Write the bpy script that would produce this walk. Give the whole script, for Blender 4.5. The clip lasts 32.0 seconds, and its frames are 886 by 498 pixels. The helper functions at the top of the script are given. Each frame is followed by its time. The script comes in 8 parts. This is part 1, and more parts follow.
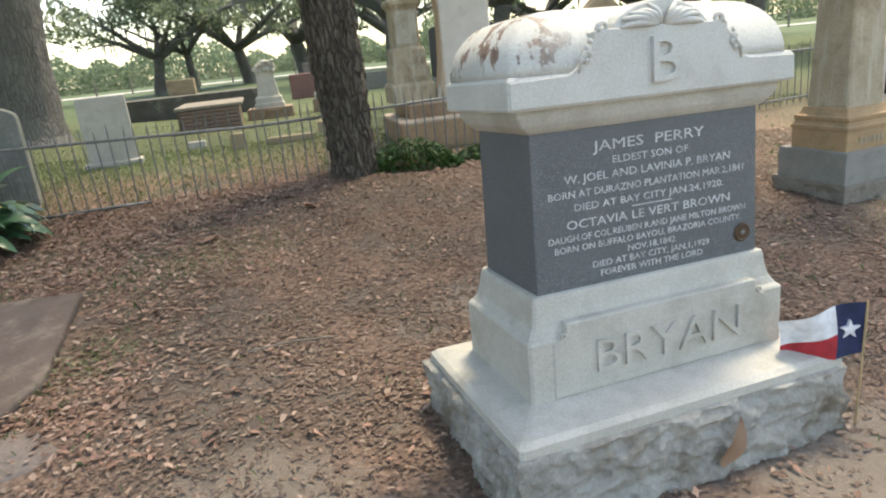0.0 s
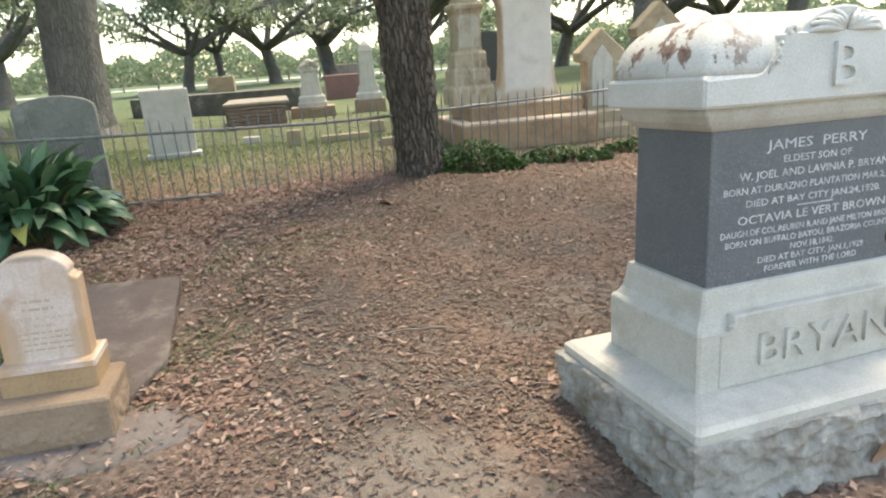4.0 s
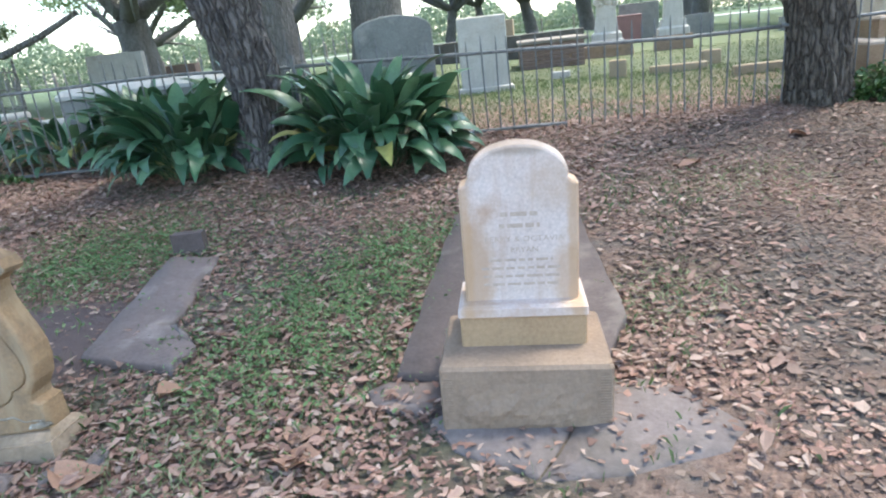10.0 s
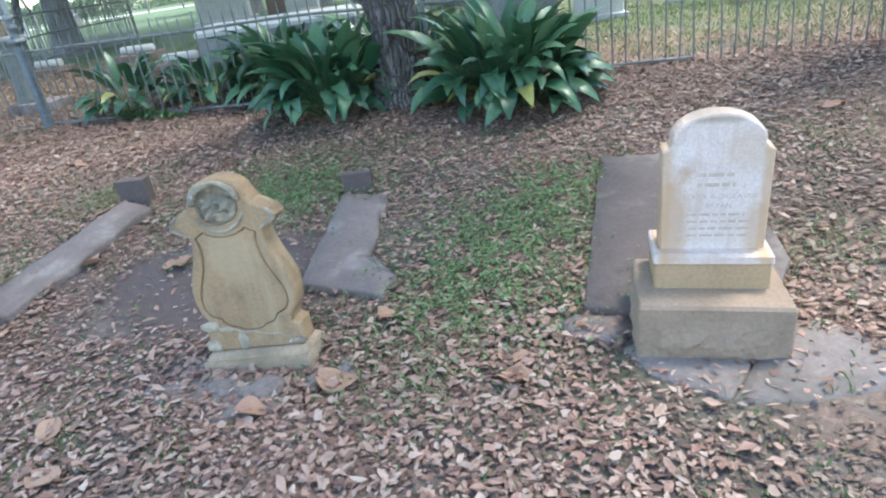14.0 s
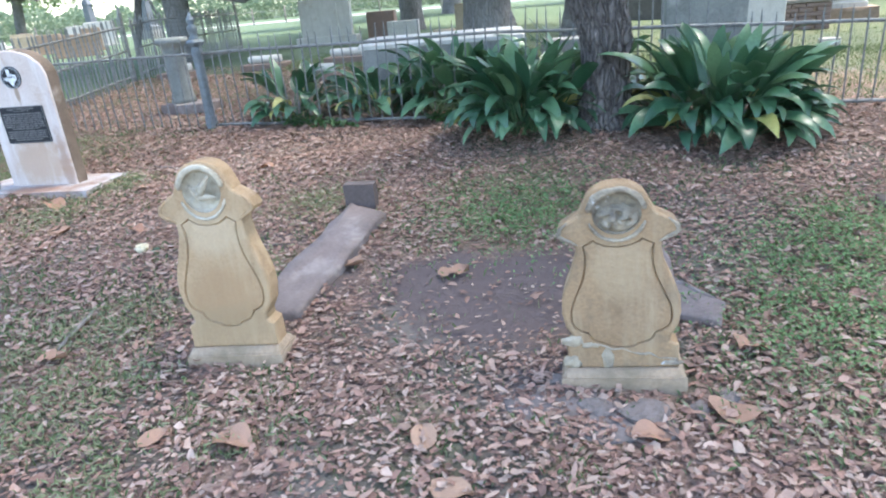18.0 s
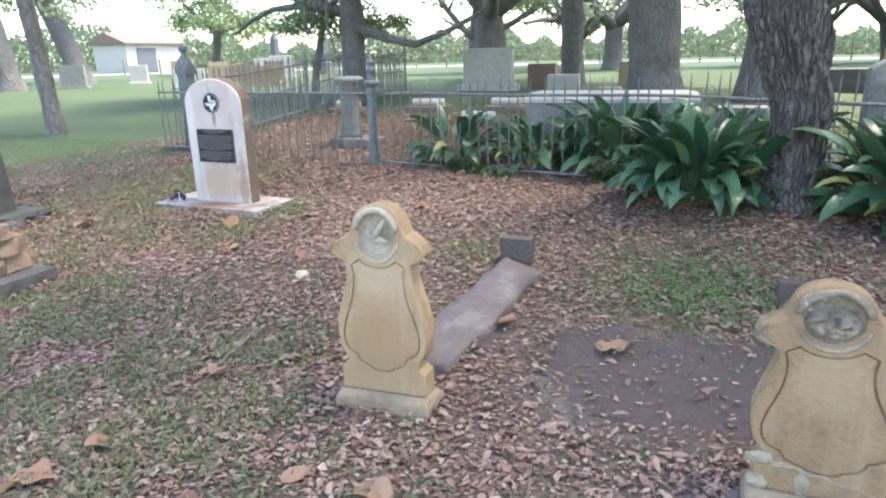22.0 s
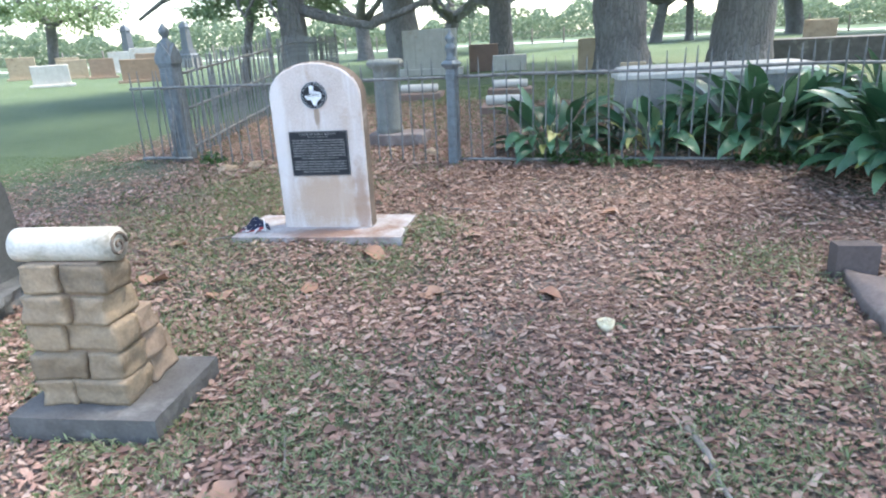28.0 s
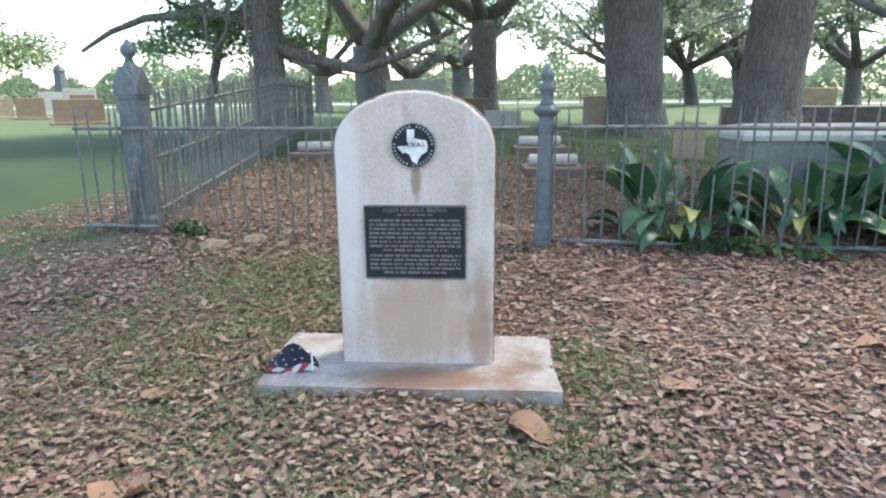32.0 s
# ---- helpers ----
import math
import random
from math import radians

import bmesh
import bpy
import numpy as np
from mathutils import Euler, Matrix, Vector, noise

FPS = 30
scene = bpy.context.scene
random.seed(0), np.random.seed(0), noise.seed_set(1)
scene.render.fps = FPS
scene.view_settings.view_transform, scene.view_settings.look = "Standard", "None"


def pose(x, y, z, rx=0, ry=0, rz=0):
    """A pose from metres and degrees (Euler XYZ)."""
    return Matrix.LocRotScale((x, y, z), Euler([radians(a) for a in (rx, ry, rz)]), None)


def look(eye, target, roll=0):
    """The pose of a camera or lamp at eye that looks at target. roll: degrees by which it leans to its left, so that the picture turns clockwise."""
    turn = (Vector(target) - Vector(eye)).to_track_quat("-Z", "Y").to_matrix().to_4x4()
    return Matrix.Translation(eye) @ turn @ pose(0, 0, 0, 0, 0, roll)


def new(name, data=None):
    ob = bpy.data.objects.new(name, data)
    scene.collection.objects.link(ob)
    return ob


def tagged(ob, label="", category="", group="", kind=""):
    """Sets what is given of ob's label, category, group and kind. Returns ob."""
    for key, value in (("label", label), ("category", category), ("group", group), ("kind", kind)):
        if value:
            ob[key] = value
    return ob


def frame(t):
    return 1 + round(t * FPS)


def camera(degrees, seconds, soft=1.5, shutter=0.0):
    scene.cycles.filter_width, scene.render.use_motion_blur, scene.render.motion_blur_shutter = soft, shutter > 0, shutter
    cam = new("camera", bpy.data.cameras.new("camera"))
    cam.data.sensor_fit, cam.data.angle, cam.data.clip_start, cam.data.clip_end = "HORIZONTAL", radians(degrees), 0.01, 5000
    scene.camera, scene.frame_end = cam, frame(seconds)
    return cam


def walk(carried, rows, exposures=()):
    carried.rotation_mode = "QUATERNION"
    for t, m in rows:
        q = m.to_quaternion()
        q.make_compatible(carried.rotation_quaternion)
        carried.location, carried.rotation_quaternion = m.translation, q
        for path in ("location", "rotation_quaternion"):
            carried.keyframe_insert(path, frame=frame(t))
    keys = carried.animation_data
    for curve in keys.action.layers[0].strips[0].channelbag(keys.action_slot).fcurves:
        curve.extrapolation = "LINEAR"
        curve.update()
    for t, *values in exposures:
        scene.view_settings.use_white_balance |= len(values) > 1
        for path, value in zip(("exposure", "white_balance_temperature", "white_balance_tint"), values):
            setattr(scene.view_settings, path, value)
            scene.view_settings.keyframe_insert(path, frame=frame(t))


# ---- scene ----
cam = camera(69.4, 32.0, 2.1)
METRES, EYE, TILT, LEAN, TURN = 10.2, 1.45, -17.4, 5.9, 0.0
ROWS = [
    (0.0, 0.0, 0.0, 0.0, 0.0, 0.0, -0.0),
    (0.5, -0.0111, -0.0011, -0.0001, 4.2, 1.62, -1.12),
    (1.0, -0.0236, -0.0058, -0.0033, 4.21, 1.2, -1.64),
    (1.5, -0.0275, -0.0066, -0.0045, -0.82, 1.26, -0.53),
    (2.0, -0.0257, -0.0078, -0.0056, -6.58, 1.32, 0.64),
    (2.5, -0.0272, -0.01, -0.0047, -11.68, 3.19, 2.12),
    (3.0, -0.0302, -0.0123, -0.0057, -10.83, 3.39, 2.44),
    (3.5, -0.0397, -0.0119, -0.0071, -5.44, 1.91, 0.33),
    (4.0, -0.054, -0.0082, -0.0073, 0.87, 0.54, -2.13),
    (4.5, -0.0766, -0.0018, -0.0079, 8.95, -1.14, -4.64),
    (6.5, -0.1413, -0.001, -0.0211, 18.13, -8.47, -8.1),
    (7.0, -0.1541, 0.0124, -0.0167, 18.48, -8.33, -8.56),
    (7.5, -0.1627, 0.0229, -0.0151, 18.89, -7.67, -7.89),
    (8.0, -0.172, 0.0284, -0.0163, 16.83, -7.45, -5.97),
    (8.5, -0.1803, 0.0336, -0.0175, 17.32, -7.31, -5.38),
    (9.0, -0.1808, 0.0479, -0.0221, 21.66, -6.68, -7.07),
    (9.5, -0.1781, 0.0646, -0.0255, 21.21, -4.08, -6.19),
    (10.0, -0.1774, 0.0735, -0.0309, 21.04, -4.21, -5.54),
    (10.5, -0.176, 0.0793, -0.0361, 19.04, -3.18, -7.13),
    (11.0, -0.1766, 0.0817, -0.0381, 18.42, -4.08, -7.21),
    (11.5, -0.1768, 0.0812, -0.039, 19.32, -4.52, -8.02),
    (12.0, -0.1773, 0.0795, -0.0389, 18.97, -6.45, -8.18),
    (12.5, -0.1809, 0.0735, -0.0377, 21.4, -12.18, -10.17),
    (13.0, -0.188, 0.0588, -0.0289, 25.68, -14.39, -10.21),
    (13.5, -0.1941, 0.0449, -0.0211, 29.1, -14.02, -8.16),
    (14.0, -0.2058, 0.0277, -0.0221, 27.56, -11.87, -5.6),
    (14.5, -0.2207, 0.0173, -0.0269, 30.2, -11.8, -9.49),
    (15.0, -0.2437, 0.0095, -0.0341, 30.37, -12.33, -9.12),
    (15.5, -0.2565, 0.0046, -0.0343, 32.28, -11.66, -7.45),
    (17.5, -0.3119, -0.0142, -0.0441, 26.43, -8.78, -10.6),
    (18.0, -0.3207, -0.0226, -0.0467, 30.97, -9.76, -9.43),
    (18.5, -0.3229, -0.0319, -0.0493, 37.82, -10.53, -10.54),
    (19.0, -0.3218, -0.034, -0.0499, 36.77, -9.31, -10.52),
    (19.5, -0.3209, -0.038, -0.0501, 36.89, -8.79, -11.47),
    (20.0, -0.323, -0.0415, -0.0501, 39.13, -7.5, -11.43),
    (20.5, -0.3262, -0.0436, -0.0502, 42.15, -6.75, -13.01),
    (21.0, -0.3315, -0.0403, -0.0495, 45.23, -8.45, -13.77),
    (21.5, -0.336, -0.0297, -0.0464, 43.3, -8.41, -13.81),
    (22.0, -0.3415, -0.0225, -0.0453, 43.68, -8.43, -15.16),
    (22.5, -0.3459, -0.0159, -0.0462, 42.47, -10.17, -14.82),
    (23.0, -0.3525, -0.015, -0.0496, 43.22, -14.27, -15.82),
    (23.5, -0.3645, -0.0228, -0.054, 43.33, -16.28, -15.54),
    (24.0, -0.3864, -0.0403, -0.0581, 44.35, -15.59, -14.19),
    (24.5, -0.4138, -0.0495, -0.0636, 46.74, -14.51, -14.96),
    (25.0, -0.4371, -0.0587, -0.0684, 49.72, -13.88, -13.58),
    (25.5, -0.4616, -0.0712, -0.0746, 44.75, -13.27, -11.21),
    (27.5, -0.5631, -0.0857, -0.0916, 28.26, -11.28, -11.37),
    (28.0, -0.5943, -0.0691, -0.0908, 30.17, -6.36, -11.14),
    (28.5, -0.6141, -0.054, -0.0922, 24.58, -10.4, -9.4),
    (29.0, -0.6479, -0.046, -0.0897, 21.31, -8.92, -8.0),
    (29.5, -0.6685, -0.0336, -0.0893, 23.17, -9.33, -10.35),
    (30.0, -0.6964, -0.0147, -0.0834, 29.19, -7.38, -11.2),
    (30.5, -0.7223, 0.0049, -0.0782, 29.67, -6.36, -12.41),
    (31.0, -0.7513, 0.0236, -0.0805, 25.57, -2.54, -11.62),
    (31.5, -0.7631, 0.0326, -0.0889, 24.57, -1.43, -12.43),
    (32.0, -0.766, 0.0351, -0.0898, 24.6, -0.3, -12.4),
]
walk(cam, [(t, pose(0, 0, EYE, TILT, LEAN, TURN) @ pose(METRES * x, METRES * y, METRES * z, 90 + pitch, roll, yaw)) for t, x, y, z, yaw, pitch, roll in ROWS],
     [(0.0, 1.9, 8200, 7), (1.0, 2.2, 8300, 7), (3.8, 2.2, 8400, 7), (6.5, 2.4, 6700, 8), (9.5, 2.5, 6500, 7), (12.0, 2.46, 6800, 9), (13.0, 2.5, 6500, 5), (14.0, 2.63, 6300, 3), (16.0, 2.8, 6300, 9), (19.0, 2.85, 6500, 10), (21.0, 2.7, 6600, 12), (23.3, 2.7, 7350, 12), (25.0, 2.62, 6400, 9), (28.0, 2.7, 6500, 9), (29.0, 2.66, 6800, 9), (31.0, 2.48, 6450, 6), (32.0, 2.4, 6900, 6)])

# ---- light ----
SUN_AZ, SUN_EL = radians(35), radians(66)
world = bpy.data.worlds.new("sky")
scene.world = world
world.use_nodes = True
wn = world.node_tree.nodes
sky = wn.new("ShaderNodeTexSky")
sky.sky_type = "NISHITA"
sky.sun_disc = False
sky.sun_elevation = SUN_EL
sky.sun_rotation = SUN_AZ
sky.air_density, sky.dust_density, sky.ozone_density = 1.0, 1.5, 1.0
wn["Background"].inputs["Strength"].default_value = 0.15
world.node_tree.links.new(sky.outputs[0], wn["Background"].inputs["Color"])
sun = new("sun", bpy.data.lights.new("sun", "SUN"))
sun.data.energy, sun.data.angle, sun.data.color = 1.7, radians(14), (1.0, 0.95, 0.87)
SUN_DIR = Vector((math.sin(SUN_AZ) * math.cos(SUN_EL), math.cos(SUN_AZ) * math.cos(SUN_EL), math.sin(SUN_EL)))
sun.matrix_world = look(SUN_DIR * 50, (0, 0, 0))


# ---- materials ----
def shader(name):
    m = bpy.data.materials.new(name)
    m.use_nodes = True
    return m, m.node_tree.nodes, m.node_tree.links, m.node_tree.nodes["Principled BSDF"]


def noise_node(n, l, vec, scale, detail=5.0, rough=0.6, squash=None):
    if squash:
        mp = n.new("ShaderNodeMapping")
        mp.inputs["Scale"].default_value = squash
        l.new(vec, mp.inputs["Vector"])
        vec = mp.outputs[0]
    t = n.new("ShaderNodeTexNoise")
    t.inputs["Scale"].default_value, t.inputs["Detail"].default_value, t.inputs["Roughness"].default_value = scale, detail, rough
    l.new(vec, t.inputs["Vector"])
    return t.outputs["Fac"]


def ramp_node(n, l, fac, stops):
    r = n.new("ShaderNodeValToRGB")
    while len(r.color_ramp.elements) < len(stops):
        r.color_ramp.elements.new(0.5)
    for e, (p, c) in zip(r.color_ramp.elements, stops):
        e.position, e.color = p, (*c, 1)
    l.new(fac, r.inputs["Fac"])
    return r.outputs["Color"]


def mix_node(n, l, fac, a, b, kind="MIX"):
    m = n.new("ShaderNodeMix")
    m.data_type, m.blend_type = "RGBA", kind
    for sock, v in ((m.inputs[0], fac), (m.inputs[6], a), (m.inputs[7], b)):
        if isinstance(v, (int, float)):
            sock.default_value = v
        elif isinstance(v, tuple):
            sock.default_value = (*v, 1)
        else:
            l.new(v, sock)
    return m.outputs[2]


def step_node(n, l, fac, lo, hi):
    m = n.new("ShaderNodeMapRange")
    m.inputs[1].default_value, m.inputs[2].default_value = lo, hi
    l.new(fac, m.inputs[0])
    return m.outputs[0]


def stone(name, base, dark, stain=None, stain_at=(0.55, 0.68), rough=0.75, bump=0.35, grain=90.0, spots=None, vary=0.0, blotch=6.0, streak=None, speck=None):
    """Weathered stone: a two-tone ground, stains, optional streaks and dark lichen spots, fine grain."""
    m, n, l, b = shader(name)
    co = n.new("ShaderNodeTexCoord").outputs["Object"]
    c = ramp_node(n, l, noise_node(n, l, co, blotch, 6), [(0.3, dark), (0.65, base)])
    c = mix_node(n, l, 0.35, c, ramp_node(n, l, noise_node(n, l, co, grain, 3), [(0.3, tuple(v * 0.6 for v in base)), (0.7, tuple(min(1, v * 1.25) for v in base))]))
    if stain:
        c = mix_node(n, l, step_node(n, l, noise_node(n, l, co, 3.3, 8, 0.65), *stain_at), c, stain)
    if streak:
        c = mix_node(n, l, step_node(n, l, noise_node(n, l, co, 14.0, 5, 0.6, (1, 1, 0.12)), 0.52, 0.72), c, streak)
    if spots:
        c = mix_node(n, l, step_node(n, l, noise_node(n, l, co, 11.0, 7, 0.7), 0.62, 0.68), c, spots)
    if speck:
        c = mix_node(n, l, step_node(n, l, noise_node(n, l, co, 260.0, 1), 0.58, 0.66), c, speck)
    if vary:
        info = n.new("ShaderNodeObjectInfo")
        hs = n.new("ShaderNodeHueSaturation")
        l.new(step_node(n, l, info.outputs["Random"], 0, 1), hs.inputs["Value"])
        mr = hs.inputs["Value"].links[0].from_node
        mr.inputs[3].default_value, mr.inputs[4].default_value = 1 - vary, 1 + vary
        l.new(c, hs.inputs["Color"])
        c = hs.outputs[0]
    l.new(c, b.inputs["Base Color"])
    b.inputs["Roughness"].default_value = rough
    bp = n.new("ShaderNodeBump")
    bp.inputs["Strength"].default_value, bp.inputs["Distance"].default_value = bump, 0.01
    l.new(noise_node(n, l, co, grain * 0.5, 6, 0.7), bp.inputs["Height"])
    l.new(bp.outputs[0], b.inputs["Normal"])
    return m


def leafy(name, cols, rough=0.55, trans=0.25, island=True, vein=0.0):
    """Leaf surface, varied leaf by leaf, letting some light through."""
    m, n, l, b = shader(name)
    fac = n.new("ShaderNodeNewGeometry").outputs["Random Per Island"] if island else n.new("ShaderNodeObjectInfo").outputs["Random"]
    co = n.new("ShaderNodeTexCoord").outputs["Object"]
    stops = [(i / max(1, len(cols) - 1), c) for i, c in enumerate(cols)]
    c = ramp_node(n, l, fac, stops)
    c = mix_node(n, l, 0.5, c, ramp_node(n, l, noise_node(n, l, co, 40.0, 4), [(0.3, (0.45, 0.45, 0.45)), (0.7, (1.0, 1.0, 1.0))]), "MULTIPLY")
    l.new(c, b.inputs["Base Color"])
    b.inputs["Roughness"].default_value = rough
    if trans:
        tr = n.new("ShaderNodeBsdfTranslucent")
        l.new(c, tr.inputs["Color"])
        ms = n.new("ShaderNodeMixShader")
        ms.inputs[0].default_value = trans
        out = n["Material Output"]
        l.new(b.outputs[0], ms.inputs[1])
        l.new(tr.outputs[0], ms.inputs[2])
        l.new(ms.outputs[0], out.inputs["Surface"])
    return m


def bark(name, base, dark, furrow=9.0, bump=0.9, lichen=None, stretch=0.26, open_=0.10):
    """Interlaced upright ridges; the dark furrows between them have their shade painted in."""
    m, n, l, b = shader(name)
    co = n.new("ShaderNodeTexCoord").outputs["Object"]
    wob = n.new("ShaderNodeTexNoise")
    wob.inputs["Scale"].default_value, wob.inputs["Detail"].default_value = furrow * 0.45, 5.0
    l.new(co, wob.inputs["Vector"])
    sh = n.new("ShaderNodeVectorMath")
    sh.operation = "MULTIPLY_ADD"
    l.new(wob.outputs["Color"], sh.inputs[0])
    sh.inputs[1].default_value = (1.3 / furrow, 1.3 / furrow, 4.0 / furrow)
    l.new(co, sh.inputs[2])
    mp = n.new("ShaderNodeMapping")
    mp.inputs["Scale"].default_value = (1, 1, stretch)
    l.new(sh.outputs[0], mp.inputs["Vector"])
    vo = n.new("ShaderNodeTexVoronoi")
    vo.feature = "DISTANCE_TO_EDGE"
    vo.inputs["Scale"].default_value = furrow
    l.new(mp.outputs[0], vo.inputs["Vector"])
    f = step_node(n, l, vo.outputs["Distance"], 0.0, 0.26)
    grit = noise_node(n, l, co, furrow * 3.2, 6, 0.7, (1, 1, 0.35))
    # base colour falls to dark in the furrows, standing in for shade there
    c = ramp_node(n, l, f, [(open_ * 0.5, dark), (open_ * 2.6, tuple(0.5 * p + 0.5 * q for p, q in zip(dark, base))), (0.85, base)])
    c = mix_node(n, l, 0.45, c, ramp_node(n, l, grit, [(0.3, dark), (0.7, tuple(1.15 * v for v in base))]))
    c = mix_node(n, l, 0.5, c, ramp_node(n, l, noise_node(n, l, co, 2.6, 5), [(0.3, (0.62, 0.62, 0.62)), (0.7, (1.0, 1.0, 1.0))]), "MULTIPLY")
    if lichen:
        c = mix_node(n, l, step_node(n, l, noise_node(n, l, co, 2.2, 6), 0.5, 0.7), c, mix_node(n, l, 0.5, c, lichen))
    l.new(c, b.inputs["Base Color"])
    b.inputs["Roughness"].default_value = 0.95
    hi = n.new("ShaderNodeMath")
    hi.operation = "MULTIPLY_ADD"
    l.new(grit, hi.inputs[0])
    hi.inputs[1].default_value = 0.5
    l.new(f, hi.inputs[2])
    bp = n.new("ShaderNodeBump")
    bp.inputs["Strength"].default_value, bp.inputs["Distance"].default_value = bump, 0.03
    l.new(hi.outputs[0], bp.inputs["Height"])
    l.new(bp.outputs[0], b.inputs["Normal"])
    return m


def plain(name, c, rough=0.6, metal=0.0, dirt=None):
    m, n, l, b = shader(name)
    co = n.new("ShaderNodeTexCoord").outputs["Object"]
    d = dirt or tuple(v * 0.6 for v in c)
    l.new(ramp_node(n, l, noise_node(n, l, co, 18, 6), [(0.3, d), (0.6, c)]), b.inputs["Base Color"])
    b.inputs["Roughness"].default_value, b.inputs["Metallic"].default_value = rough, metal
    return m


M_MARBLE = stone("grey_white_marble", (0.50, 0.485, 0.44), (0.385, 0.37, 0.325), (0.28, 0.26, 0.215), (0.50, 0.74), 0.75, 0.3, 140)


def rust_end(m):
    """Rusty lichen patches on the west end of the cap."""
    n, l = m.node_tree.nodes, m.node_tree.links
    b = n["Principled BSDF"]
    old = b.inputs["Base Color"].links[0].from_socket
    co = n.new("ShaderNodeTexCoord").outputs["Object"]
    sep = n.new("ShaderNodeSeparateXYZ")
    l.new(co, sep.inputs[0])
    patch = step_node(n, l, noise_node(n, l, co, 9.0, 6, 0.65), 0.53, 0.57)
    west = step_node(n, l, sep.outputs[0], -0.24, -0.46)
    high = step_node(n, l, sep.outputs[2], 1.05, 1.08)
    f = n.new("ShaderNodeMath")
    f.operation = "MULTIPLY"
    l.new(patch, f.inputs[0])
    l.new(west, f.inputs[1])
    g = n.new("ShaderNodeMath")
    g.operation = "MULTIPLY"
    l.new(f.outputs[0], g.inputs[0])
    l.new(high, g.inputs[1])
    l.new(mix_node(n, l, g.outputs[0], old, ramp_node(n, l, noise_node(n, l, co, 40, 4), [(0.35, (0.10, 0.06, 0.05)), (0.65, (0.30, 0.20, 0.15))])), b.inputs["Base Color"])
    return m


M_CAP = stone("stained_white_marble", (0.56, 0.555, 0.525), (0.44, 0.435, 0.40), (0.38, 0.36, 0.33), (0.6, 0.8), rough=0.7, bump=0.25, grain=140, spots=None)
rust_end(M_CAP)


def stain_zone(m, axes, centre, size, colour, strength=1.0):
    """A stain of its own shape on a stone: a ragged ellipse at that place on it."""
    n, l = m.node_tree.nodes, m.node_tree.links
    b = n["Principled BSDF"]
    old = b.inputs["Base Color"].links[0].from_socket
    co = n.new("ShaderNodeTexCoord").outputs["Object"]
    mp = n.new("ShaderNodeMapping")
    mp.inputs["Location"].default_value = tuple(-centre[i] / size[i] if axes[i] else 0.0 for i in range(3))
    mp.inputs["Scale"].default_value = tuple(1 / size[i] if axes[i] else 0.0 for i in range(3))
    l.new(co, mp.inputs["Vector"])
    ln = n.new("ShaderNodeVectorMath")
    ln.operation = "LENGTH"
    l.new(mp.outputs[0], ln.inputs[0])
    add = n.new("ShaderNodeMath")
    add.operation = "MULTIPLY_ADD"
    l.new(noise_node(n, l, co, 9.0, 6, 0.65), add.inputs[0])
    add.inputs[1].default_value = 1.4
    l.new(ln.outputs["Value"], add.inputs[2])
    f = step_node(n, l, add.outputs[0], 1.9, 1.35)
    mul = n.new("ShaderNodeMath")
    mul.operation = "MULTIPLY"
    mul.inputs[1].default_value = strength
    l.new(f, mul.inputs[0])
    l.new(mix_node(n, l, mul.outputs[0], old, colour), b.inputs["Base Color"])
    return m


M_ROCK = stone("rock_faced_grey_marble", (0.385, 0.375, 0.345), (0.20, 0.19, 0.17), (0.15, 0.125, 0.095), (0.47, 0.62), 0.9, 1.0, 70)
M_SLATE = stone("dark_grey_granite", (0.105, 0.115, 0.125), (0.08, 0.087, 0.095), (0.14, 0.13, 0.12), (0.6, 0.8), 0.55, 0.12, 220, speck=(0.2, 0.21, 0.22))
M_LETTER = plain("pale_cut_letters", (0.55, 0.56, 0.56), 0.8)
M_TABLET = stone("pink_white_marble", (0.62, 0.52, 0.465), (0.50, 0.385, 0.315), (0.40, 0.25, 0.155), (0.47, 0.66), 0.8, 0.4, 110, streak=(0.47, 0.34, 0.26))
M_FAINT = stone("worn_shallow_letters", (0.47, 0.37, 0.295), (0.39, 0.295, 0.225), None)
M_OCHRE = stone("ochre_sandstone", (0.41, 0.275, 0.155), (0.29, 0.19, 0.105), (0.21, 0.16, 0.10), (0.55, 0.75), 0.85, 0.4, 80)
M_BROWNBASE = stone("brown_sandstone", (0.30, 0.215, 0.15), (0.195, 0.135, 0.092), (0.13, 0.10, 0.08), (0.55, 0.75), 0.9, 0.5, 70)
M_TAN = stone("tan_weathered_marble", (0.40, 0.27, 0.15), (0.28, 0.18, 0.095), (0.20, 0.145, 0.085), (0.52, 0.72), 0.8, 0.45, 90, streak=(0.43, 0.31, 0.18), blotch=5.0)
stain_zone(M_TAN, (1, 0, 1), (0, 0, 0.52), (0.13, 1, 0.12), (0.48, 0.38, 0.25), 0.45)
stain_zone(M_TAN, (1, 0, 1), (0, 0, 0.24), (0.17, 1, 0.13), (0.33, 0.205, 0.105), 0.7)
stain_zone(M_TAN, (1, 0, 1), (0, 0, 0.10), (0.2, 1, 0.10), (0.30, 0.21, 0.115), 0.6)
M_OLIVE = stone("olive_weathered_marble", (0.33, 0.215, 0.115), (0.20, 0.13, 0.072), (0.12, 0.095, 0.065), (0.52, 0.70), 0.85, 0.6, 80, streak=(0.345, 0.25, 0.15), blotch=5.0)
stain_zone(M_OLIVE, (1, 0, 1), (0, 0, 0.46), (0.10, 1, 0.14), (0.40, 0.30, 0.18), 0.45)
M_CRUST = stone("lichen_crusted_marble", (0.43, 0.365, 0.27), (0.23, 0.18, 0.115), (0.12, 0.10, 0.075), (0.48, 0.62), 0.9, 0.9, 50, spots=(0.62, 0.61, 0.57))
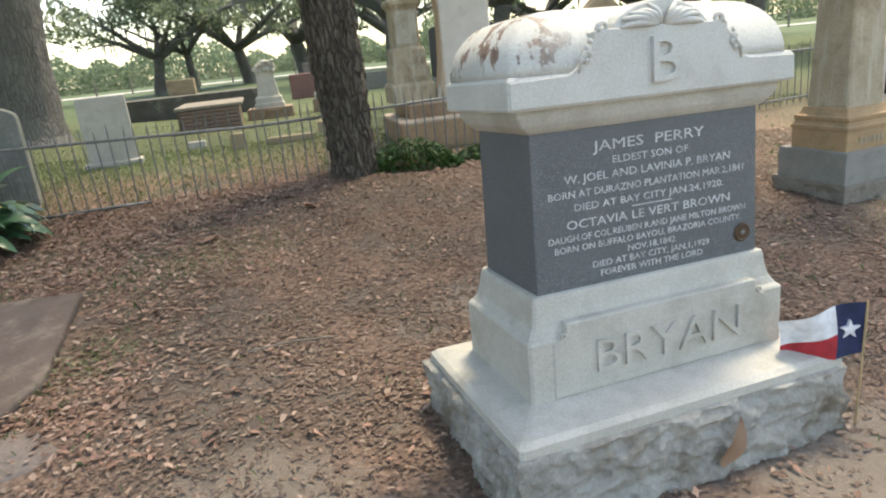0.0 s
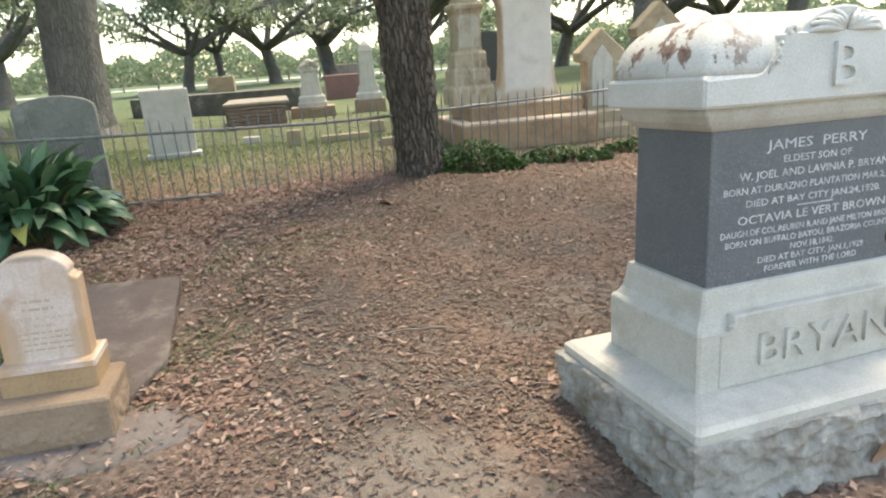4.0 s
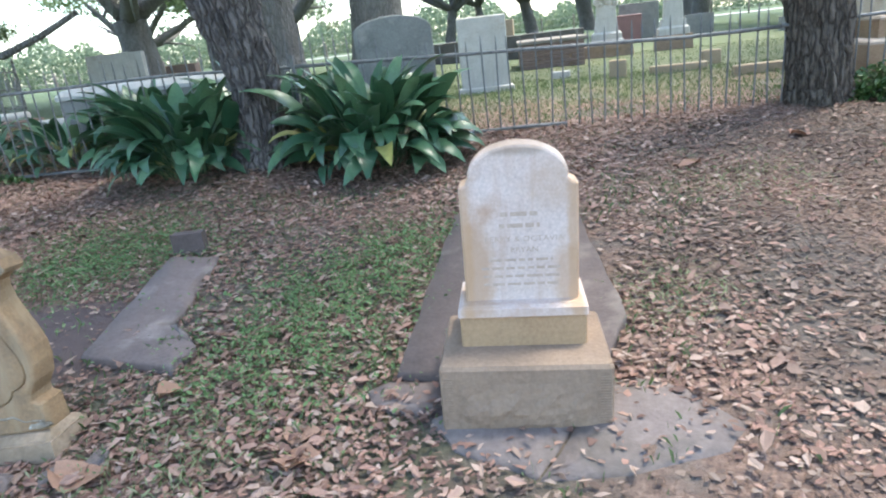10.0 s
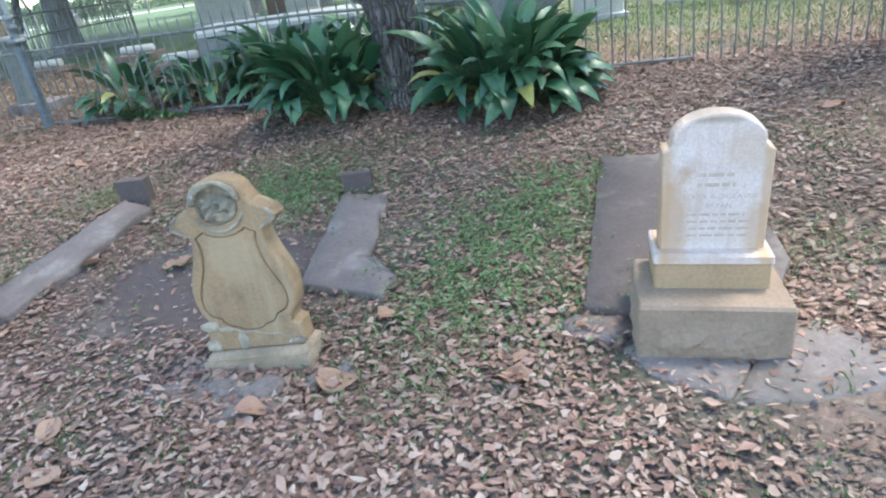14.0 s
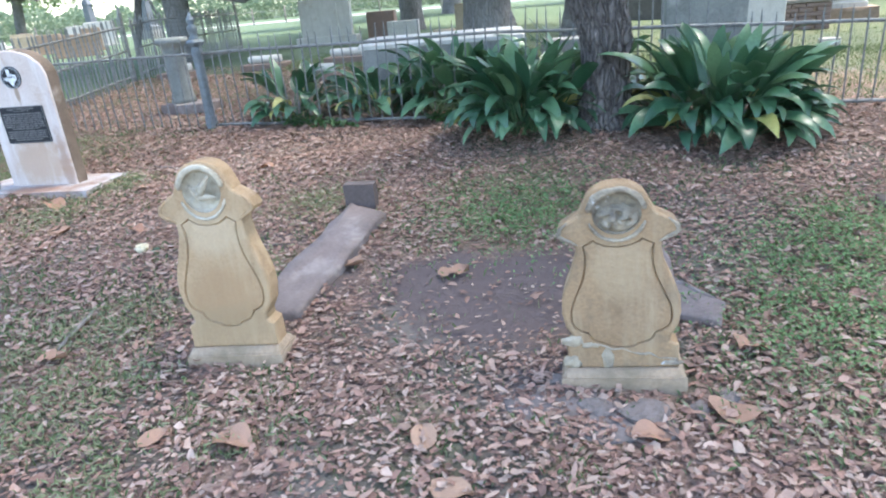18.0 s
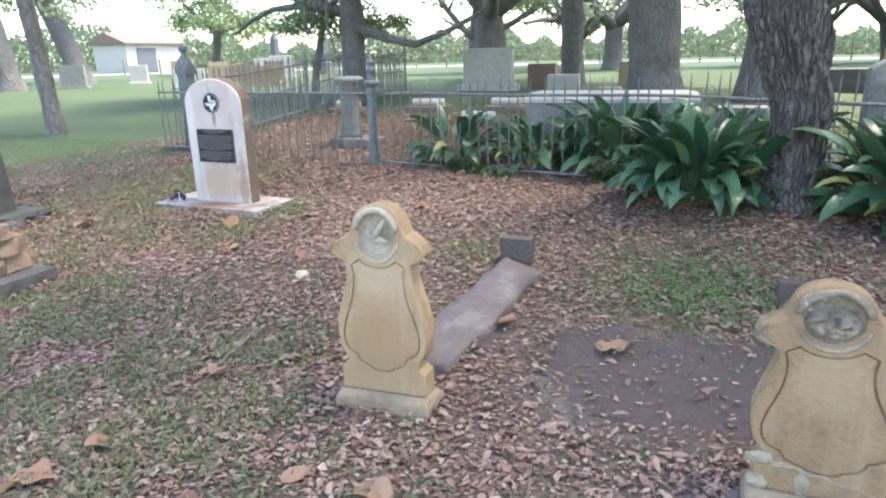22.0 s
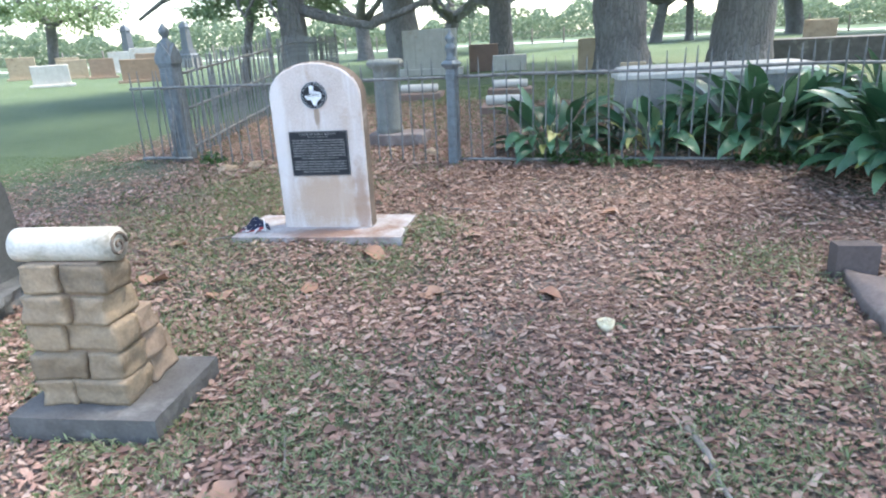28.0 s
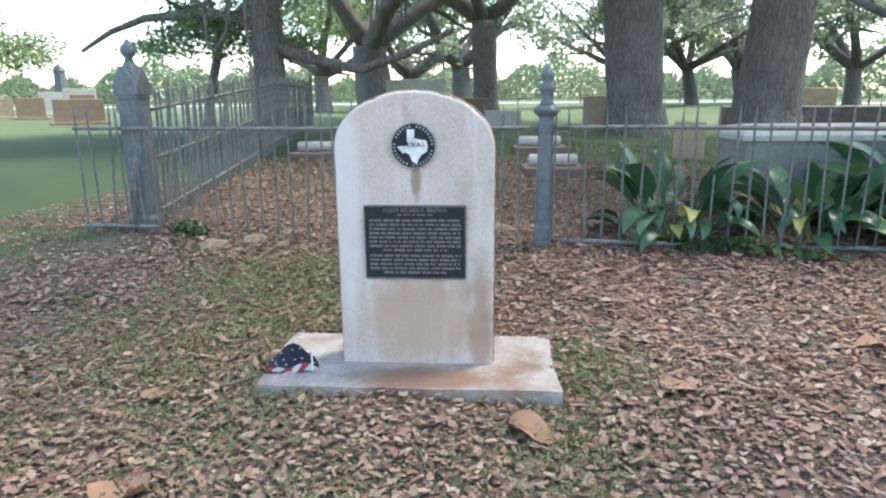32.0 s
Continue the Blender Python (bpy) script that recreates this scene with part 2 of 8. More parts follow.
M_TANHEAD = stone("pale_weathered_marble", (0.48, 0.43, 0.34), (0.34, 0.28, 0.18), (0.24, 0.20, 0.13), (0.52, 0.68), 0.85, 0.6, 60, spots=(0.12, 0.11, 0.10))
M_TANBASE = stone("pale_footing_stone", (0.39, 0.295, 0.205), (0.235, 0.165, 0.105), (0.20, 0.15, 0.095), (0.46, 0.64), 0.9, 0.7, 60)
M_SLAB = stone("grey_purple_slab", (0.185, 0.148, 0.135), (0.115, 0.09, 0.082), (0.27, 0.24, 0.22), (0.55, 0.7), 0.9, 0.5, 60)
M_SLABDARK = stone("dark_brown_slab", (0.118, 0.09, 0.08), (0.072, 0.055, 0.049), (0.20, 0.165, 0.14), (0.55, 0.7), 0.9, 0.4, 60)
M_CEMENT = stone("pale_cement", (0.20, 0.165, 0.15), (0.125, 0.10, 0.09), (0.12, 0.10, 0.085), (0.48, 0.62), 0.9, 0.5, 60)
M_PINK = stone("pinkish_concrete", (0.58, 0.50, 0.455), (0.46, 0.37, 0.31), (0.38, 0.26, 0.18), (0.55, 0.74), 0.85, 0.45, 90, streak=(0.62, 0.575, 0.55), blotch=4.5)
M_EDGE = stone("grimy_concrete", (0.17, 0.125, 0.092), (0.10, 0.072, 0.053), (0.34, 0.29, 0.25), (0.56, 0.72), 0.9, 0.6, 60)
M_MSLAB = stone("stained_white_concrete", (0.43, 0.39, 0.37), (0.25, 0.215, 0.195), (0.22, 0.14, 0.10), (0.50, 0.68), 0.9, 0.7, 60)
stain_zone(M_PINK, (1, 0, 1), (0.02, 0, 0.24), (0.26, 1, 0.20), (0.43, 0.295, 0.195), 0.7)
stain_zone(M_PINK, (1, 0, 1), (0.26, 0, 0.20), (0.05, 1, 0.30), (0.30, 0.17, 0.10), 0.6)
stain_zone(M_PINK, (1, 0, 1), (0.005, 0, 0.80), (0.02, 1, 0.07), (0.25, 0.17, 0.11), 0.8)
stain_zone(M_PINK, (1, 0, 1), (-0.27, 0, 0.75), (0.06, 1, 0.5), (0.66, 0.61, 0.58), 0.7)
stain_zone(M_MSLAB, (1, 1, 0), (0.08, -0.20, 0), (0.30, 0.12, 1), (0.22, 0.125, 0.085), 0.9)
stain_zone(M_TABLET, (1, 0, 1), (0.12, 0, 0.71), (0.10, 1, 0.08), (0.46, 0.32, 0.21), 0.35)
stain_zone(M_TABLET, (1, 0, 1), (-0.13, 0, 0.45), (0.06, 1, 0.16), (0.44, 0.29, 0.18), 0.8)
stain_zone(M_TABLET, (1, 0, 1), (0.14, 0, 0.43), (0.05, 1, 0.12), (0.46, 0.31, 0.20), 0.7)
for side in (-1, 1):
    stain_zone(M_TABLET, (1, 0, 1), (0.158 * side, 0, 0.52), (0.022, 1, 0.30), (0.46, 0.29, 0.16), 0.65)
stain_zone(M_TABLET, (1, 0, 1), (0, 0, 0.815), (0.13, 1, 0.028), (0.30, 0.23, 0.17), 0.7)
M_GRIME = stone("blackened_grey_stone", (0.09, 0.09, 0.083), (0.04, 0.04, 0.037), (0.17, 0.165, 0.155), (0.56, 0.72), 0.9, 0.6, 50)
M_BRONZE = plain("dark_bronze", (0.018, 0.020, 0.024), 0.85, 0.0)
M_BROWNMETAL = plain("brown_bronze", (0.09, 0.055, 0.035), 0.55, 0.4)
M_BRONZELT = plain("worn_bronze_relief", (0.19, 0.185, 0.18), 0.6, 0.2)
M_RIM = plain("pale_raised_rim", (0.42, 0.43, 0.44), 0.6)
M_WHITE = plain("white_enamel", (0.75, 0.76, 0.77), 0.5)
M_COBBLE = stone("tan_fieldstone", (0.32, 0.235, 0.15), (0.17, 0.125, 0.082), (0.11, 0.088, 0.062), (0.49, 0.64), 0.9, 0.9, 60, vary=0.25)
M_SCROLL = stone("lichened_white_marble", (0.58, 0.54, 0.47), (0.42, 0.38, 0.30), (0.20, 0.18, 0.13), (0.54, 0.68), 0.85, 0.5, 70)
M_FOOTING = stone("weathered_dark_concrete", (0.115, 0.108, 0.10), (0.055, 0.051, 0.046), (0.24, 0.225, 0.205), (0.58, 0.72), 0.9, 0.6, 60)
M_IRON = plain("grey_painted_iron", (0.19, 0.19, 0.185), 0.6, 0.2, (0.09, 0.095, 0.095))
M_IRONPOST = plain("blue_grey_painted_iron", (0.15, 0.175, 0.19), 0.6, 0.2, (0.10, 0.11, 0.115))
M_GREYSTONE = stone("grey_granite", (0.26, 0.255, 0.235), (0.175, 0.17, 0.155), (0.14, 0.14, 0.125), (0.55, 0.75), 0.8, 0.4, 90)
M_LICHEN = stone("dark_lichened_stone", (0.21, 0.22, 0.20), (0.12, 0.125, 0.115), (0.30, 0.30, 0.27), (0.55, 0.7), 0.9, 0.6, 60)
M_WHITESTONE = stone("white_stone", (0.50, 0.485, 0.44), (0.38, 0.36, 0.315), (0.32, 0.26, 0.19), (0.56, 0.78), 0.85, 0.4, 90, streak=(0.40, 0.375, 0.33))
M_VEINED = stone("veined_grey_marble", (0.62, 0.585, 0.535), (0.50, 0.465, 0.415), (0.42, 0.385, 0.335), (0.54, 0.74), 0.8, 0.4, 80)
for cx in (-0.23, 0.49):
    stain_zone(M_VEINED, (1, 0, 1), (cx, 0, 1.2), (0.05, 1, 1.1), (0.40, 0.28, 0.17), 0.75)
stain_zone(M_VEINED, (1, 0, 1), (0.12, 0, 0.55), (0.5, 1, 0.10), (0.40, 0.29, 0.19), 0.6)
M_SHAFT = stone("stained_tan_marble", (0.43, 0.365, 0.265), (0.30, 0.235, 0.155), (0.21, 0.16, 0.105), (0.52, 0.70), 0.85, 0.5, 70, streak=(0.50, 0.46, 0.38), blotch=3.0)
M_PANEL = stone("pale_panel_marble", (0.50, 0.47, 0.40), (0.37, 0.33, 0.255), (0.30, 0.25, 0.17), (0.52, 0.70), 0.85, 0.4, 70, streak=(0.55, 0.53, 0.48))
M_STEP = stone("rusty_tan_stone", (0.37, 0.255, 0.16), (0.25, 0.16, 0.10), (0.20, 0.13, 0.085), (0.52, 0.70), 0.9, 0.5, 60)
M_TREAD = stone("worn_pale_tread", (0.52, 0.43, 0.345), (0.40, 0.30, 0.22), (0.33, 0.23, 0.155), (0.52, 0.70), 0.85, 0.4, 60)
M_HEAP = stone("spilled_cement", (0.24, 0.215, 0.185), (0.155, 0.135, 0.11), (0.15, 0.13, 0.105), (0.52, 0.68), 0.95, 0.7, 40)
M_REDSTONE = stone("red_granite", (0.24, 0.12, 0.11), (0.17, 0.08, 0.075), None, rough=0.5, bump=0.1, grain=150)
M_BRICK = stone("dark_red_brick", (0.21, 0.145, 0.115), (0.14, 0.10, 0.085), (0.10, 0.09, 0.08), (0.55, 0.7), 0.9, 0.6, 60)
M_TANSTONE = stone("tan_stone", (0.39, 0.315, 0.215), (0.27, 0.205, 0.13), (0.20, 0.155, 0.105), (0.53, 0.70), 0.85, 0.4, 70)
M_BLACKSTONE = stone("black_granite", (0.03, 0.034, 0.042), (0.02, 0.022, 0.028), None, rough=0.35, bump=0.05, grain=150)
M_BARK1 = bark("furrowed_brown_bark", (0.215, 0.18, 0.145), (0.022, 0.017, 0.014), 20.0, 1.0, None, 0.22, 0.14)
M_BARK2 = bark("grey_brown_bark", (0.235, 0.21, 0.195), (0.04, 0.034, 0.03), 22.0, 1.0, None, 0.25, 0.14)
M_BARKFAR = bark("grey_oak_bark", (0.21, 0.20, 0.188), (0.085, 0.08, 0.075), 15.0, 0.8, (0.22, 0.225, 0.205), 0.22, 0.06)
M_LEAF = leafy("oak_leaves", [(0.045, 0.08, 0.026), (0.065, 0.11, 0.036), (0.09, 0.145, 0.05), (0.125, 0.18, 0.07)], 0.5, 0.4)
# Far oak leaves: greens lifted towards pale grey, distance haze put into the colour.
M_LEAFFAR = leafy("haze_paled_oak_leaves", [(0.16, 0.215, 0.125), (0.215, 0.275, 0.17), (0.28, 0.335, 0.225), (0.34, 0.385, 0.28)], 0.6, 0.55)
M_LEAFPALE = leafy("pale_green_leaves", [(0.15, 0.22, 0.10), (0.20, 0.28, 0.13), (0.27, 0.34, 0.19)], 0.6, 0.4)
# Belt leaves: narrow range of pale greens, the haze is mixed into the colour.
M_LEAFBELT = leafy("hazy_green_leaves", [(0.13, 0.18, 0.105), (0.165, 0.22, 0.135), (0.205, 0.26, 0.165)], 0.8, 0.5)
M_FERN = leafy("glossy_dark_green_leaf", [(0.03, 0.085, 0.045), (0.05, 0.125, 0.063), (0.085, 0.18, 0.09), (0.14, 0.24, 0.125)], 0.33, 0.15, False)
M_FERNYEL = leafy("yellowed_leaf", [(0.30, 0.30, 0.08), (0.40, 0.38, 0.14)], 0.5, 0.2, False)
M_VINE = leafy("vine_leaves", [(0.03, 0.07, 0.02), (0.05, 0.11, 0.03), (0.07, 0.14, 0.045)], 0.5, 0.2)
M_LITTER = leafy("dry_brown_leaves", [(0.125, 0.07, 0.054), (0.25, 0.14, 0.104), (0.345, 0.20, 0.15), (0.385, 0.25, 0.19), (0.47, 0.35, 0.28), (0.28, 0.195, 0.148), (0.20, 0.112, 0.083), (0.15, 0.09, 0.069)], 0.75, 0.05)
M_OAKLEAF = leafy("fallen_oak_leaves", [(0.22, 0.12, 0.088), (0.36, 0.225, 0.17), (0.41, 0.305, 0.24), (0.30, 0.17, 0.125), (0.37, 0.255, 0.195), (0.27, 0.16, 0.12), (0.44, 0.345, 0.28)], 0.7, 0.05)
M_CRUMB = leafy("crushed_brown_leaves", [(0.085, 0.055, 0.042), (0.155, 0.102, 0.077), (0.22, 0.15, 0.114), (0.29, 0.22, 0.172), (0.19, 0.13, 0.099), (0.11, 0.071, 0.053)], 0.8, 0.05)
M_BIGLEAF = leafy("large_dry_leaf", [(0.30, 0.16, 0.10), (0.38, 0.24, 0.16), (0.28, 0.14, 0.09), (0.35, 0.215, 0.145)], 0.7, 0.05, False)
M_GRASS = leafy("grass_blades", [(0.10, 0.155, 0.06), (0.14, 0.20, 0.08), (0.18, 0.235, 0.105), (0.22, 0.25, 0.135)], 0.65, 0.35)
M_TURF = leafy("short_grass_tufts", [(0.15, 0.205, 0.09), (0.21, 0.265, 0.125), (0.27, 0.315, 0.165), (0.31, 0.325, 0.20)], 0.65, 0.4)
M_CLOVER = leafy("ground_weeds", [(0.10, 0.19, 0.065), (0.155, 0.26, 0.095), (0.22, 0.32, 0.14)], 0.55, 0.25)
M_MOSS = leafy("hanging_moss", [(0.16, 0.17, 0.15), (0.22, 0.23, 0.20)], 0.9, 0.3)
M_ROSE = plain("cream_petal", (0.66, 0.60, 0.43), 0.8, 0.0, (0.48, 0.42, 0.27))
M_WOOD = plain("pale_wood", (0.45, 0.33, 0.18), 0.7)
M_STICK = plain("grey_twig", (0.24, 0.21, 0.18), 0.9)
M_NAVY, M_FADED, M_DULL = plain("faded_navy_cloth", (0.012, 0.015, 0.035), 0.95), plain("faded_red_cloth", (0.25, 0.035, 0.035), 0.95), plain("dull_white_cloth", (0.48, 0.45, 0.43), 0.95)
M_RED, M_BLUE, M_CLOTH = plain("red_cloth", (0.42, 0.03, 0.04), 0.9), plain("navy_cloth", (0.02, 0.03, 0.085), 0.9), plain("white_cloth", (0.72, 0.73, 0.76), 0.9)


# ---- shapes ----
def ground_z(x, y):
    z = -0.163 - 0.0241 * x + 0.0605 * y
    z -= 0.07 * math.exp(-((x + 8.9) ** 2 + (y - 1.5) ** 2) / 2.5)
    z += 0.10 * math.exp(-((x + 5.0) ** 2 + (y - 4.7) ** 2) / 0.8)
    z += 0.05 * math.exp(-((x + 9.15) ** 2 + (y - 1.9) ** 2) / 0.22)
    west = min(max((-x - 6.0) / 5.0, 0.0), 1.0)
    return min(max(z, -0.05), 0.42 + 0.18 * west * west * (3 - 2 * west))


def bump_z(x, y):
    v = Vector((x, y, 0))
    return 0.020 * noise.noise(v * 0.9) + 0.008 * noise.noise(v * 3.1)


def gz(x, y):
    return ground_z(x, y) + bump_z(x, y)


def part(name, bm, material, parent=None, label="", smooth=False):
    me = bpy.data.meshes.new(name)
    if isinstance(bm, bmesh.types.BMesh):
        bmesh.ops.recalc_face_normals(bm, faces=bm.faces)
        bm.to_mesh(me)
        bm.free()
    else:
        me.from_pydata(*bm)
    me.materials.append(material)
    if smooth:
        me.shade_smooth()
    ob = new(name, me)
    if parent:
        ob.parent = parent
    if label:
        ob["label"] = label
    return ob


def thing(name, x, y, z, yaw, label, category, group="", rx=0, ry=0):
    e = new(name)
    e.empty_display_size = 0.1
    e.matrix_world = pose(x, y, z, rx, ry, yaw)
    return tagged(e, label, category, group)


def loft(bm, rings, caps=True):
    vs = [[bm.verts.new(p) for p in r] for r in rings]
    k = len(rings[0])
    for a, b in zip(vs, vs[1:]):
        for i in range(k):
            bm.faces.new((a[i], a[(i + 1) % k], b[(i + 1) % k], b[i]))
    if caps:
        bm.faces.new(vs[0][::-1])
        bm.faces.new(vs[-1])
    return vs


def ring(w, d, z, c=0.01, x=0.0, y=0.0):
    c = min(c, w * 0.49, d * 0.49)
    a, b = w / 2, d / 2
    return [(x + px, y + py, z) for px, py in ((-a + c, -b), (a - c, -b), (a, -b + c), (a, b - c), (a - c, b), (-a + c, b), (-a, b - c), (-a, -b + c))]


def stack(levels, c=0.008, x=0.0, y=0.0):
    """A solid of stacked, chamfered rectangles: (width, depth, height) from the bottom up."""
    bm = bmesh.new()
    loft(bm, [ring(w, d, z, c, x, y) for w, d, z in levels])
    return bm


def block(w, d, h, z=0.0, c=0.008, x=0.0, y=0.0):
    return stack([(w - 2 * c, d - 2 * c, z), (w, d, z + c), (w, d, z + h - c), (w - 2 * c, d - 2 * c, z + h)], c, x, y)


def worn(w, d, h, z=0.0, n=10, amp=0.02, seed=0, top_amp=0.3, c=0.0):
    """A block with rough-hewn sides."""
    bm = bmesh.new()
    nx, ny, nz = max(2, int(n * w / max(w, d))), max(2, int(n * d / max(w, d))), max(2, int(n * h / max(w, d)) + 1)
    per = [(-w / 2 + w * i / nx, -d / 2) for i in range(nx)] + [(w / 2, -d / 2 + d * i / ny) for i in range(ny)]
    per += [(w / 2 - w * i / nx, d / 2) for i in range(nx)] + [(-w / 2, d / 2 - d * i / ny) for i in range(ny)]
    rings = []
    for k in range(nz + 1):
        zz = z + h * k / nz
        r = []
        for px, py in per:
            q = noise.noise(Vector((px * 5 + seed, py * 5, zz * 7))) + 0.6 * noise.noise(Vector((px * 14 + seed, py * 14, zz * 16)))
            if n > 100:
                q = 0.8 * q + 0.55 - 1.1 * abs(noise.noise(Vector((px * 9 + seed, py * 9, zz * 15)))) + 0.35 * noise.noise(Vector((px * 34 + seed, py * 34, zz * 40)))
            f = amp * (q + 0.3) * (top_amp if k == nz else 1)
            s = 1 + f / max(0.1, math.hypot(px, py))
            r.append((px * s, py * s, zz))
        rings.append(r)
    loft(bm, rings)
    return bm


def plate(outline, y0, y1, bevel=0.01):
    """An upright slab with that outline (x, z), from y0 (front) to y1 (back), with rounded edges."""
    cx = sum(p[0] for p in outline) / len(outline)
    cz = sum(p[1] for p in outline) / len(outline)

    def at(y, inset):
        k = len(outline)
        r = []
        for i in range(k):
            (ax, az), (bx, bz), (px, pz) = outline[i - 1], outline[(i + 1) % k], outline[i]
            tx, tz = bx - ax, bz - az
            q = math.hypot(tx, tz) or 1
            r.append((px - tz / q * inset, y, pz + tx / q * inset))
        return r
    bm = bmesh.new()
    loft(bm, [at(y0, bevel), at(y0 + bevel * 0.4, bevel * 0.3), at(y0 + bevel, 0), at(y1 - bevel, 0), at(y1 - bevel * 0.4, bevel * 0.3), at(y1, bevel)])
    return bm


def tube(bm, pts, radii, sides=8, caps=True, rough=0.0, seed=0.0):
    rings = []
    for i, p in enumerate(pts):
        p = Vector(p)
        a, b = Vector(pts[max(0, i - 1)]), Vector(pts[min(len(pts) - 1, i + 1)])
        t = (b - a).normalized()
        side = t.cross(Vector((0, 1, 0)) if abs(t.y) < 0.9 else Vector((1, 0, 0))).normalized()
        up = side.cross(t)
        r = []
        for k in range(sides):
            g = 2 * math.pi * k / sides
            q = side * math.cos(g) + up * math.sin(g)
            f = radii[i] * (1 + rough * noise.noise(p * 1.3 + q * 2.2 + Vector((seed, 0, 0))))
            r.append(p + q * f)
        rings.append(r)
    loft(bm, rings, caps)
    return bm


def lathe(profile, sides=20):
    bm = bmesh.new()
    loft(bm, [[(r * math.cos(2 * math.pi * k / sides), r * math.sin(2 * math.pi * k / sides), z) for k in range(sides)] for r, z in profile])
    return bm


def lettering(name, words, size, x, y, z, parent, material, depth=0.002, label="", width=None, rz=0):
    """Letters standing on a face that looks along -y, centred at x, z."""
    cu = bpy.data.curves.new(name, "FONT")
    cu.body, cu.size, cu.extrude, cu.align_x, cu.align_y = words, size, depth, "CENTER", "CENTER"
    cu.resolution_u = 2
    ob = bpy.data.objects.new(name, cu)
    me = bpy.data.meshes.new_from_object(ob)
    bpy.data.objects.remove(ob)
    xs = [v.co.x for v in me.vertices]
    k = width / (max(xs) - min(xs)) if width else 1
    me.transform(Matrix.Translation((x, y, z)) @ Matrix.Rotation(radians(90), 4, "X") @ Matrix.Diagonal((k, 1, 1, 1)))
    me.materials.append(material)
    o = new(name, me)
    o.parent = parent
    if len(words) > 5:
        o["kind"] = "stuff"
    if label:
        o["label"] = label
    return o


def bars(name, rows, x, y, z0, dz, h, width, parent, material, seed, depth=0.003, fine=False):
    """Unreadable writing: a bar a word, or a short bar a letter, row by row."""
    rng = random.Random(seed)
    for i in range(rows):
        bm = bmesh.new()
        w = width * rng.uniform(0.75, 1) if not fine else width * (1.0 if i < rows - 1 else 0.7)
        px, left = x - w / 2, rng.randrange(2, 9)
        while px < x + w / 2 - 0.004:
            q = min(rng.uniform(0.0034, 0.0062) if fine else rng.uniform(0.015, 0.05), x + w / 2 - px)
            z, hh = z0 - i * dz, h * (rng.uniform(0.8, 1.0) if fine else 1.0)
            loft(bm, [[(px, yy, z - hh / 2), (px + q, yy, z - hh / 2), (px + q, yy, z + hh / 2), (px, yy, z + hh / 2)] for yy in (y - depth, y + 0.002)])
            left -= 1
            px += q + (0.008 if not fine else 0.0016)
            if fine and left <= 0:
                px, left = px + 0.006, rng.randrange(2, 9)
        part(name, bm, material, parent)["kind"] = "stuff"


# ---- ground ----
def damp_patch(n, l, geo, c, px, py, r, col):
    """Bare, damp, darker earth in a ragged patch."""
    mp = n.new("ShaderNodeMapping")
    mp.inputs["Location"].default_value = (-px / r, -py / r, 0)
    mp.inputs["Scale"].default_value = (1 / r, 1 / r, 0)
    l.new(geo, mp.inputs["Vector"])
    ln = n.new("ShaderNodeVectorMath")
    ln.operation = "LENGTH"
    l.new(mp.outputs[0], ln.inputs[0])
    add = n.new("ShaderNodeMath")
    add.operation = "MULTIPLY_ADD"
    l.new(noise_node(n, l, geo, 5.0, 6, 0.65), add.inputs[0])
    add.inputs[1].default_value = 1.4
    l.new(ln.outputs["Value"], add.inputs[2])
    return mix_node(n, l, step_node(n, l, add.outputs[0], 1.9, 1.45), c, col)


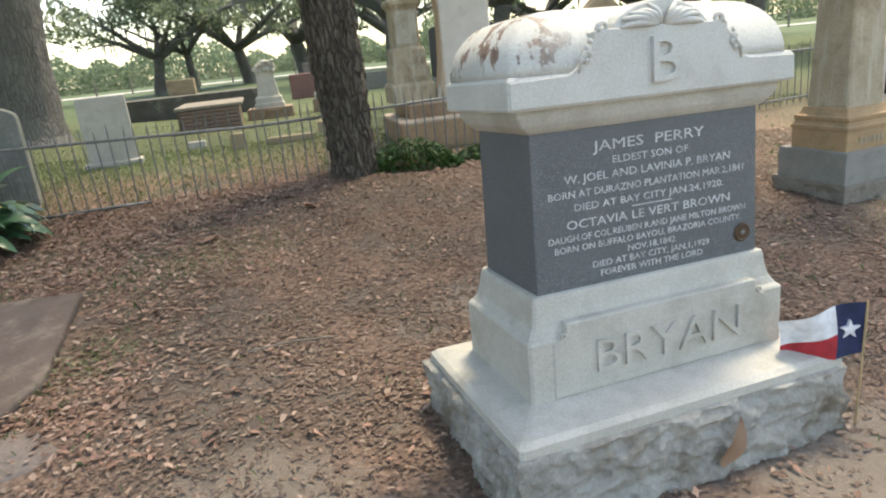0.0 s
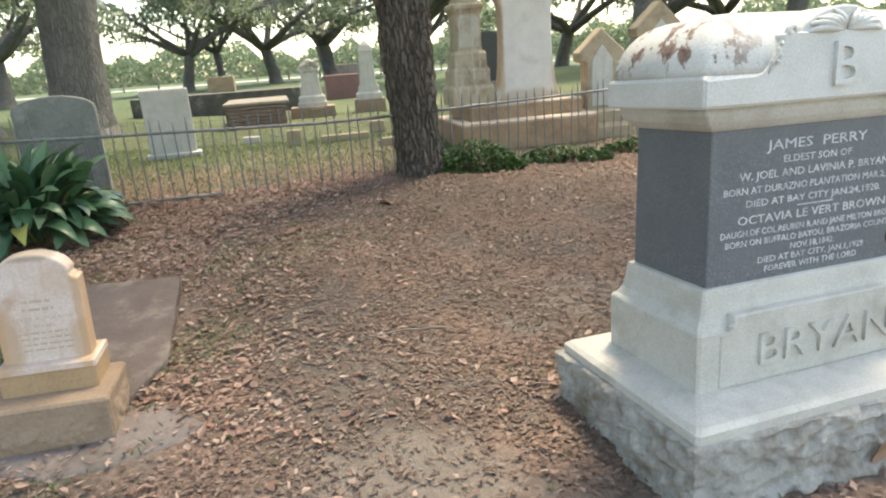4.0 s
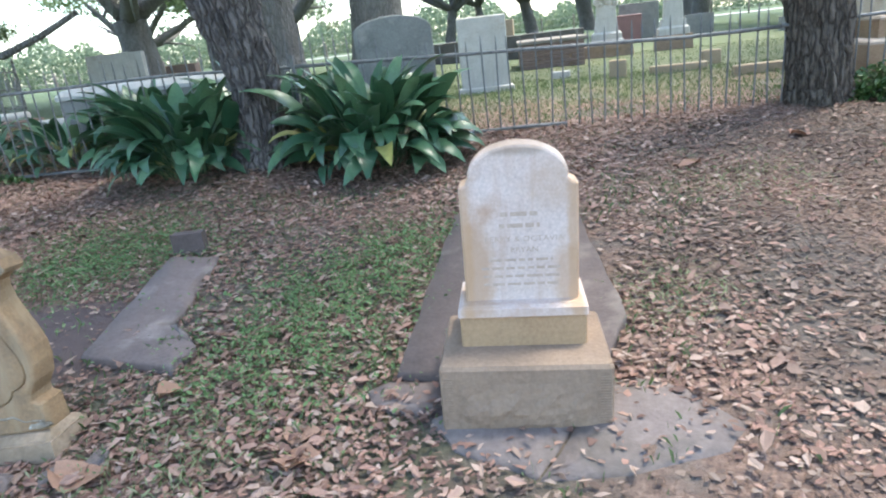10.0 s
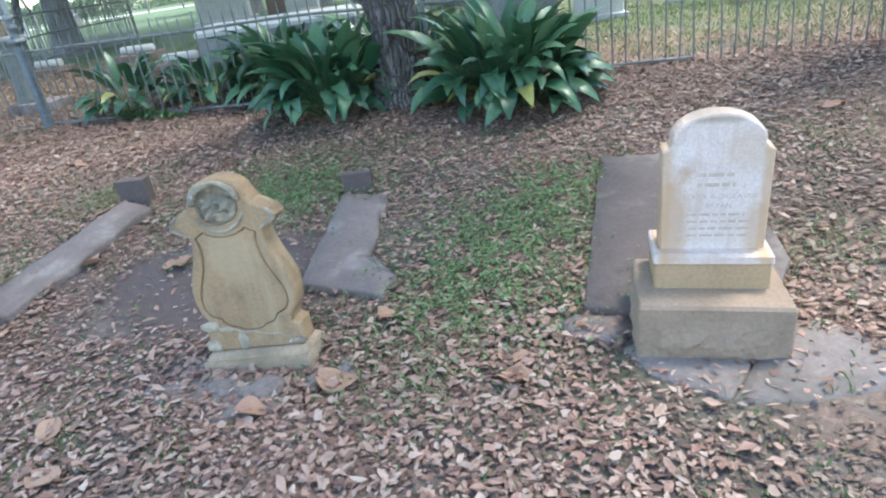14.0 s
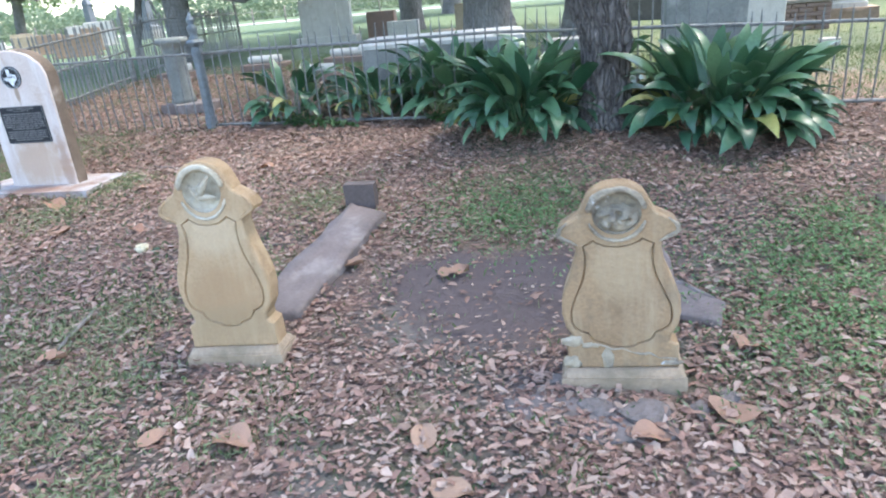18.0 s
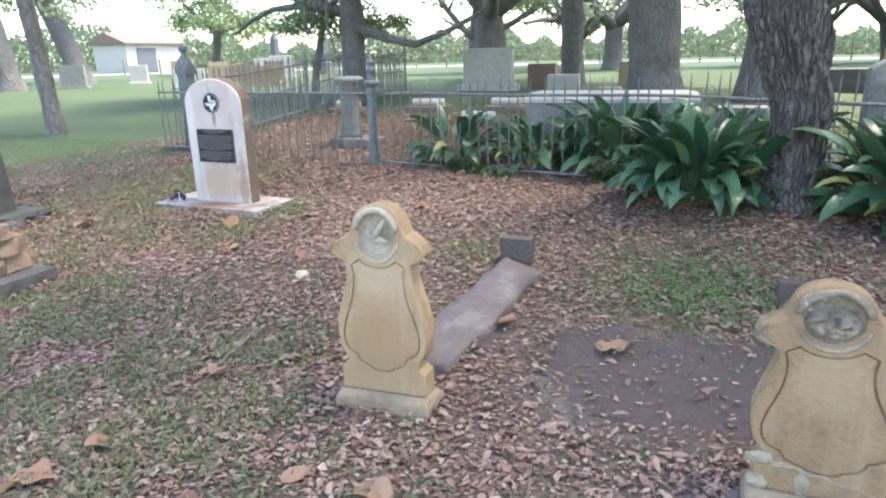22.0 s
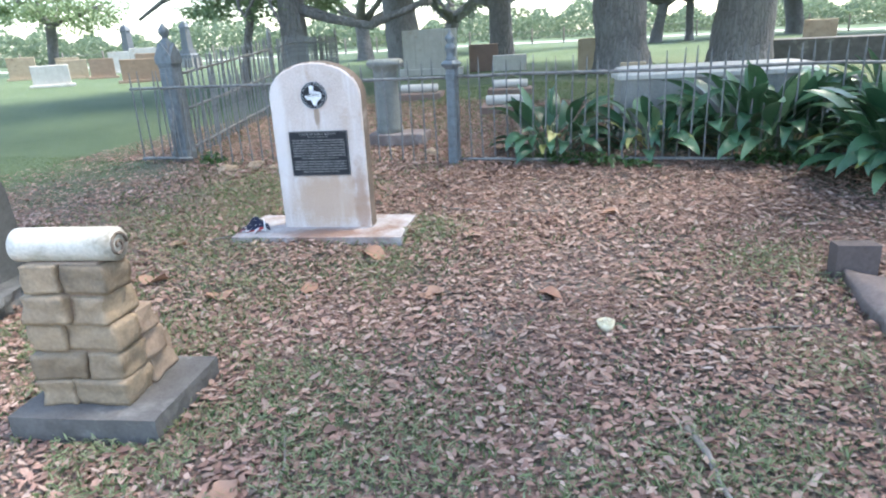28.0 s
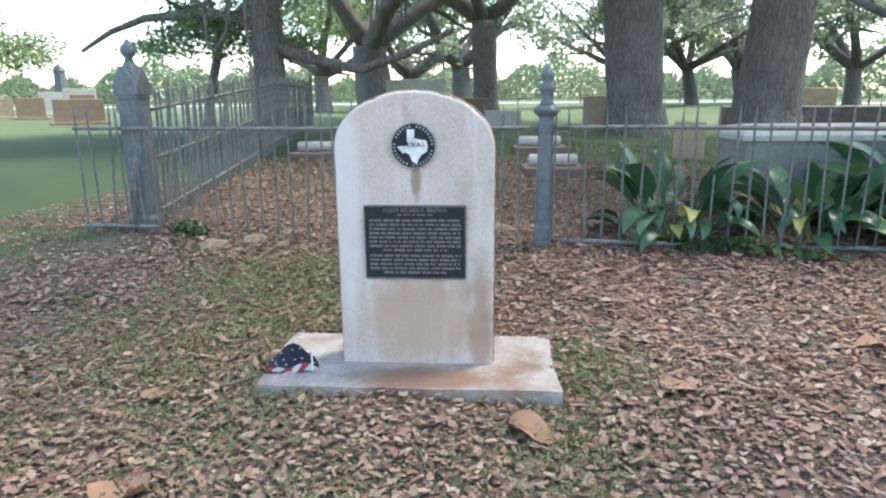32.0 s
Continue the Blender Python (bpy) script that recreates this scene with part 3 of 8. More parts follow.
def ground_material():
    m, n, l, b = shader("earth_and_grass")
    geo = n.new("ShaderNodeNewGeometry").outputs["Position"]
    sep = n.new("ShaderNodeSeparateXYZ")
    l.new(geo, sep.inputs[0])
    dirt = ramp_node(n, l, noise_node(n, l, geo, 2.2, 8, 0.65), [(0.32, (0.074, 0.056, 0.045)), (0.5, (0.118, 0.093, 0.076)), (0.66, (0.18, 0.149, 0.125))])
    litter = ramp_node(n, l, noise_node(n, l, geo, 38.0, 4, 0.7), [(0.3, (0.08, 0.052, 0.04)), (0.5, (0.20, 0.13, 0.098)), (0.7, (0.33, 0.225, 0.17))])
    grass = ramp_node(n, l, noise_node(n, l, geo, 22.0, 6, 0.7), [(0.3, (0.045, 0.07, 0.025)), (0.5, (0.075, 0.11, 0.038)), (0.72, (0.14, 0.155, 0.065))])
    field = ramp_node(n, l, noise_node(n, l, geo, 0.35, 6, 0.7), [(0.3, (0.036, 0.064, 0.023)), (0.7, (0.07, 0.10, 0.04))])
    a = step_node(n, l, noise_node(n, l, geo, 1.1, 6, 0.65), 0.44, 0.56)
    c = mix_node(n, l, a, litter, dirt)
    g = step_node(n, l, noise_node(n, l, geo, 0.8, 5, 0.7), 0.5, 0.62)
    gw = n.new("ShaderNodeMath")
    gw.operation = "MULTIPLY"
    l.new(g, gw.inputs[0])
    l.new(step_node(n, l, sep.outputs[0], -1.5, -2.6), gw.inputs[1])
    c = mix_node(n, l, gw.outputs[0], c, mix_node(n, l, 0.5, c, grass))
    for px, py, r, col in ((-4.62, 2.02, 0.42, (0.115, 0.085, 0.078)), (-5.62, 1.75, 0.30, (0.12, 0.09, 0.08)), (-4.15, 1.55, 0.22, (0.13, 0.10, 0.09)), (-2.6, 2.3, 0.22, (0.13, 0.10, 0.095)), (-6.2, 2.3, 0.3, (0.13, 0.095, 0.085)),
                             (-4.85, 2.05, 0.40, (0.115, 0.085, 0.078)), (-4.35, 2.25, 0.36, (0.115, 0.085, 0.078)), (1.4, 1.75, 0.5, (0.20, 0.165, 0.135)), (-0.85, 1.75, 0.45, (0.20, 0.165, 0.135)), (0.1, 3.5, 0.3, (0.22, 0.18, 0.15))):
        c = damp_patch(n, l, geo, c, px, py, r, col)
    # lawn past the railing and to the west
    past = n.new("ShaderNodeVectorMath")
    past.operation = "DOT_PRODUCT"
    l.new(geo, past.inputs[0])
    past.inputs[1].default_value = (-0.322, 0.947, 0.0)
    wob = n.new("ShaderNodeMath")
    wob.operation = "MULTIPLY_ADD"
    l.new(noise_node(n, l, geo, 1.3, 5), wob.inputs[0])
    wob.inputs[1].default_value = 3.0
    l.new(past.outputs["Value"], wob.inputs[2])
    c = mix_node(n, l, step_node(n, l, wob.outputs[0], 8.8, 10.8), c, mix_node(n, l, 0.75, c, grass))
    c = mix_node(n, l, step_node(n, l, wob.outputs[0], 13.0, 24.0), c, field)
    c = mix_node(n, l, step_node(n, l, sep.outputs[0], 2.6, 4.6), c, mix_node(n, l, 0.4, c, grass))
    west = n.new("ShaderNodeMath")
    west.operation = "MULTIPLY_ADD"
    l.new(noise_node(n, l, geo, 1.6, 7, 0.7), west.inputs[0])
    west.inputs[1].default_value = -5.0
    l.new(sep.outputs[0], west.inputs[2])
    c = mix_node(n, l, step_node(n, l, west.outputs[0], -13.6, -15.6), c, field)
    l.new(c, b.inputs["Base Color"])
    b.inputs["Roughness"].default_value = 0.95
    bp = n.new("ShaderNodeBump")
    bp.inputs["Strength"].default_value, bp.inputs["Distance"].default_value = 0.8, 0.03
    l.new(noise_node(n, l, geo, 30.0, 6, 0.7), bp.inputs["Height"])
    l.new(bp.outputs[0], b.inputs["Normal"])
    return m


def axis(lo, hi, step, far):
    a = list(np.arange(lo, hi + step / 2, step))
    q, d = [], step
    v = hi
    while v < far:
        d *= 1.35
        v += d
        q.append(v)
    w, d, p = lo, step, []
    while w > -far:
        d *= 1.35
        w -= d
        p.append(w)
    return p[::-1] + a + q


gx, gy = axis(-13.0, 4.0, 0.12, 900.0), axis(-3.0, 9.0, 0.12, 900.0)
gv = [(x, y, gz(x, y) if abs(x) < 60 and abs(y) < 60 else ground_z(x, y)) for y in gy for x in gx]
nx = len(gx)
gf = [(j * nx + i, j * nx + i + 1, (j + 1) * nx + i + 1, (j + 1) * nx + i) for j in range(len(gy) - 1) for i in range(nx - 1)]
ground = part("ground", (gv, [], gf), ground_material(), smooth=True)
tagged(ground, "bare brown earth with leaf litter and grass", "ground", kind="structure")


# ---- the large family monument ----
def family_monument():
    t = thing("family_monument", 0.581, 2.285, 0.28, 19.98, "large grey and white marble monument with a dark granite inscription block", "gravestone", rx=-2.313, ry=1.253)
    part("base", worn(1.30, 0.85, 0.30, -0.375, 130, 0.036, 3, 0.15), M_ROCK, t, "rock-faced grey marble base")
    part("base_top", stack([(1.31, 0.86, -0.077), (1.31, 0.86, -0.045), (1.27, 0.82, -0.03), (1.05, 0.54, 0.0)], 0.012), M_MARBLE, t)
    pl = part("plinth", stack([(1.05, 0.534, 0.0), (1.05, 0.534, 0.205), (1.04, 0.524, 0.213), (1.02, 0.50, 0.222), (0.985, 0.475, 0.25), (0.965, 0.46, 0.29), (0.955, 0.452, 0.33), (0.945, 0.445, 0.345), (0.93, 0.43, 0.349)], 0.01), M_MARBLE, t)
    # raised tablet on the plinth's front with scooped upper corners
    part("name_tablet", plate([(-0.44, 0.004), (0.44, 0.004), (0.44, 0.196), (0.425, 0.206), (0.405, 0.214), (0.392, 0.228), (0.388, 0.262), (-0.388, 0.262), (-0.392, 0.228), (-0.405, 0.214), (-0.425, 0.206), (-0.44, 0.196)], -0.273, -0.20, 0.006), M_MARBLE, t)
    lettering("raised_name", "BRYAN", 0.165, 0.02, -0.274, 0.118, t, M_MARBLE, 0.011, "raised rough-cut letters", 0.60)
    for sgn in (-1, 1):
        bm = bmesh.new()
        tube(bm, [(sgn * (0.402 + 0.008 * math.cos(a)), -0.275, 0.222 + 0.008 * math.sin(a)) for a in [0.6 * k for k in range(11)]], [0.005] * 11, 6)
        part("corner_rosette", bm, M_MARBLE, t, "", True)
    part("die", stack([(0.905, 0.411, 0.345), (0.905, 0.411, 0.36), (0.89, 0.40, 0.86), (0.89, 0.40, 0.875)], 0.004), M_SLATE, t, "dark grey granite block with pale letters")
    rows = [("JAMES  PERRY", 0.808, 0.048, 0.44), ("ELDEST SON OF", 0.758, 0.034, 0.30), ("W. JOEL AND LAVINIA P. BRYAN", 0.712, 0.038, 0.66),
            ("BORN AT DURAZNO PLANTATION MAR.2,1841", 0.664, 0.034, 0.78), ("DIED AT BAY CITY JAN.24,1920.", 0.619, 0.034, 0.60),
            ("OCTAVIA LE VERT BROWN", 0.563, 0.042, 0.66), ("DAUGH.OF COL.REUBEN R.AND JANE MILTON BROWN", 0.519, 0.031, 0.80),
            ("BORN ON BUFFALO BAYOU, BRAZORIA COUNTY.", 0.484, 0.031, 0.76), ("NOV.18,1842.", 0.450, 0.031, 0.20),
            ("DIED AT BAY CITY, JAN.1,1929", 0.416, 0.031, 0.48), ("FOREVER WITH THE LORD", 0.382, 0.031, 0.42)]
    for words, z, s, w in rows:
        zz = z
        yf = -0.2055 + (zz - 0.36) * 0.011
        lettering("inscription_line", words, s, 0.0, yf, zz, t, M_LETTER, 0.0012, "", w)
    part("rule", block(0.16, 0.002, 0.004, 0.592, 0.0005, 0, -0.2035), M_LETTER, t)
    bm = lathe([(0.0, 0.0), (0.034, 0.0), (0.036, 0.004), (0.030, 0.010), (0.024, 0.007), (0.012, 0.009), (0.0, 0.010)], 24)
    bmesh.ops.transform(bm, matrix=pose(0.385, -0.2035, 0.425, 90), verts=bm.verts)
    mk = part("bronze_marker", bm, M_BROWNMETAL, t, "small round brown bronze marker")
    bm = lathe([(0.0, 0.008), (0.010, 0.009), (0.006, 0.013), (0.0, 0.014)], 10)
    bmesh.ops.transform(bm, matrix=pose(0.385, -0.2035, 0.425, 90), verts=bm.verts)
    part("boss", bm, M_BRONZELT, mk)
    part("cornice", stack([(0.90, 0.41, 0.872), (0.93, 0.43, 0.882), (0.97, 0.455, 0.90), (1.0, 0.475, 0.925), (1.005, 0.48, 0.948)], 0.006), M_MARBLE, t)
    part("cap_slab", stack([(1.066, 0.526, 0.948), (1.074, 0.534, 0.955), (1.074, 0.534, 1.036), (1.062, 0.522, 1.045), (1.05, 0.51, 1.048)], 0.008), M_CAP, t)
    dome = []
    for k in range(13):
        q = k / 12 * math.pi / 2
        dome.append((1.055 - 0.30 * (1 - math.cos(q)) - 0.02 * (k > 9), 0.52 - 0.30 * (1 - math.cos(q)), 1.047 + 0.185 * math.sin(q)))
    part("cap_cushion", stack(dome + [(0.60, 0.12, 1.243)], 0.03), M_CAP, t, "swelling white marble cap", True)
    # carved panel that rises from the slab's face and breaks the front of the cushion
    rise = [(0.345, 1.040), (0.325, 1.046), (0.305, 1.060), (0.288, 1.082), (0.272, 1.108), (0.258, 1.128), (0.248, 1.136), (0.248, 1.156), (0.238, 1.162)]
    crest = [(-0.532, 0.953), (0.532, 0.953), (0.532, 1.034)] + rise + [(-px, pz) for px, pz in reversed(rise)] + [(-0.532, 1.034)]
    part("initial_panel", plate(crest, -0.2705, -0.10, 0.004), M_CAP, t)
    lettering("raised_initial", "B", 0.20, 0.0, -0.272, 1.052, t, M_CAP, 0.013, "raised letter in white marble", 0.105)
    shell = [(0.175, 1.158), (0.168, 1.176), (0.150, 1.196), (0.120, 1.212), (0.085, 1.226), (0.045, 1.237), (0.0, 1.241)]
    part("carved_crest", plate([(-0.175, 1.158)] + shell + [(-px, pz) for px, pz in reversed(shell[1:-1])], -0.262, -0.13, 0.006), M_CAP, t)
    # acanthus: curling leaves fanning from the middle, with a bud
    for sgn in (-1, 1):
        for k in range(5):
            a = 0.22 + 0.30 * k
            L = 0.078 + 0.014 * k
            bm = bmesh.new()
            pts, rad = [], []
            for i in range(9):
                f = i / 8
                bend = a + 1.25 * f * f * (0.55 + 0.12 * k)
                px = 0.012 + L * f * math.sin(a) + 0.030 * f * f * math.sin(bend)
                pz = 1.164 + 0.80 * L * f * math.cos(a) - 0.022 * f ** 3 * (k > 0)
                pts.append((sgn * min(px, 0.168), -0.264 - 0.012 * math.sin(math.pi * f), min(pz, 1.238)))
                rad.append(0.003 + 0.0085 * math.sin(math.pi * min(1, 0.1 + 0.85 * f)))
            tube(bm, pts, rad, 8)
            part("leaf_carving", bm, M_CAP, t, "", True)
        bm = bmesh.new()
        tube(bm, [(sgn * (0.212 + (0.020 - 0.0012 * i) * math.cos(a)), -0.264, 1.166 + (0.020 - 0.0012 * i) * math.sin(a)) for i, a in enumerate([0.5 * i - 0.6 for i in range(13)])], [0.011 - 0.0006 * i for i in range(13)], 7)
        part("volute", bm, M_CAP, t, "", True)
        for q in range(3):
            bm = bmesh.new()
            tube(bm, [(sgn * 0.262, -0.272, 1.118 - 0.004 * q), (sgn * (0.276 + 0.012 * q), -0.276, 1.098 - 0.012 * q), (sgn * (0.292 + 0.006 * q), -0.272, 1.086 - 0.022 * q)], [0.003, 0.007, 0.002], 6)
            part("leaf_carving", bm, M_CAP, t, "", True)
        for k in range(4):
            bm = lathe([(0.001, 0), (0.010, 0.004), (0.001, 0.009)], 8)
            bmesh.ops.transform(bm, matrix=pose(sgn * (0.265 + 0.012 * (k % 2)), -0.272, 1.13 - 0.018 * k, 90), verts=bm.verts)
            part("pendant_carving", bm, M_CAP, t)
    return t


family_monument()


def stick_flag():
    t = thing("state_flag", 1.405, 2.10, gz(1.405, 2.10), 0, "small red, white and blue flag with one star on a stick", "flag")
    part("stick", stack([(0.008, 0.008, -0.03), (0.007, 0.007, 0.50)], 0.002), M_WOOD, t)

    def cloth(name, u0, u1, v0, v1, m, label):
        vs, fs = [], []
        for j in range(7):
            for i in range(9):
                u, v = u0 + (u1 - u0) * i / 8, v0 + (v1 - v0) * j / 6
                vs.append((-0.30 * u + 0.02 * math.sin(3 * v) * u, 0.03 * math.sin(7 * u + 2 * v) * (0.2 + u), 0.495 - 0.20 * v - 0.055 * u * u))
        fs = [(j * 9 + i, j * 9 + i + 1, (j + 1) * 9 + i + 1, (j + 1) * 9 + i) for j in range(6) for i in range(8)]
        k = len(vs)
        vs += [(x, y + 0.0015, z) for x, y, z in vs]
        fs += [tuple(k + q for q in f[::-1]) for f in fs]
        part(name, (vs, [], fs), m, t, label, True)
    cloth("blue_panel", 0.0, 0.36, 0.0, 1.0, M_BLUE, "navy blue panel")
    cloth("white_stripe", 0.36, 1.0, 0.0, 0.52, M_CLOTH, "white stripe")
    cloth("red_stripe", 0.36, 1.0, 0.52, 1.0, M_RED, "red stripe")
    bm = bmesh.new()
    r = [((0.038 if k % 2 == 0 else 0.015) * math.sin(k * math.pi / 5) - 0.055, (0.038 if k % 2 == 0 else 0.015) * math.cos(k * math.pi / 5) + 0.395) for k in range(10)]
    loft(bm, [[(x, y, z) for x, z in r] for y in (-0.004, 0.02)])
    part("star", bm, M_CLOTH, t, "white star")


stick_flag()


# ---- headstone with a rounded tablet ----
def arched_headstone():
    t = thing("arched_headstone", -2.335, 2.16, 0.0, 16.5, "arched pinkish white marble headstone on a stepped sandstone base", "gravestone", ry=2.0)
    low = part("lower_base", stack([(0.48, 0.36, -0.06), (0.487, 0.366, -0.02), (0.487, 0.366, 0.216), (0.472, 0.35, 0.228), (0.40, 0.28, 0.232)], 0.008, 0, 0.16), M_BROWNBASE, t, "brown sandstone step with a rough-hewn face")
    # rough face inside a tooled margin, on the front and the two sides
    for w, x0, y0, yaw, seed in ((0.39, 0.0, -0.018, 0, 3), (0.27, 0.242, 0.16, 90, 7), (0.27, -0.242, 0.16, -90, 11)):
        bm = bmesh.new()
        nx_, nz_ = int(w / 0.014), 10
        grid_ = []
        for j in range(nz_ + 1):
            row = []
            for i in range(nx_ + 1):
                u, v = i / nx_, j / nz_
                edge = min(u, 1 - u, v * 0.4, (1 - v) * 0.4) * 12
                px, pz = w * (u - 0.5), 0.02 + 0.155 * v
                d = 0.012 * (0.65 + noise.noise(Vector((px * 13 + seed, pz * 17, 1.0))) + 0.5 * noise.noise(Vector((px * 40 + seed, pz * 44, 2.0))))
                row.append(bm.verts.new((px, -max(0.0, d) * min(1.0, edge) - 0.0015, pz)))
            grid_.append(row)
        for j in range(nz_):
            for i in range(nx_):
                bm.faces.new((grid_[j][i], grid_[j][i + 1], grid_[j + 1][i + 1], grid_[j + 1][i]))
        o = part("rough_face", bm, M_BROWNBASE, low)
        o.matrix_local = pose(x0, y0 - (0.005 if yaw == 0 else 0.0), 0.0, 0, 0, yaw)
    for sgn in (-1, 1):
        for k in range(22):
            part("tooth_mark", block(0.034, 0.004, 0.0045, 0.012 + 0.0085 * k, 0.0012, sgn * 0.222, -0.0225), M_BROWNBASE, low)
    part("upper_base", stack([(0.368, 0.225, 0.224), (0.368, 0.225, 0.322), (0.378, 0.235, 0.328), (0.374, 0.23, 0.35), (0.36, 0.21, 0.355)], 0.006, 0, 0.212), M_OCHRE, t, "ochre sandstone step with a worn white edge")
    part("worn_edge", stack([(0.380, 0.237, 0.327), (0.376, 0.232, 0.351), (0.35, 0.20, 0.3575)], 0.006, 0, 0.212), M_TABLET, t, "worn white upper edge")
    w, zs = 0.166, 0.706
    o = [(-w, 0.352), (w, 0.352), (w + 0.003, zs - 0.008), (w - 0.004, zs), (w - 0.016, zs + 0.004), (w - 0.026, zs + 0.016)]
    arc = [(0.143 * math.cos(a), zs + 0.018 + 0.094 * math.sin(a) ** 0.95) for a in [math.pi * k / 18 for k in range(1, 18)]]
    o += arc + [(-px, pz) for px, pz in o[:1:-1]]
    part("tablet", plate(o, 0.152, 0.252, 0.008), M_TABLET, t)
    for words, z, s_, ww in (("PERRY & OCTAVIA", 0.545, 0.024, 0.225), ("BRYAN", 0.512, 0.022, 0.078)):
        lettering("inscription_line", words, s_, 0.012, 0.1515, z, t, M_FAINT, 0.0006, "shallow worn letters", ww)
    bars("inscription_line", 2, 0.0, 0.1515, 0.620, 0.034, 0.013, 0.13, t, M_FAINT, 3, 0.0004)
    bars("inscription_line", 4, 0.0, 0.1515, 0.482, 0.025, 0.008, 0.23, t, M_FAINT, 4, 0.0004)
    return t


arched_headstone()


def ledger(name, pts, h, m, label, seed, pieces=()):
    """A flat grave slab with a worn outline."""
    cx, cy = sum(p[0] for p in pts) / len(pts), sum(p[1] for p in pts) / len(pts)
    z0 = min(ground_z(*p) for p in pts)
    t = thing(name, cx, cy, ground_z(cx, cy), 0, label, "grave slab")
    for piece in pieces or (pts,):
        mx, my = sum(p[0] for p in piece) / len(piece), sum(p[1] for p in piece) / len(piece)
        o = []
        for i, (ax, ay) in enumerate(piece):
            bx, by = piece[(i + 1) % len(piece)]
            for k in range(8):
                f = k / 8
                q = Vector((ax + (bx - ax) * f, ay + (by - ay) * f, seed))
                j = 0.02 * noise.noise(q * 4) + 0.008 * noise.noise(q * 17)
                o.append((q.x + j, q.y + j))
        bm = bmesh.new()

        def lift(s, dz):
            return [(mx - cx + (x - mx) * s, my - cy + (y - my) * s, ground_z(x, y) - ground_z(cx, cy) + dz + 0.008 * noise.noise(Vector((x * 5, y * 5, 3)))) for x, y in o]
        loft(bm, [lift(1.0, -0.05), lift(1.0, h - 0.015), lift(0.985, h), lift(0.5, h + 0.004)])
        part("slab", bm, m, t, "", True)
    return t


def footstone(x, y, yaw, w, d, h, m, label):
    t = thing("footstone", x, y, gz(x, y), yaw, label, "gravestone", "small footstones")
    part("stone", worn(w, d, h + 0.04, -0.04, 12, 0.004, x, 0.8), m, t)


ledger("grave_slab", [(-3.17, 3.80), (-2.53, 3.93), (-2.12, 2.82), (-2.16, 2.42), (-2.80, 2.28)], 0.045, M_SLABDARK, "dark brown flat grave slab behind the arched headstone", 1)
ledger("grave_slab", [(-4.52, 3.05), (-4.22, 3.10), (-3.90, 2.40), (-3.68, 2.28), (-3.66, 2.14), (-4.10, 2.12)], 0.04, M_SLAB, "grey lichened flat grave slab with a broken end", 2)
ledger("grave_slab", [(-6.05, 2.66), (-5.72, 2.60), (-5.36, 1.46), (-5.62, 1.32)], 0.06, M_SLAB, "grey-brown rounded grave slab behind a shaped headstone", 3)
ledger("cement_footing", [(-2.62, 2.10), (-2.50, 2.00), (-2.24, 1.94), (-2.02, 2.02), (-1.80, 2.16), (-1.74, 2.30), (-1.92, 2.44), (-2.10, 2.46), (-2.40, 2.40)], 0.010, M_CEMENT, "cracked spilled cement at the foot of a headstone", 4,
       ([(-2.62, 2.10), (-2.50, 2.00), (-2.252, 1.945), (-2.22, 2.08), (-2.16, 2.44), (-2.40, 2.40)], [(-2.244, 1.943), (-2.02, 2.02), (-1.80, 2.16), (-1.74, 2.30), (-1.92, 2.44), (-2.10, 2.46), (-2.152, 2.44), (-2.212, 2.08)]))
ledger("cement_footing", [(-2.88, 2.20), (-2.82, 2.12), (-2.68, 2.12), (-2.60, 2.22), (-2.68, 2.30), (-2.82, 2.28)], 0.008, M_SLAB, "small grey patch of old cement beside a headstone", 6)
ledger("cement_footing", [(-4.30, 1.36), (-4.12, 1.26), (-3.86, 1.30), (-3.66, 1.42), (-3.70, 1.56), (-4.02, 1.54), (-4.22, 1.50)], 0.006, M_CEMENT, "grey crumbled cement before a leaning headstone", 7)
footstone(-4.48, 3.16, 24, 0.17, 0.07, 0.13, M_SLABDARK, "small grey footstone at the end of a slab")
footstone(-6.0, 2.72, 24, 0.20, 0.09, 0.18, M_SLABDARK, "small brown footstone at the end of a slab")


# ---- the two headstones of violin shape ----
def half_outline(hw):
    """Right half of the outline from the bottom up: (x, z)."""
    return [(hw, 0.0), (hw * 1.0, 0.10), (hw * 0.86, 0.118), (hw * 0.86, 0.14), (hw * 1.0, 0.19), (hw * 1.05, 0.25), (hw * 1.04, 0.31), (hw * 0.96, 0.37), (hw * 0.85, 0.43), (hw * 0.77, 0.485),
            (hw * 0.74, 0.53), (hw * 0.76, 0.555), (hw * 0.84, 0.57), (hw * 1.02, 0.585), (hw * 1.06, 0.60), (hw * 0.98, 0.635), (hw * 0.82, 0.655), (hw * 0.66, 0.675), (hw * 0.60, 0.70)]


def inset(loop, d):
    """The closed outline moved inwards by d."""
    k, r = len(loop), []
    for i in range(k):
        (ax, az), (bx, bz), (px, pz) = loop[i - 1], loop[(i + 1) % k], loop[i]
        q = math.hypot(bx - ax, bz - az) or 1
        r.append((px - (bz - az) / q * d, pz + (bx - ax) / q * d))
    return r


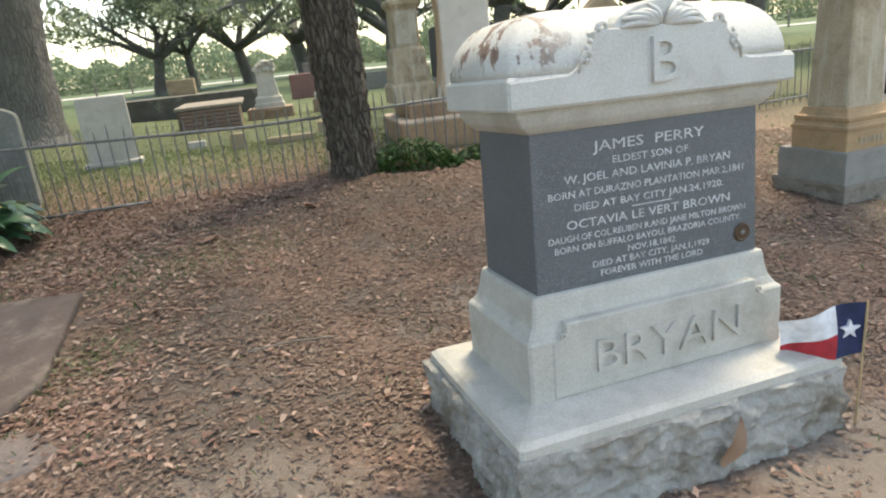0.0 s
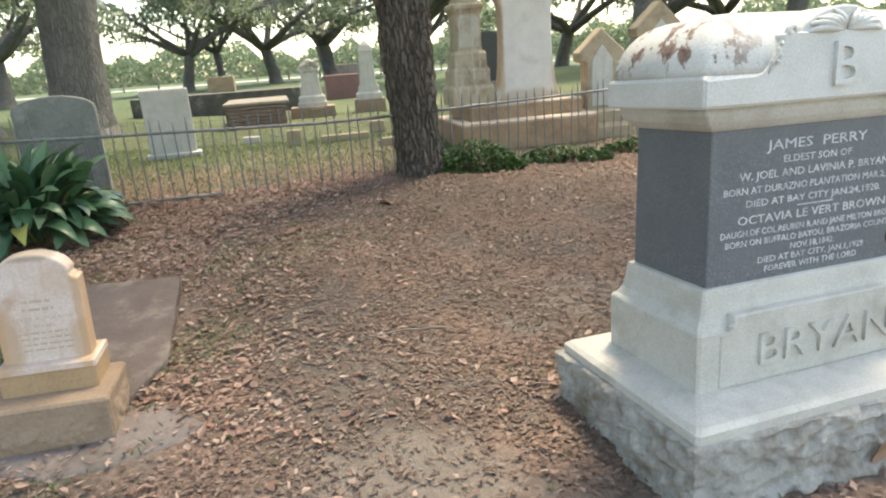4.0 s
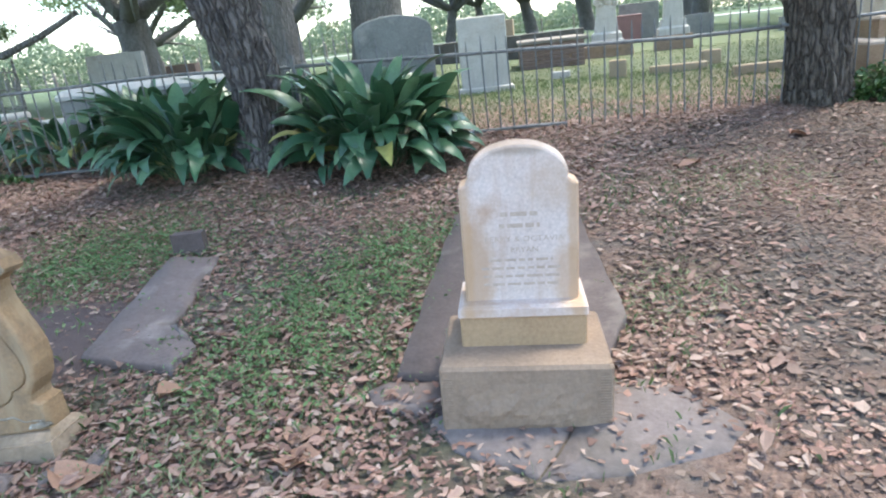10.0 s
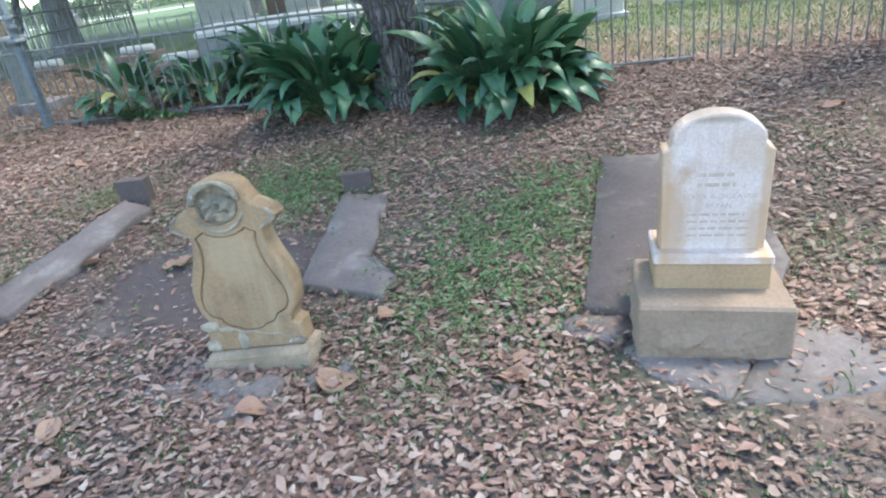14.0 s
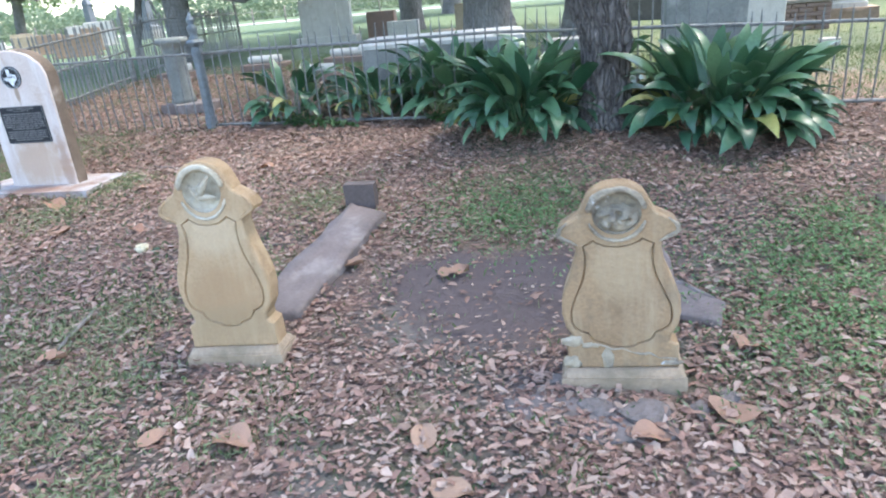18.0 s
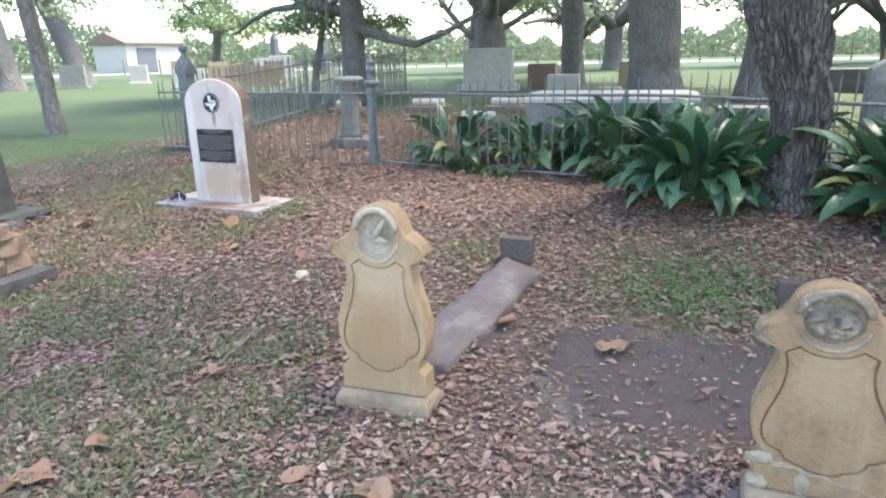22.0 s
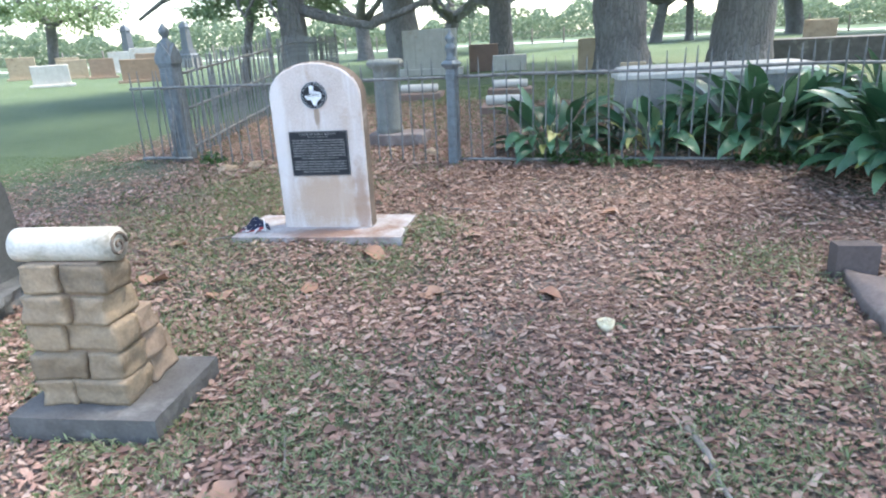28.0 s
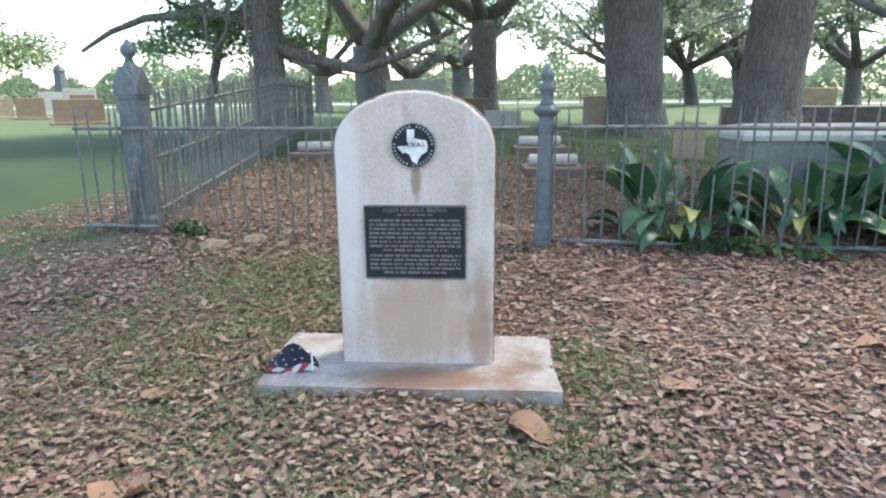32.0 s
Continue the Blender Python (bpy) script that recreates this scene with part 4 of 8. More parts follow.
def violin_headstone(x, y, z, yaw, rx, ry, worn_head, label, tan, head, base_m):
    t = thing("violin_headstone", x, y, z, yaw, label, "gravestone", "pair of shaped headstones", rx, ry)
    hw, yf, yb = 0.190, -0.052, 0.052
    right = half_outline(hw)
    arc = [(0.108 * math.cos(a), 0.70 + 0.095 * math.sin(a)) for a in [math.pi * k / 14 for k in range(1, 14)]]
    o = right + arc + [(-px, pz) for px, pz in reversed(right)]
    # outline of the shield: cusped below, hollowed above round the niche
    pan = [(0.0, 0.090), (0.030, 0.093), (0.046, 0.099), (0.053, 0.108), (0.072, 0.113), (0.096, 0.124), (0.110, 0.142), (0.115, 0.158), (0.138, 0.166), (0.160, 0.184), (0.172, 0.215), (0.173, 0.255), (0.163, 0.30),
           (0.143, 0.355), (0.124, 0.41), (0.115, 0.46), (0.114, 0.505), (0.121, 0.545), (0.098, 0.560), (0.080, 0.572), (0.066, 0.560), (0.040, 0.546), (0.0, 0.540)]
    shield = pan + [(-px, pz) for px, pz in reversed(pan[1:-1])]
    niche = [(0.080 * math.sin(a), 0.675 - 0.086 * math.cos(a)) for a in [2 * math.pi * k / 28 for k in range(28)]]
    bm = bmesh.new()
    back = [[(px, yy, pz) for px, pz in inset(o, d)] for d, yy in ((0.010, yf), (0.003, yf + 0.004), (0.0, yf + 0.011), (0.0, yb - 0.011), (0.003, yb - 0.004), (0.010, yb))]
    vs = loft(bm, back, False)
    bm.faces.new(vs[-1])
    loops = [vs[0]]
    for lp in (shield, niche):
        loops.append([bm.verts.new((px, yf, pz)) for px, pz in lp])
    edges = []
    for lp in loops:
        for i in range(len(lp)):
            e = bm.edges.get((lp[i], lp[(i + 1) % len(lp)])) or bm.edges.new((lp[i], lp[(i + 1) % len(lp)]))
            edges.append(e)
    bmesh.ops.triangle_fill(bm, use_beauty=True, use_dissolve=False, edges=edges, normal=(0, -1, 0))
    part("body", bm, tan, t)
    bm = bmesh.new()
    loft(bm, [[(px, yy, pz) for px, pz in inset(shield, d)] for d, yy in ((0.0, yf), (0.0025, yf + 0.010), (0.0045, yf + 0.011), (0.009, yf + 0.003))] + [[(px * k, yy, 0.33 + (pz - 0.33) * k) for px, pz in inset(shield, 0.009)] for k, yy in ((0.85, yf - 0.001), (0.6, yf - 0.003), (0.25, yf - 0.004))], False)
    bm.verts.ensure_lookup_table()
    k = len(shield)
    bm.faces.new([bm.verts[len(bm.verts) - k + i] for i in range(k)])
    part("panel", bm, tan, t, "shield-shaped panel inside a cut groove")
    bm = bmesh.new()
    rough = 1.0 if worn_head else 0.25
    rings = []
    for f, yy in ((1.0, yf), (0.985, yf + 0.016), (0.90, yf + 0.022), (0.6, yf + 0.024), (0.3, yf + 0.024)):
        rings.append([(px * f, yy - 0.006 * rough * noise.noise(Vector((px * f * 60, pz * 60, 7))), 0.675 + (pz - 0.675) * f) for px, pz in niche])
    loft(bm, rings, False)
    bm.verts.ensure_lookup_table()
    bm.faces.new([bm.verts[len(bm.verts) - 28 + i] for i in range(28)])
    part("niche", bm, head, t, "round sunk niche", True)
    bm = bmesh.new()
    tube(bm, [(0.090 * math.cos(a), yf - 0.003, 0.675 + 0.096 * math.sin(a)) for a in [math.pi * (0.04 + 0.92 * k / 20) for k in range(21)]], [0.006] + [0.013] * 19 + [0.006], 10, rough=0.9 if worn_head else 0.2)
    part("hood", bm, head, t, "moulded hood over the niche", True)
    bm = bmesh.new()
    tube(bm, [(0.095 * math.cos(a), yf - 0.0005, 0.675 + 0.112 * math.sin(a)) for a in [math.pi * (1.10 + 0.80 * k / 18) for k in range(19)]], [0.003] + [0.0065] * 17 + [0.003], 8, rough=0.5 if worn_head else 0.1)
    part("lower_ring", bm, head, t, "", True)
    # rolled undersides of the two shoulders
    for sgn in (-1, 1):
        bm = bmesh.new()
        tube(bm, [(sgn * hw * q, yf + 0.002, zz) for q, zz in ((0.70, 0.552), (0.82, 0.566), (0.95, 0.580), (1.03, 0.594), (0.99, 0.622), (0.86, 0.646))], [0.003, 0.006, 0.009, 0.010, 0.008, 0.003], 8, rough=0.3)
        part("shoulder_roll", bm, head if worn_head else tan, t, "", True)
    bm = bmesh.new()
    if worn_head:
        rings = []
        for k in range(1, 9):
            r = 0.074 * k / 8
            row = []
            for q in range(26):
                g = 2 * math.pi * q / 26
                px, pz = r * math.cos(g), 0.652 + r * 0.80 * math.sin(g)
                row.append((px, yf + 0.018 - max(0.0, 0.050 * (0.55 + 1.3 * noise.noise(Vector((px * 48, pz * 48, 3)))) * (1 - (k / 8) ** 3)), pz))
            rings.append(row)
        loft(bm, rings, False)
        bm.verts.ensure_lookup_table()
        bm.faces.new([bm.verts[i] for i in range(26)])
        part("broken_carving", bm, head, t, "broken and lichened carving", True)
        # mended break across the foot: a pale seam and lumps of cement
        bm = bmesh.new()
        tube(bm, [(-0.185 + 0.37 * i / 12, yf - 0.001, 0.135 - 0.10 * i / 12 + 0.008 * math.sin(i * 2.3)) for i in range(13)], [0.0035 + 0.0015 * math.sin(i * 1.7) for i in range(13)], 6, rough=0.6)
        part("mended_crack", bm, head, t, "pale cement seam", True)
        for k, (px, pz, sx, sz) in enumerate(((-0.165, 0.128, 0.040, 0.022), (-0.11, 0.108, 0.032, 0.012), (-0.175, 0.03, 0.03, 0.03), (0.165, 0.022, 0.034, 0.014), (-0.05, 0.045, 0.02, 0.05))):
            bm = bmesh.new()
            bmesh.ops.create_icosphere(bm, subdivisions=3, radius=1.0)
            for v in bm.verts:
                v.co *= 1 + 0.5 * noise.noise(v.co * 1.8 + Vector((k * 3.3, 0, 0)))
            bmesh.ops.transform(bm, matrix=Matrix.Translation((px, yf + 0.001, pz)) @ Matrix.Diagonal((sx, 0.006, sz, 1)), verts=bm.verts)
            part("cement_patch", bm, head, t, "lump of pale cement", True)
    else:
        tube(bm, [(-0.040, yf - 0.004, 0.690), (-0.030, yf - 0.008, 0.684), (-0.018, yf - 0.008, 0.668), (0.006, yf - 0.012, 0.655), (0.030, yf - 0.008, 0.654), (0.055, yf + 0.002, 0.644)], [0.003, 0.008, 0.012, 0.018, 0.012, 0.006], 10)
        tube(bm, [(0.0, yf - 0.016, 0.662), (0.018, yf - 0.022, 0.690), (0.034, yf - 0.020, 0.715), (0.048, yf - 0.012, 0.738)], [0.014, 0.015, 0.010, 0.003], 8)
        tube(bm, [(-0.006, yf - 0.006, 0.668), (-0.004, yf - 0.008, 0.694), (0.006, yf - 0.004, 0.712)], [0.012, 0.010, 0.003], 8)
        part("dove_carving", bm, head, t, "carved dove in a niche", True)
    part("foot", worn(0.42, 0.18, 0.075, -0.10, 30, 0.008, x, 0.8), base_m, t, "tan worn footing")
    part("foot_moulding", stack([(0.415, 0.175, -0.03), (0.408, 0.166, -0.016), (0.392, 0.142, -0.004), (0.382, 0.122, 0.002)], 0.010), base_m, t, "worn moulding")
    return t


violin_headstone(-5.42, 1.16, 0.10, 25.5, -3.0, -1.5, False, "tan marble headstone of violin shape with a carved dove", M_TAN, M_TANHEAD, M_TANBASE)
violin_headstone(-3.925, 1.685, 0.09, 21.0, -5.0, -3.0, True, "leaning tan marble headstone of violin shape, head broken and lichened", M_OLIVE, M_CRUST, M_TANBASE).scale = (1.03, 1.05, 0.86)


# ---- the concrete marker with plaque and medallion ----
def plaque_marker():
    ox, oy = -9.278 + 0.194 * 0.92, 2.158 + 0.194 * 0.392
    t = thing("plaque_marker", ox, oy, 0.155, 23.1, "tall arched concrete grave marker with a bronze plaque", "gravestone")
    part("slab", worn(1.17, 0.56, 0.15, -0.11, 26, 0.012, 5, 0.9), M_MSLAB, t, "stained white concrete slab").location = (-0.02, 0.04, 0.0)
    w, zs = 0.313, 0.93
    o = [(-w, 0.02), (w, 0.02), (w, zs)] + [(w * math.cos(a), zs + 0.215 * math.sin(a)) for a in [math.pi * k / 20 for k in range(1, 20)]] + [(-w, zs)]
    fine = []
    for i, (ax, az) in enumerate(o):
        bx, bz = o[(i + 1) % len(o)]
        steps = max(1, int(math.hypot(bx - ax, bz - az) / 0.012))
        for k in range(steps):
            px, pz = ax + (bx - ax) * k / steps, az + (bz - az) * k / steps
            q = noise.noise(Vector((px * 21, pz * 21, 4.0))) + 0.7 * noise.noise(Vector((px * 70, pz * 70, 9.0)))
            f = 1 - 0.010 * max(0.0, q) - 0.002 * abs(q)
            fine.append((px * f, 0.5 + (pz - 0.5) * f if pz > 0.1 else pz))
    part("tablet", plate(fine, 0.0, 0.13, 0.010), M_PINK, t)
    o2 = [(-w - 0.004, 0.02), (w + 0.004, 0.02), (w + 0.004, zs)] + [((w + 0.004) * math.cos(a), zs + 0.219 * math.sin(a)) for a in [math.pi * k / 20 for k in range(1, 20)]] + [(-w - 0.004, zs)]
    part("rough_rim", plate(o2, 0.014, 0.134, 0.01), M_EDGE, t, "grimy brown rim")
    pl = part("plaque", block(0.405, 0.016, 0.30, 0.405, 0.004, 0.0, -0.004), M_BRONZE, t, "dark bronze plaque with raised text")
    for zz, hh in ((0.408, 0.004), (0.70, 0.004)):
        part("plaque_edge", block(0.40, 0.004, hh, zz, 0.001, 0, -0.012), M_BRONZELT, pl)
    for xx in (-0.2, 0.2):
        part("plaque_edge", block(0.004, 0.004, 0.29, 0.41, 0.001, xx, -0.012), M_BRONZELT, pl)
    lettering("plaque_heading", "MAJOR REUBEN R. BROWN", 0.024, 0.0, -0.013, 0.686, pl, M_BRONZELT, 0.0015, "", 0.25)
    bars("plaque_line", 1, 0.0, -0.012, 0.668, 0.02, 0.006, 0.20, pl, M_BRONZELT, 1, 0.0015, True)
    bars("plaque_line", 8, 0.0, -0.012, 0.646, 0.0172, 0.0105, 0.365, pl, M_BRONZELT, 2, 0.0015, True)
    bars("plaque_line", 5, 0.0, -0.012, 0.503, 0.0172, 0.0105, 0.365, pl, M_BRONZELT, 6, 0.0015, True)
    bm = lathe([(0.0, 0.0), (0.088, 0.0), (0.088, 0.008), (0.083, 0.012), (0.078, 0.010), (0.0, 0.010)], 40)
    bmesh.ops.transform(bm, matrix=pose(0, -0.0, 0.937, 90), verts=bm.verts)
    md = part("medallion", bm, M_BRONZE, t, "round dark medallion with the outline of a state")
    bm = bmesh.new()
    loft(bm, [[(r * math.cos(2 * math.pi * k / 40), r * math.sin(2 * math.pi * k / 40), zz) for k in range(40)] for r, zz in ((0.0835, 0.010), (0.084, 0.0135), (0.0868, 0.0135), (0.0872, 0.010))], False)
    bmesh.ops.transform(bm, matrix=pose(0, 0, 0.937, 90), verts=bm.verts)
    part("medallion_ring", bm, M_RIM, md, "pale raised rim")
    for k in range(34):
        if k % 9 == 0:
            continue
        q = 2 * math.pi * k / 34
        o = part("rim_letter", block(0.005, 0.002, 0.009, -0.0045, 0.0005), M_RIM, md)
        o.location = (0.0735 * math.sin(q), -0.0115, 0.937 + 0.0735 * math.cos(q))
        o.rotation_euler = (0, q, 0)
    shape = [(-0.024, 0.062), (0.004, 0.062), (0.004, 0.030), (0.030, 0.022), (0.050, 0.020), (0.056, -0.004), (0.052, -0.022), (0.030, -0.036), (0.018, -0.052), (0.014, -0.068), (-0.004, -0.060), (-0.016, -0.034), (-0.030, -0.024), (-0.042, -0.030), (-0.062, -0.002), (-0.024, 0.002)]
    bm = bmesh.new()
    loft(bm, [[(x, y, 0.937 + z) for x, z in shape] for y in (-0.014, -0.006)])
    part("state_outline", bm, M_WHITE, md, "white enamel state outline")
    lettering("medallion_word", "TEXAS", 0.028, 0.0, -0.015, 0.940, md, M_BRONZE, 0.001, "", 0.088)
    bm = bmesh.new()
    tube(bm, [(-0.0, -0.003, 0.845), (0.002, -0.003, 0.82), (0.0, -0.003, 0.79)], [0.008, 0.006, 0.002], 6)
    return t


plaque_marker()


def folded_flag():
    t = thing("folded_flag", -9.56, 1.98, 0.185, 30, "small star-spangled flag lying crumpled on the slab", "flag", rx=0)
    vs, fs = [], []
    n = 13
    m_by = []
    for j in range(n):
        for i in range(n):
            u, v = i / (n - 1), j / (n - 1)
            vs.append((0.20 * u - 0.1 + 0.02 * math.sin(5 * v), 0.16 * v - 0.08, 0.012 + 0.075 * math.exp(-((u - 0.62) ** 2 + (v - 0.7) ** 2) * 7) + 0.010 * math.sin(9 * u + 4 * v)))
    def sub(name, sel, m, label):
        f = [(j * n + i, j * n + i + 1, (j + 1) * n + i + 1, (j + 1) * n + i) for j in range(n - 1) for i in range(n - 1) if sel(i, j)]
        used = sorted({q for a in f for q in a})
        mp = {q: k for k, q in enumerate(used)}
        vv = [vs[q] for q in used]
        k = len(vv)
        ff = [tuple(mp[q] for q in a) for a in f]
        vv += [(x, y, z - 0.002) for x, y, z in vv]
        ff += [tuple(k + q for q in a[::-1]) for a in ff]
        part(name, (vv, [], ff), m, t, label, True)
    sub("star_field", lambda i, j: j >= 3, M_NAVY, "navy star field")
    for k in range(6):
        sub("stripe", lambda i, j, k=k: j < 3 and i // 2 == k, M_FADED if k % 2 == 0 else M_DULL, "red stripe" if k % 2 == 0 else "white stripe")
    rng = random.Random(5)
    for k in range(14):
        u, v = 0.12 + 0.19 * (k % 5) + rng.uniform(-0.03, 0.03), 0.34 + 0.2 * (k // 5) + rng.uniform(-0.03, 0.03)
        zz = 0.014 + 0.075 * math.exp(-((u - 0.62) ** 2 + (v - 0.7) ** 2) * 7) + 0.010 * math.sin(9 * u + 4 * v)
        o = part("star", lathe([(0.0, 0.0), (0.006, 0.0), (0.004, 0.0015), (0.0, 0.002)], 5), M_DULL, t)
        o.location = (0.20 * u - 0.1 + 0.02 * math.sin(5 * v), 0.16 * v - 0.08, zz)
    part("stick", stack([(0.006, 0.006, 0.0), (0.006, 0.006, 0.10)], 0.001, 0.1, -0.07), M_CLOTH, t)


folded_flag()


# ---- the fieldstone marker with a scroll ----
def scroll_marker():
    t = thing("scroll_marker", -8.50, 0.18, 0.02, 25.0, "stacked fieldstone marker with a carved scroll on top", "gravestone")
    part("footing", worn(0.60, 0.50, 0.16, -0.06, 26, 0.012, 9, 0.8), M_FOOTING, t, "dark weathered concrete footing").location = (0.03, 0.10, 0)
    rng = random.Random(12)
    z = 0.10
    # rows of stones: the front leans back, the depth shrinks towards the top
    for r in range(5):
        h = 0.115
        w = 0.36 - 0.012 * r
        y0 = -0.055 + 0.006 * r
        d = 0.34 - 0.055 * r
        split = (0.42, 0.58, 0.40, 0.56, 0.45)[r] + rng.uniform(-0.03, 0.03)
        rows = 2 if r < 3 else 1
        for q in range(rows):
            dd = d / rows
            cut = split if q == 0 else 1 - split
            for a, b in ((0, cut), (cut, 1)):
                ww = w * (b - a) - 0.008
                bm = worn(ww, dd - 0.006, h - 0.010, z + rng.uniform(-0.006, 0.004), 12, 0.03, rng.uniform(0, 90), 0.9)
                bmesh.ops.bevel(bm, geom=[e for e in bm.edges if e.calc_face_angle(0) > 0.9], offset=0.008, segments=2, affect="EDGES")
                o = part("stone", bm, M_COBBLE if q == 0 else M_BROWNBASE, t, "", True)
                o.location = (-w / 2 + w * (a + b) / 2 + rng.uniform(-0.004, 0.004), y0 + dd * (q + 0.5) + rng.uniform(-0.014, 0.008), 0)
                o.rotation_euler = (rng.uniform(-0.03, 0.03), rng.uniform(-0.04, 0.04), rng.uniform(-0.07, 0.07))
        part("mortar", block(w - 0.03, d - 0.04, h, z - 0.005, 0.004, 0, y0 + d / 2), M_BROWNBASE, t)
        z += h
    for k, (zz, s) in enumerate(((0.10, 0.13), (0.22, 0.09))):
        o = part("stone", worn(0.16, s, 0.12 - 0.02 * k, zz, 8, 0.012, 40 + k), M_BROWNBASE, t, "dark rough stone at the back")
        o.location = (0.02, 0.33 - 0.03 * k, 0)
    bm = bmesh.new()
    n = 20
    rings = []
    for i in range(9):
        x = -0.20 + 0.40 * i / 8
        rings.append([(x, 0.045 + (0.064 + 0.005 * noise.noise(Vector((x * 12, k, 0)))) * math.cos(2 * math.pi * k / n), z + 0.050 + 0.064 * math.sin(2 * math.pi * k / n)) for k in range(n)])
    loft(bm, rings)
    sc = part("scroll", bm, M_SCROLL, t, "rolled white marble scroll, lichened", True)
    for sgn in (1, -1):
        bm = bmesh.new()
        tube(bm, [(sgn * 0.203, 0.045 + (0.052 - 0.0025 * k) * math.cos(0.55 * k), z + 0.045 + (0.052 - 0.0025 * k) * math.sin(0.55 * k)) for k in range(19)], [0.006] * 19, 6)
        part("spiral", bm, M_EDGE, sc, "dark grimy spiral end", True)
    part("sheet", stack([(0.36, 0.02, z - 0.02), (0.36, 0.02, z + 0.03)], 0.004, 0, 0.09), M_SCROLL, sc)
    return t


scroll_marker()


# ---- railings ----
FD = Vector((0.9467, 0.3220, 0.0))
FN = Vector((-0.3220, 0.9467, 0.0))
F0 = Vector((-9.17, 4.09, 0.0))


def fence_point(s):
    p = F0 + FD * s
    return p.x, p.y


def picket_mesh(h, r, tip):
    bm = bmesh.new()
    tube(bm, [(0, 0, -0.03), (0, 0, h * 0.5), (0, 0, h), (0, 0, h + tip * 0.5), (0, 0, h + tip)], [r, r, r, r * 1.1, r * 0.35], 6)
    bmesh.ops.recalc_face_normals(bm, faces=bm.faces)
    me = bpy.data.meshes.new("picket")
    bm.to_mesh(me)
    bm.free()
    me.materials.append(M_IRON)
    return me


def front_railing():
    t = thing("iron_railing", F0.x, F0.y, 0, 0, "old grey wrought-iron railing with thin pickets", "fence")
    rng = random.Random(21)
    meshes = [picket_mesh(0.74, 0.0075, 0.19), picket_mesh(0.76, 0.007, 0.17), picket_mesh(0.72, 0.0075, 0.20)]
    s = -3.32
    while s < 21.0:
        x, y = fence_point(s)
        if not (7.95 < s < 8.05):
            o = new("picket", meshes[rng.randrange(3)])
            o.parent = t
            sc = 1.0 if s < 5 else 0.86
            o.matrix_local = pose(x - F0.x, y - F0.y, gz(x, y), rng.uniform(-2, 2), rng.uniform(-1.8, 1.8)) @ Matrix.Diagonal((1, 1, sc * rng.uniform(0.97, 1.03), 1))
        s += 0.112 + rng.uniform(-0.006, 0.006)

    def rail(s0, s1, z, r, name="rail", flat=True, wave=0.012):
        k = max(3, int((s1 - s0) / 0.35))
        pts = []
        for i in range(k + 1):
            q = s0 + (s1 - s0) * i / k
            x, y = fence_point(q)
            pts.append((x - F0.x, y - F0.y, z(q) + wave * noise.noise(Vector((q * 0.8, z(q), 0)))))
        bm = bmesh.new()
        tube(bm, pts, [r] * len(pts), 8)
        part(name, bm, M_IRON, t, "", True)
    def zr(s):
        return 1.07 if s < 3 else (1.07 - 0.17 * min(1, (s - 3) / 4.5))
    rail(-3.34, 0.0, zr, 0.014)
    rail(0.0, 4.2, zr, 0.014)
    rail(4.2, 8.25, zr, 0.016)
    rail(8.25, 12.6, lambda s: 0.90 + 0.02 * (s - 8), 0.015)
    rail(12.6, 21.0, lambda s: 0.95, 0.014)
    rail(0.05, 6.5, lambda s: gz(*fence_point(s)) + 0.03, 0.016, "bottom_rail")
    rail(-3.34, -2.75, lambda s: gz(*fence_point(s)) + 0.05, 0.016, "bottom_rail")
    rail(13.0, 21.0, lambda s: gz(*fence_point(s)) + 0.08, 0.014, "bottom_rail")
    # slender post with a turned finial
    z0 = gz(F0.x, F0.y)
    bm = bmesh.new()
    loft(bm, [ring(w, w, z, 0.014) for w, z in ((0.10, z0 - 0.05), (0.10, z0 + 0.12), (0.086, z0 + 0.14), (0.082, 1.04), (0.092, 1.05), (0.092, 1.10), (0.084, 1.11), (0.084, 1.14), (0.13, 1.165), (0.145, 1.185), (0.13, 1.20), (0.10, 1.215))])
    p = part("post", bm, M_IRONPOST, t, "slender blue-grey iron post")
    prof = [(0.05, 1.212), (0.045, 1.23), (0.036, 1.25), (0.042, 1.29), (0.052, 1.31), (0.05, 1.33), (0.034, 1.35), (0.028, 1.365), (0.044, 1.39), (0.046, 1.405), (0.032, 1.425), (0.018, 1.44), (0.012, 1.46), (0.002, 1.475)]
    part("finial", lathe(prof, 16), M_IRONPOST, p, "", True)
    for s in (4.2, 12.6, 17.0):
        x, y = fence_point(s)
        part("post", stack([(0.035, 0.035, gz(x, y) - 0.05), (0.035, 0.035, 1.12)], 0.004, x - F0.x, y - F0.y), M_IRON, t)
    # bent brace wire near the west end
    x, y = fence_point(-2.95)
    for k in range(2):
        bm = bmesh.new()
        tube(bm, [(x - F0.x + 0.05 * k, y - F0.y, gz(x, y)), (x - F0.x + 0.02 - 0.05 * k, y - F0.y + 0.02, gz(x, y) + 0.3), (x - F0.x + 0.03 + 0.06 * k, y - F0.y, gz(x, y) + 0.55)], [0.011] * 3, 6)
        part("brace", bm, M_IRON, t, "bent iron brace", True)


front_railing()


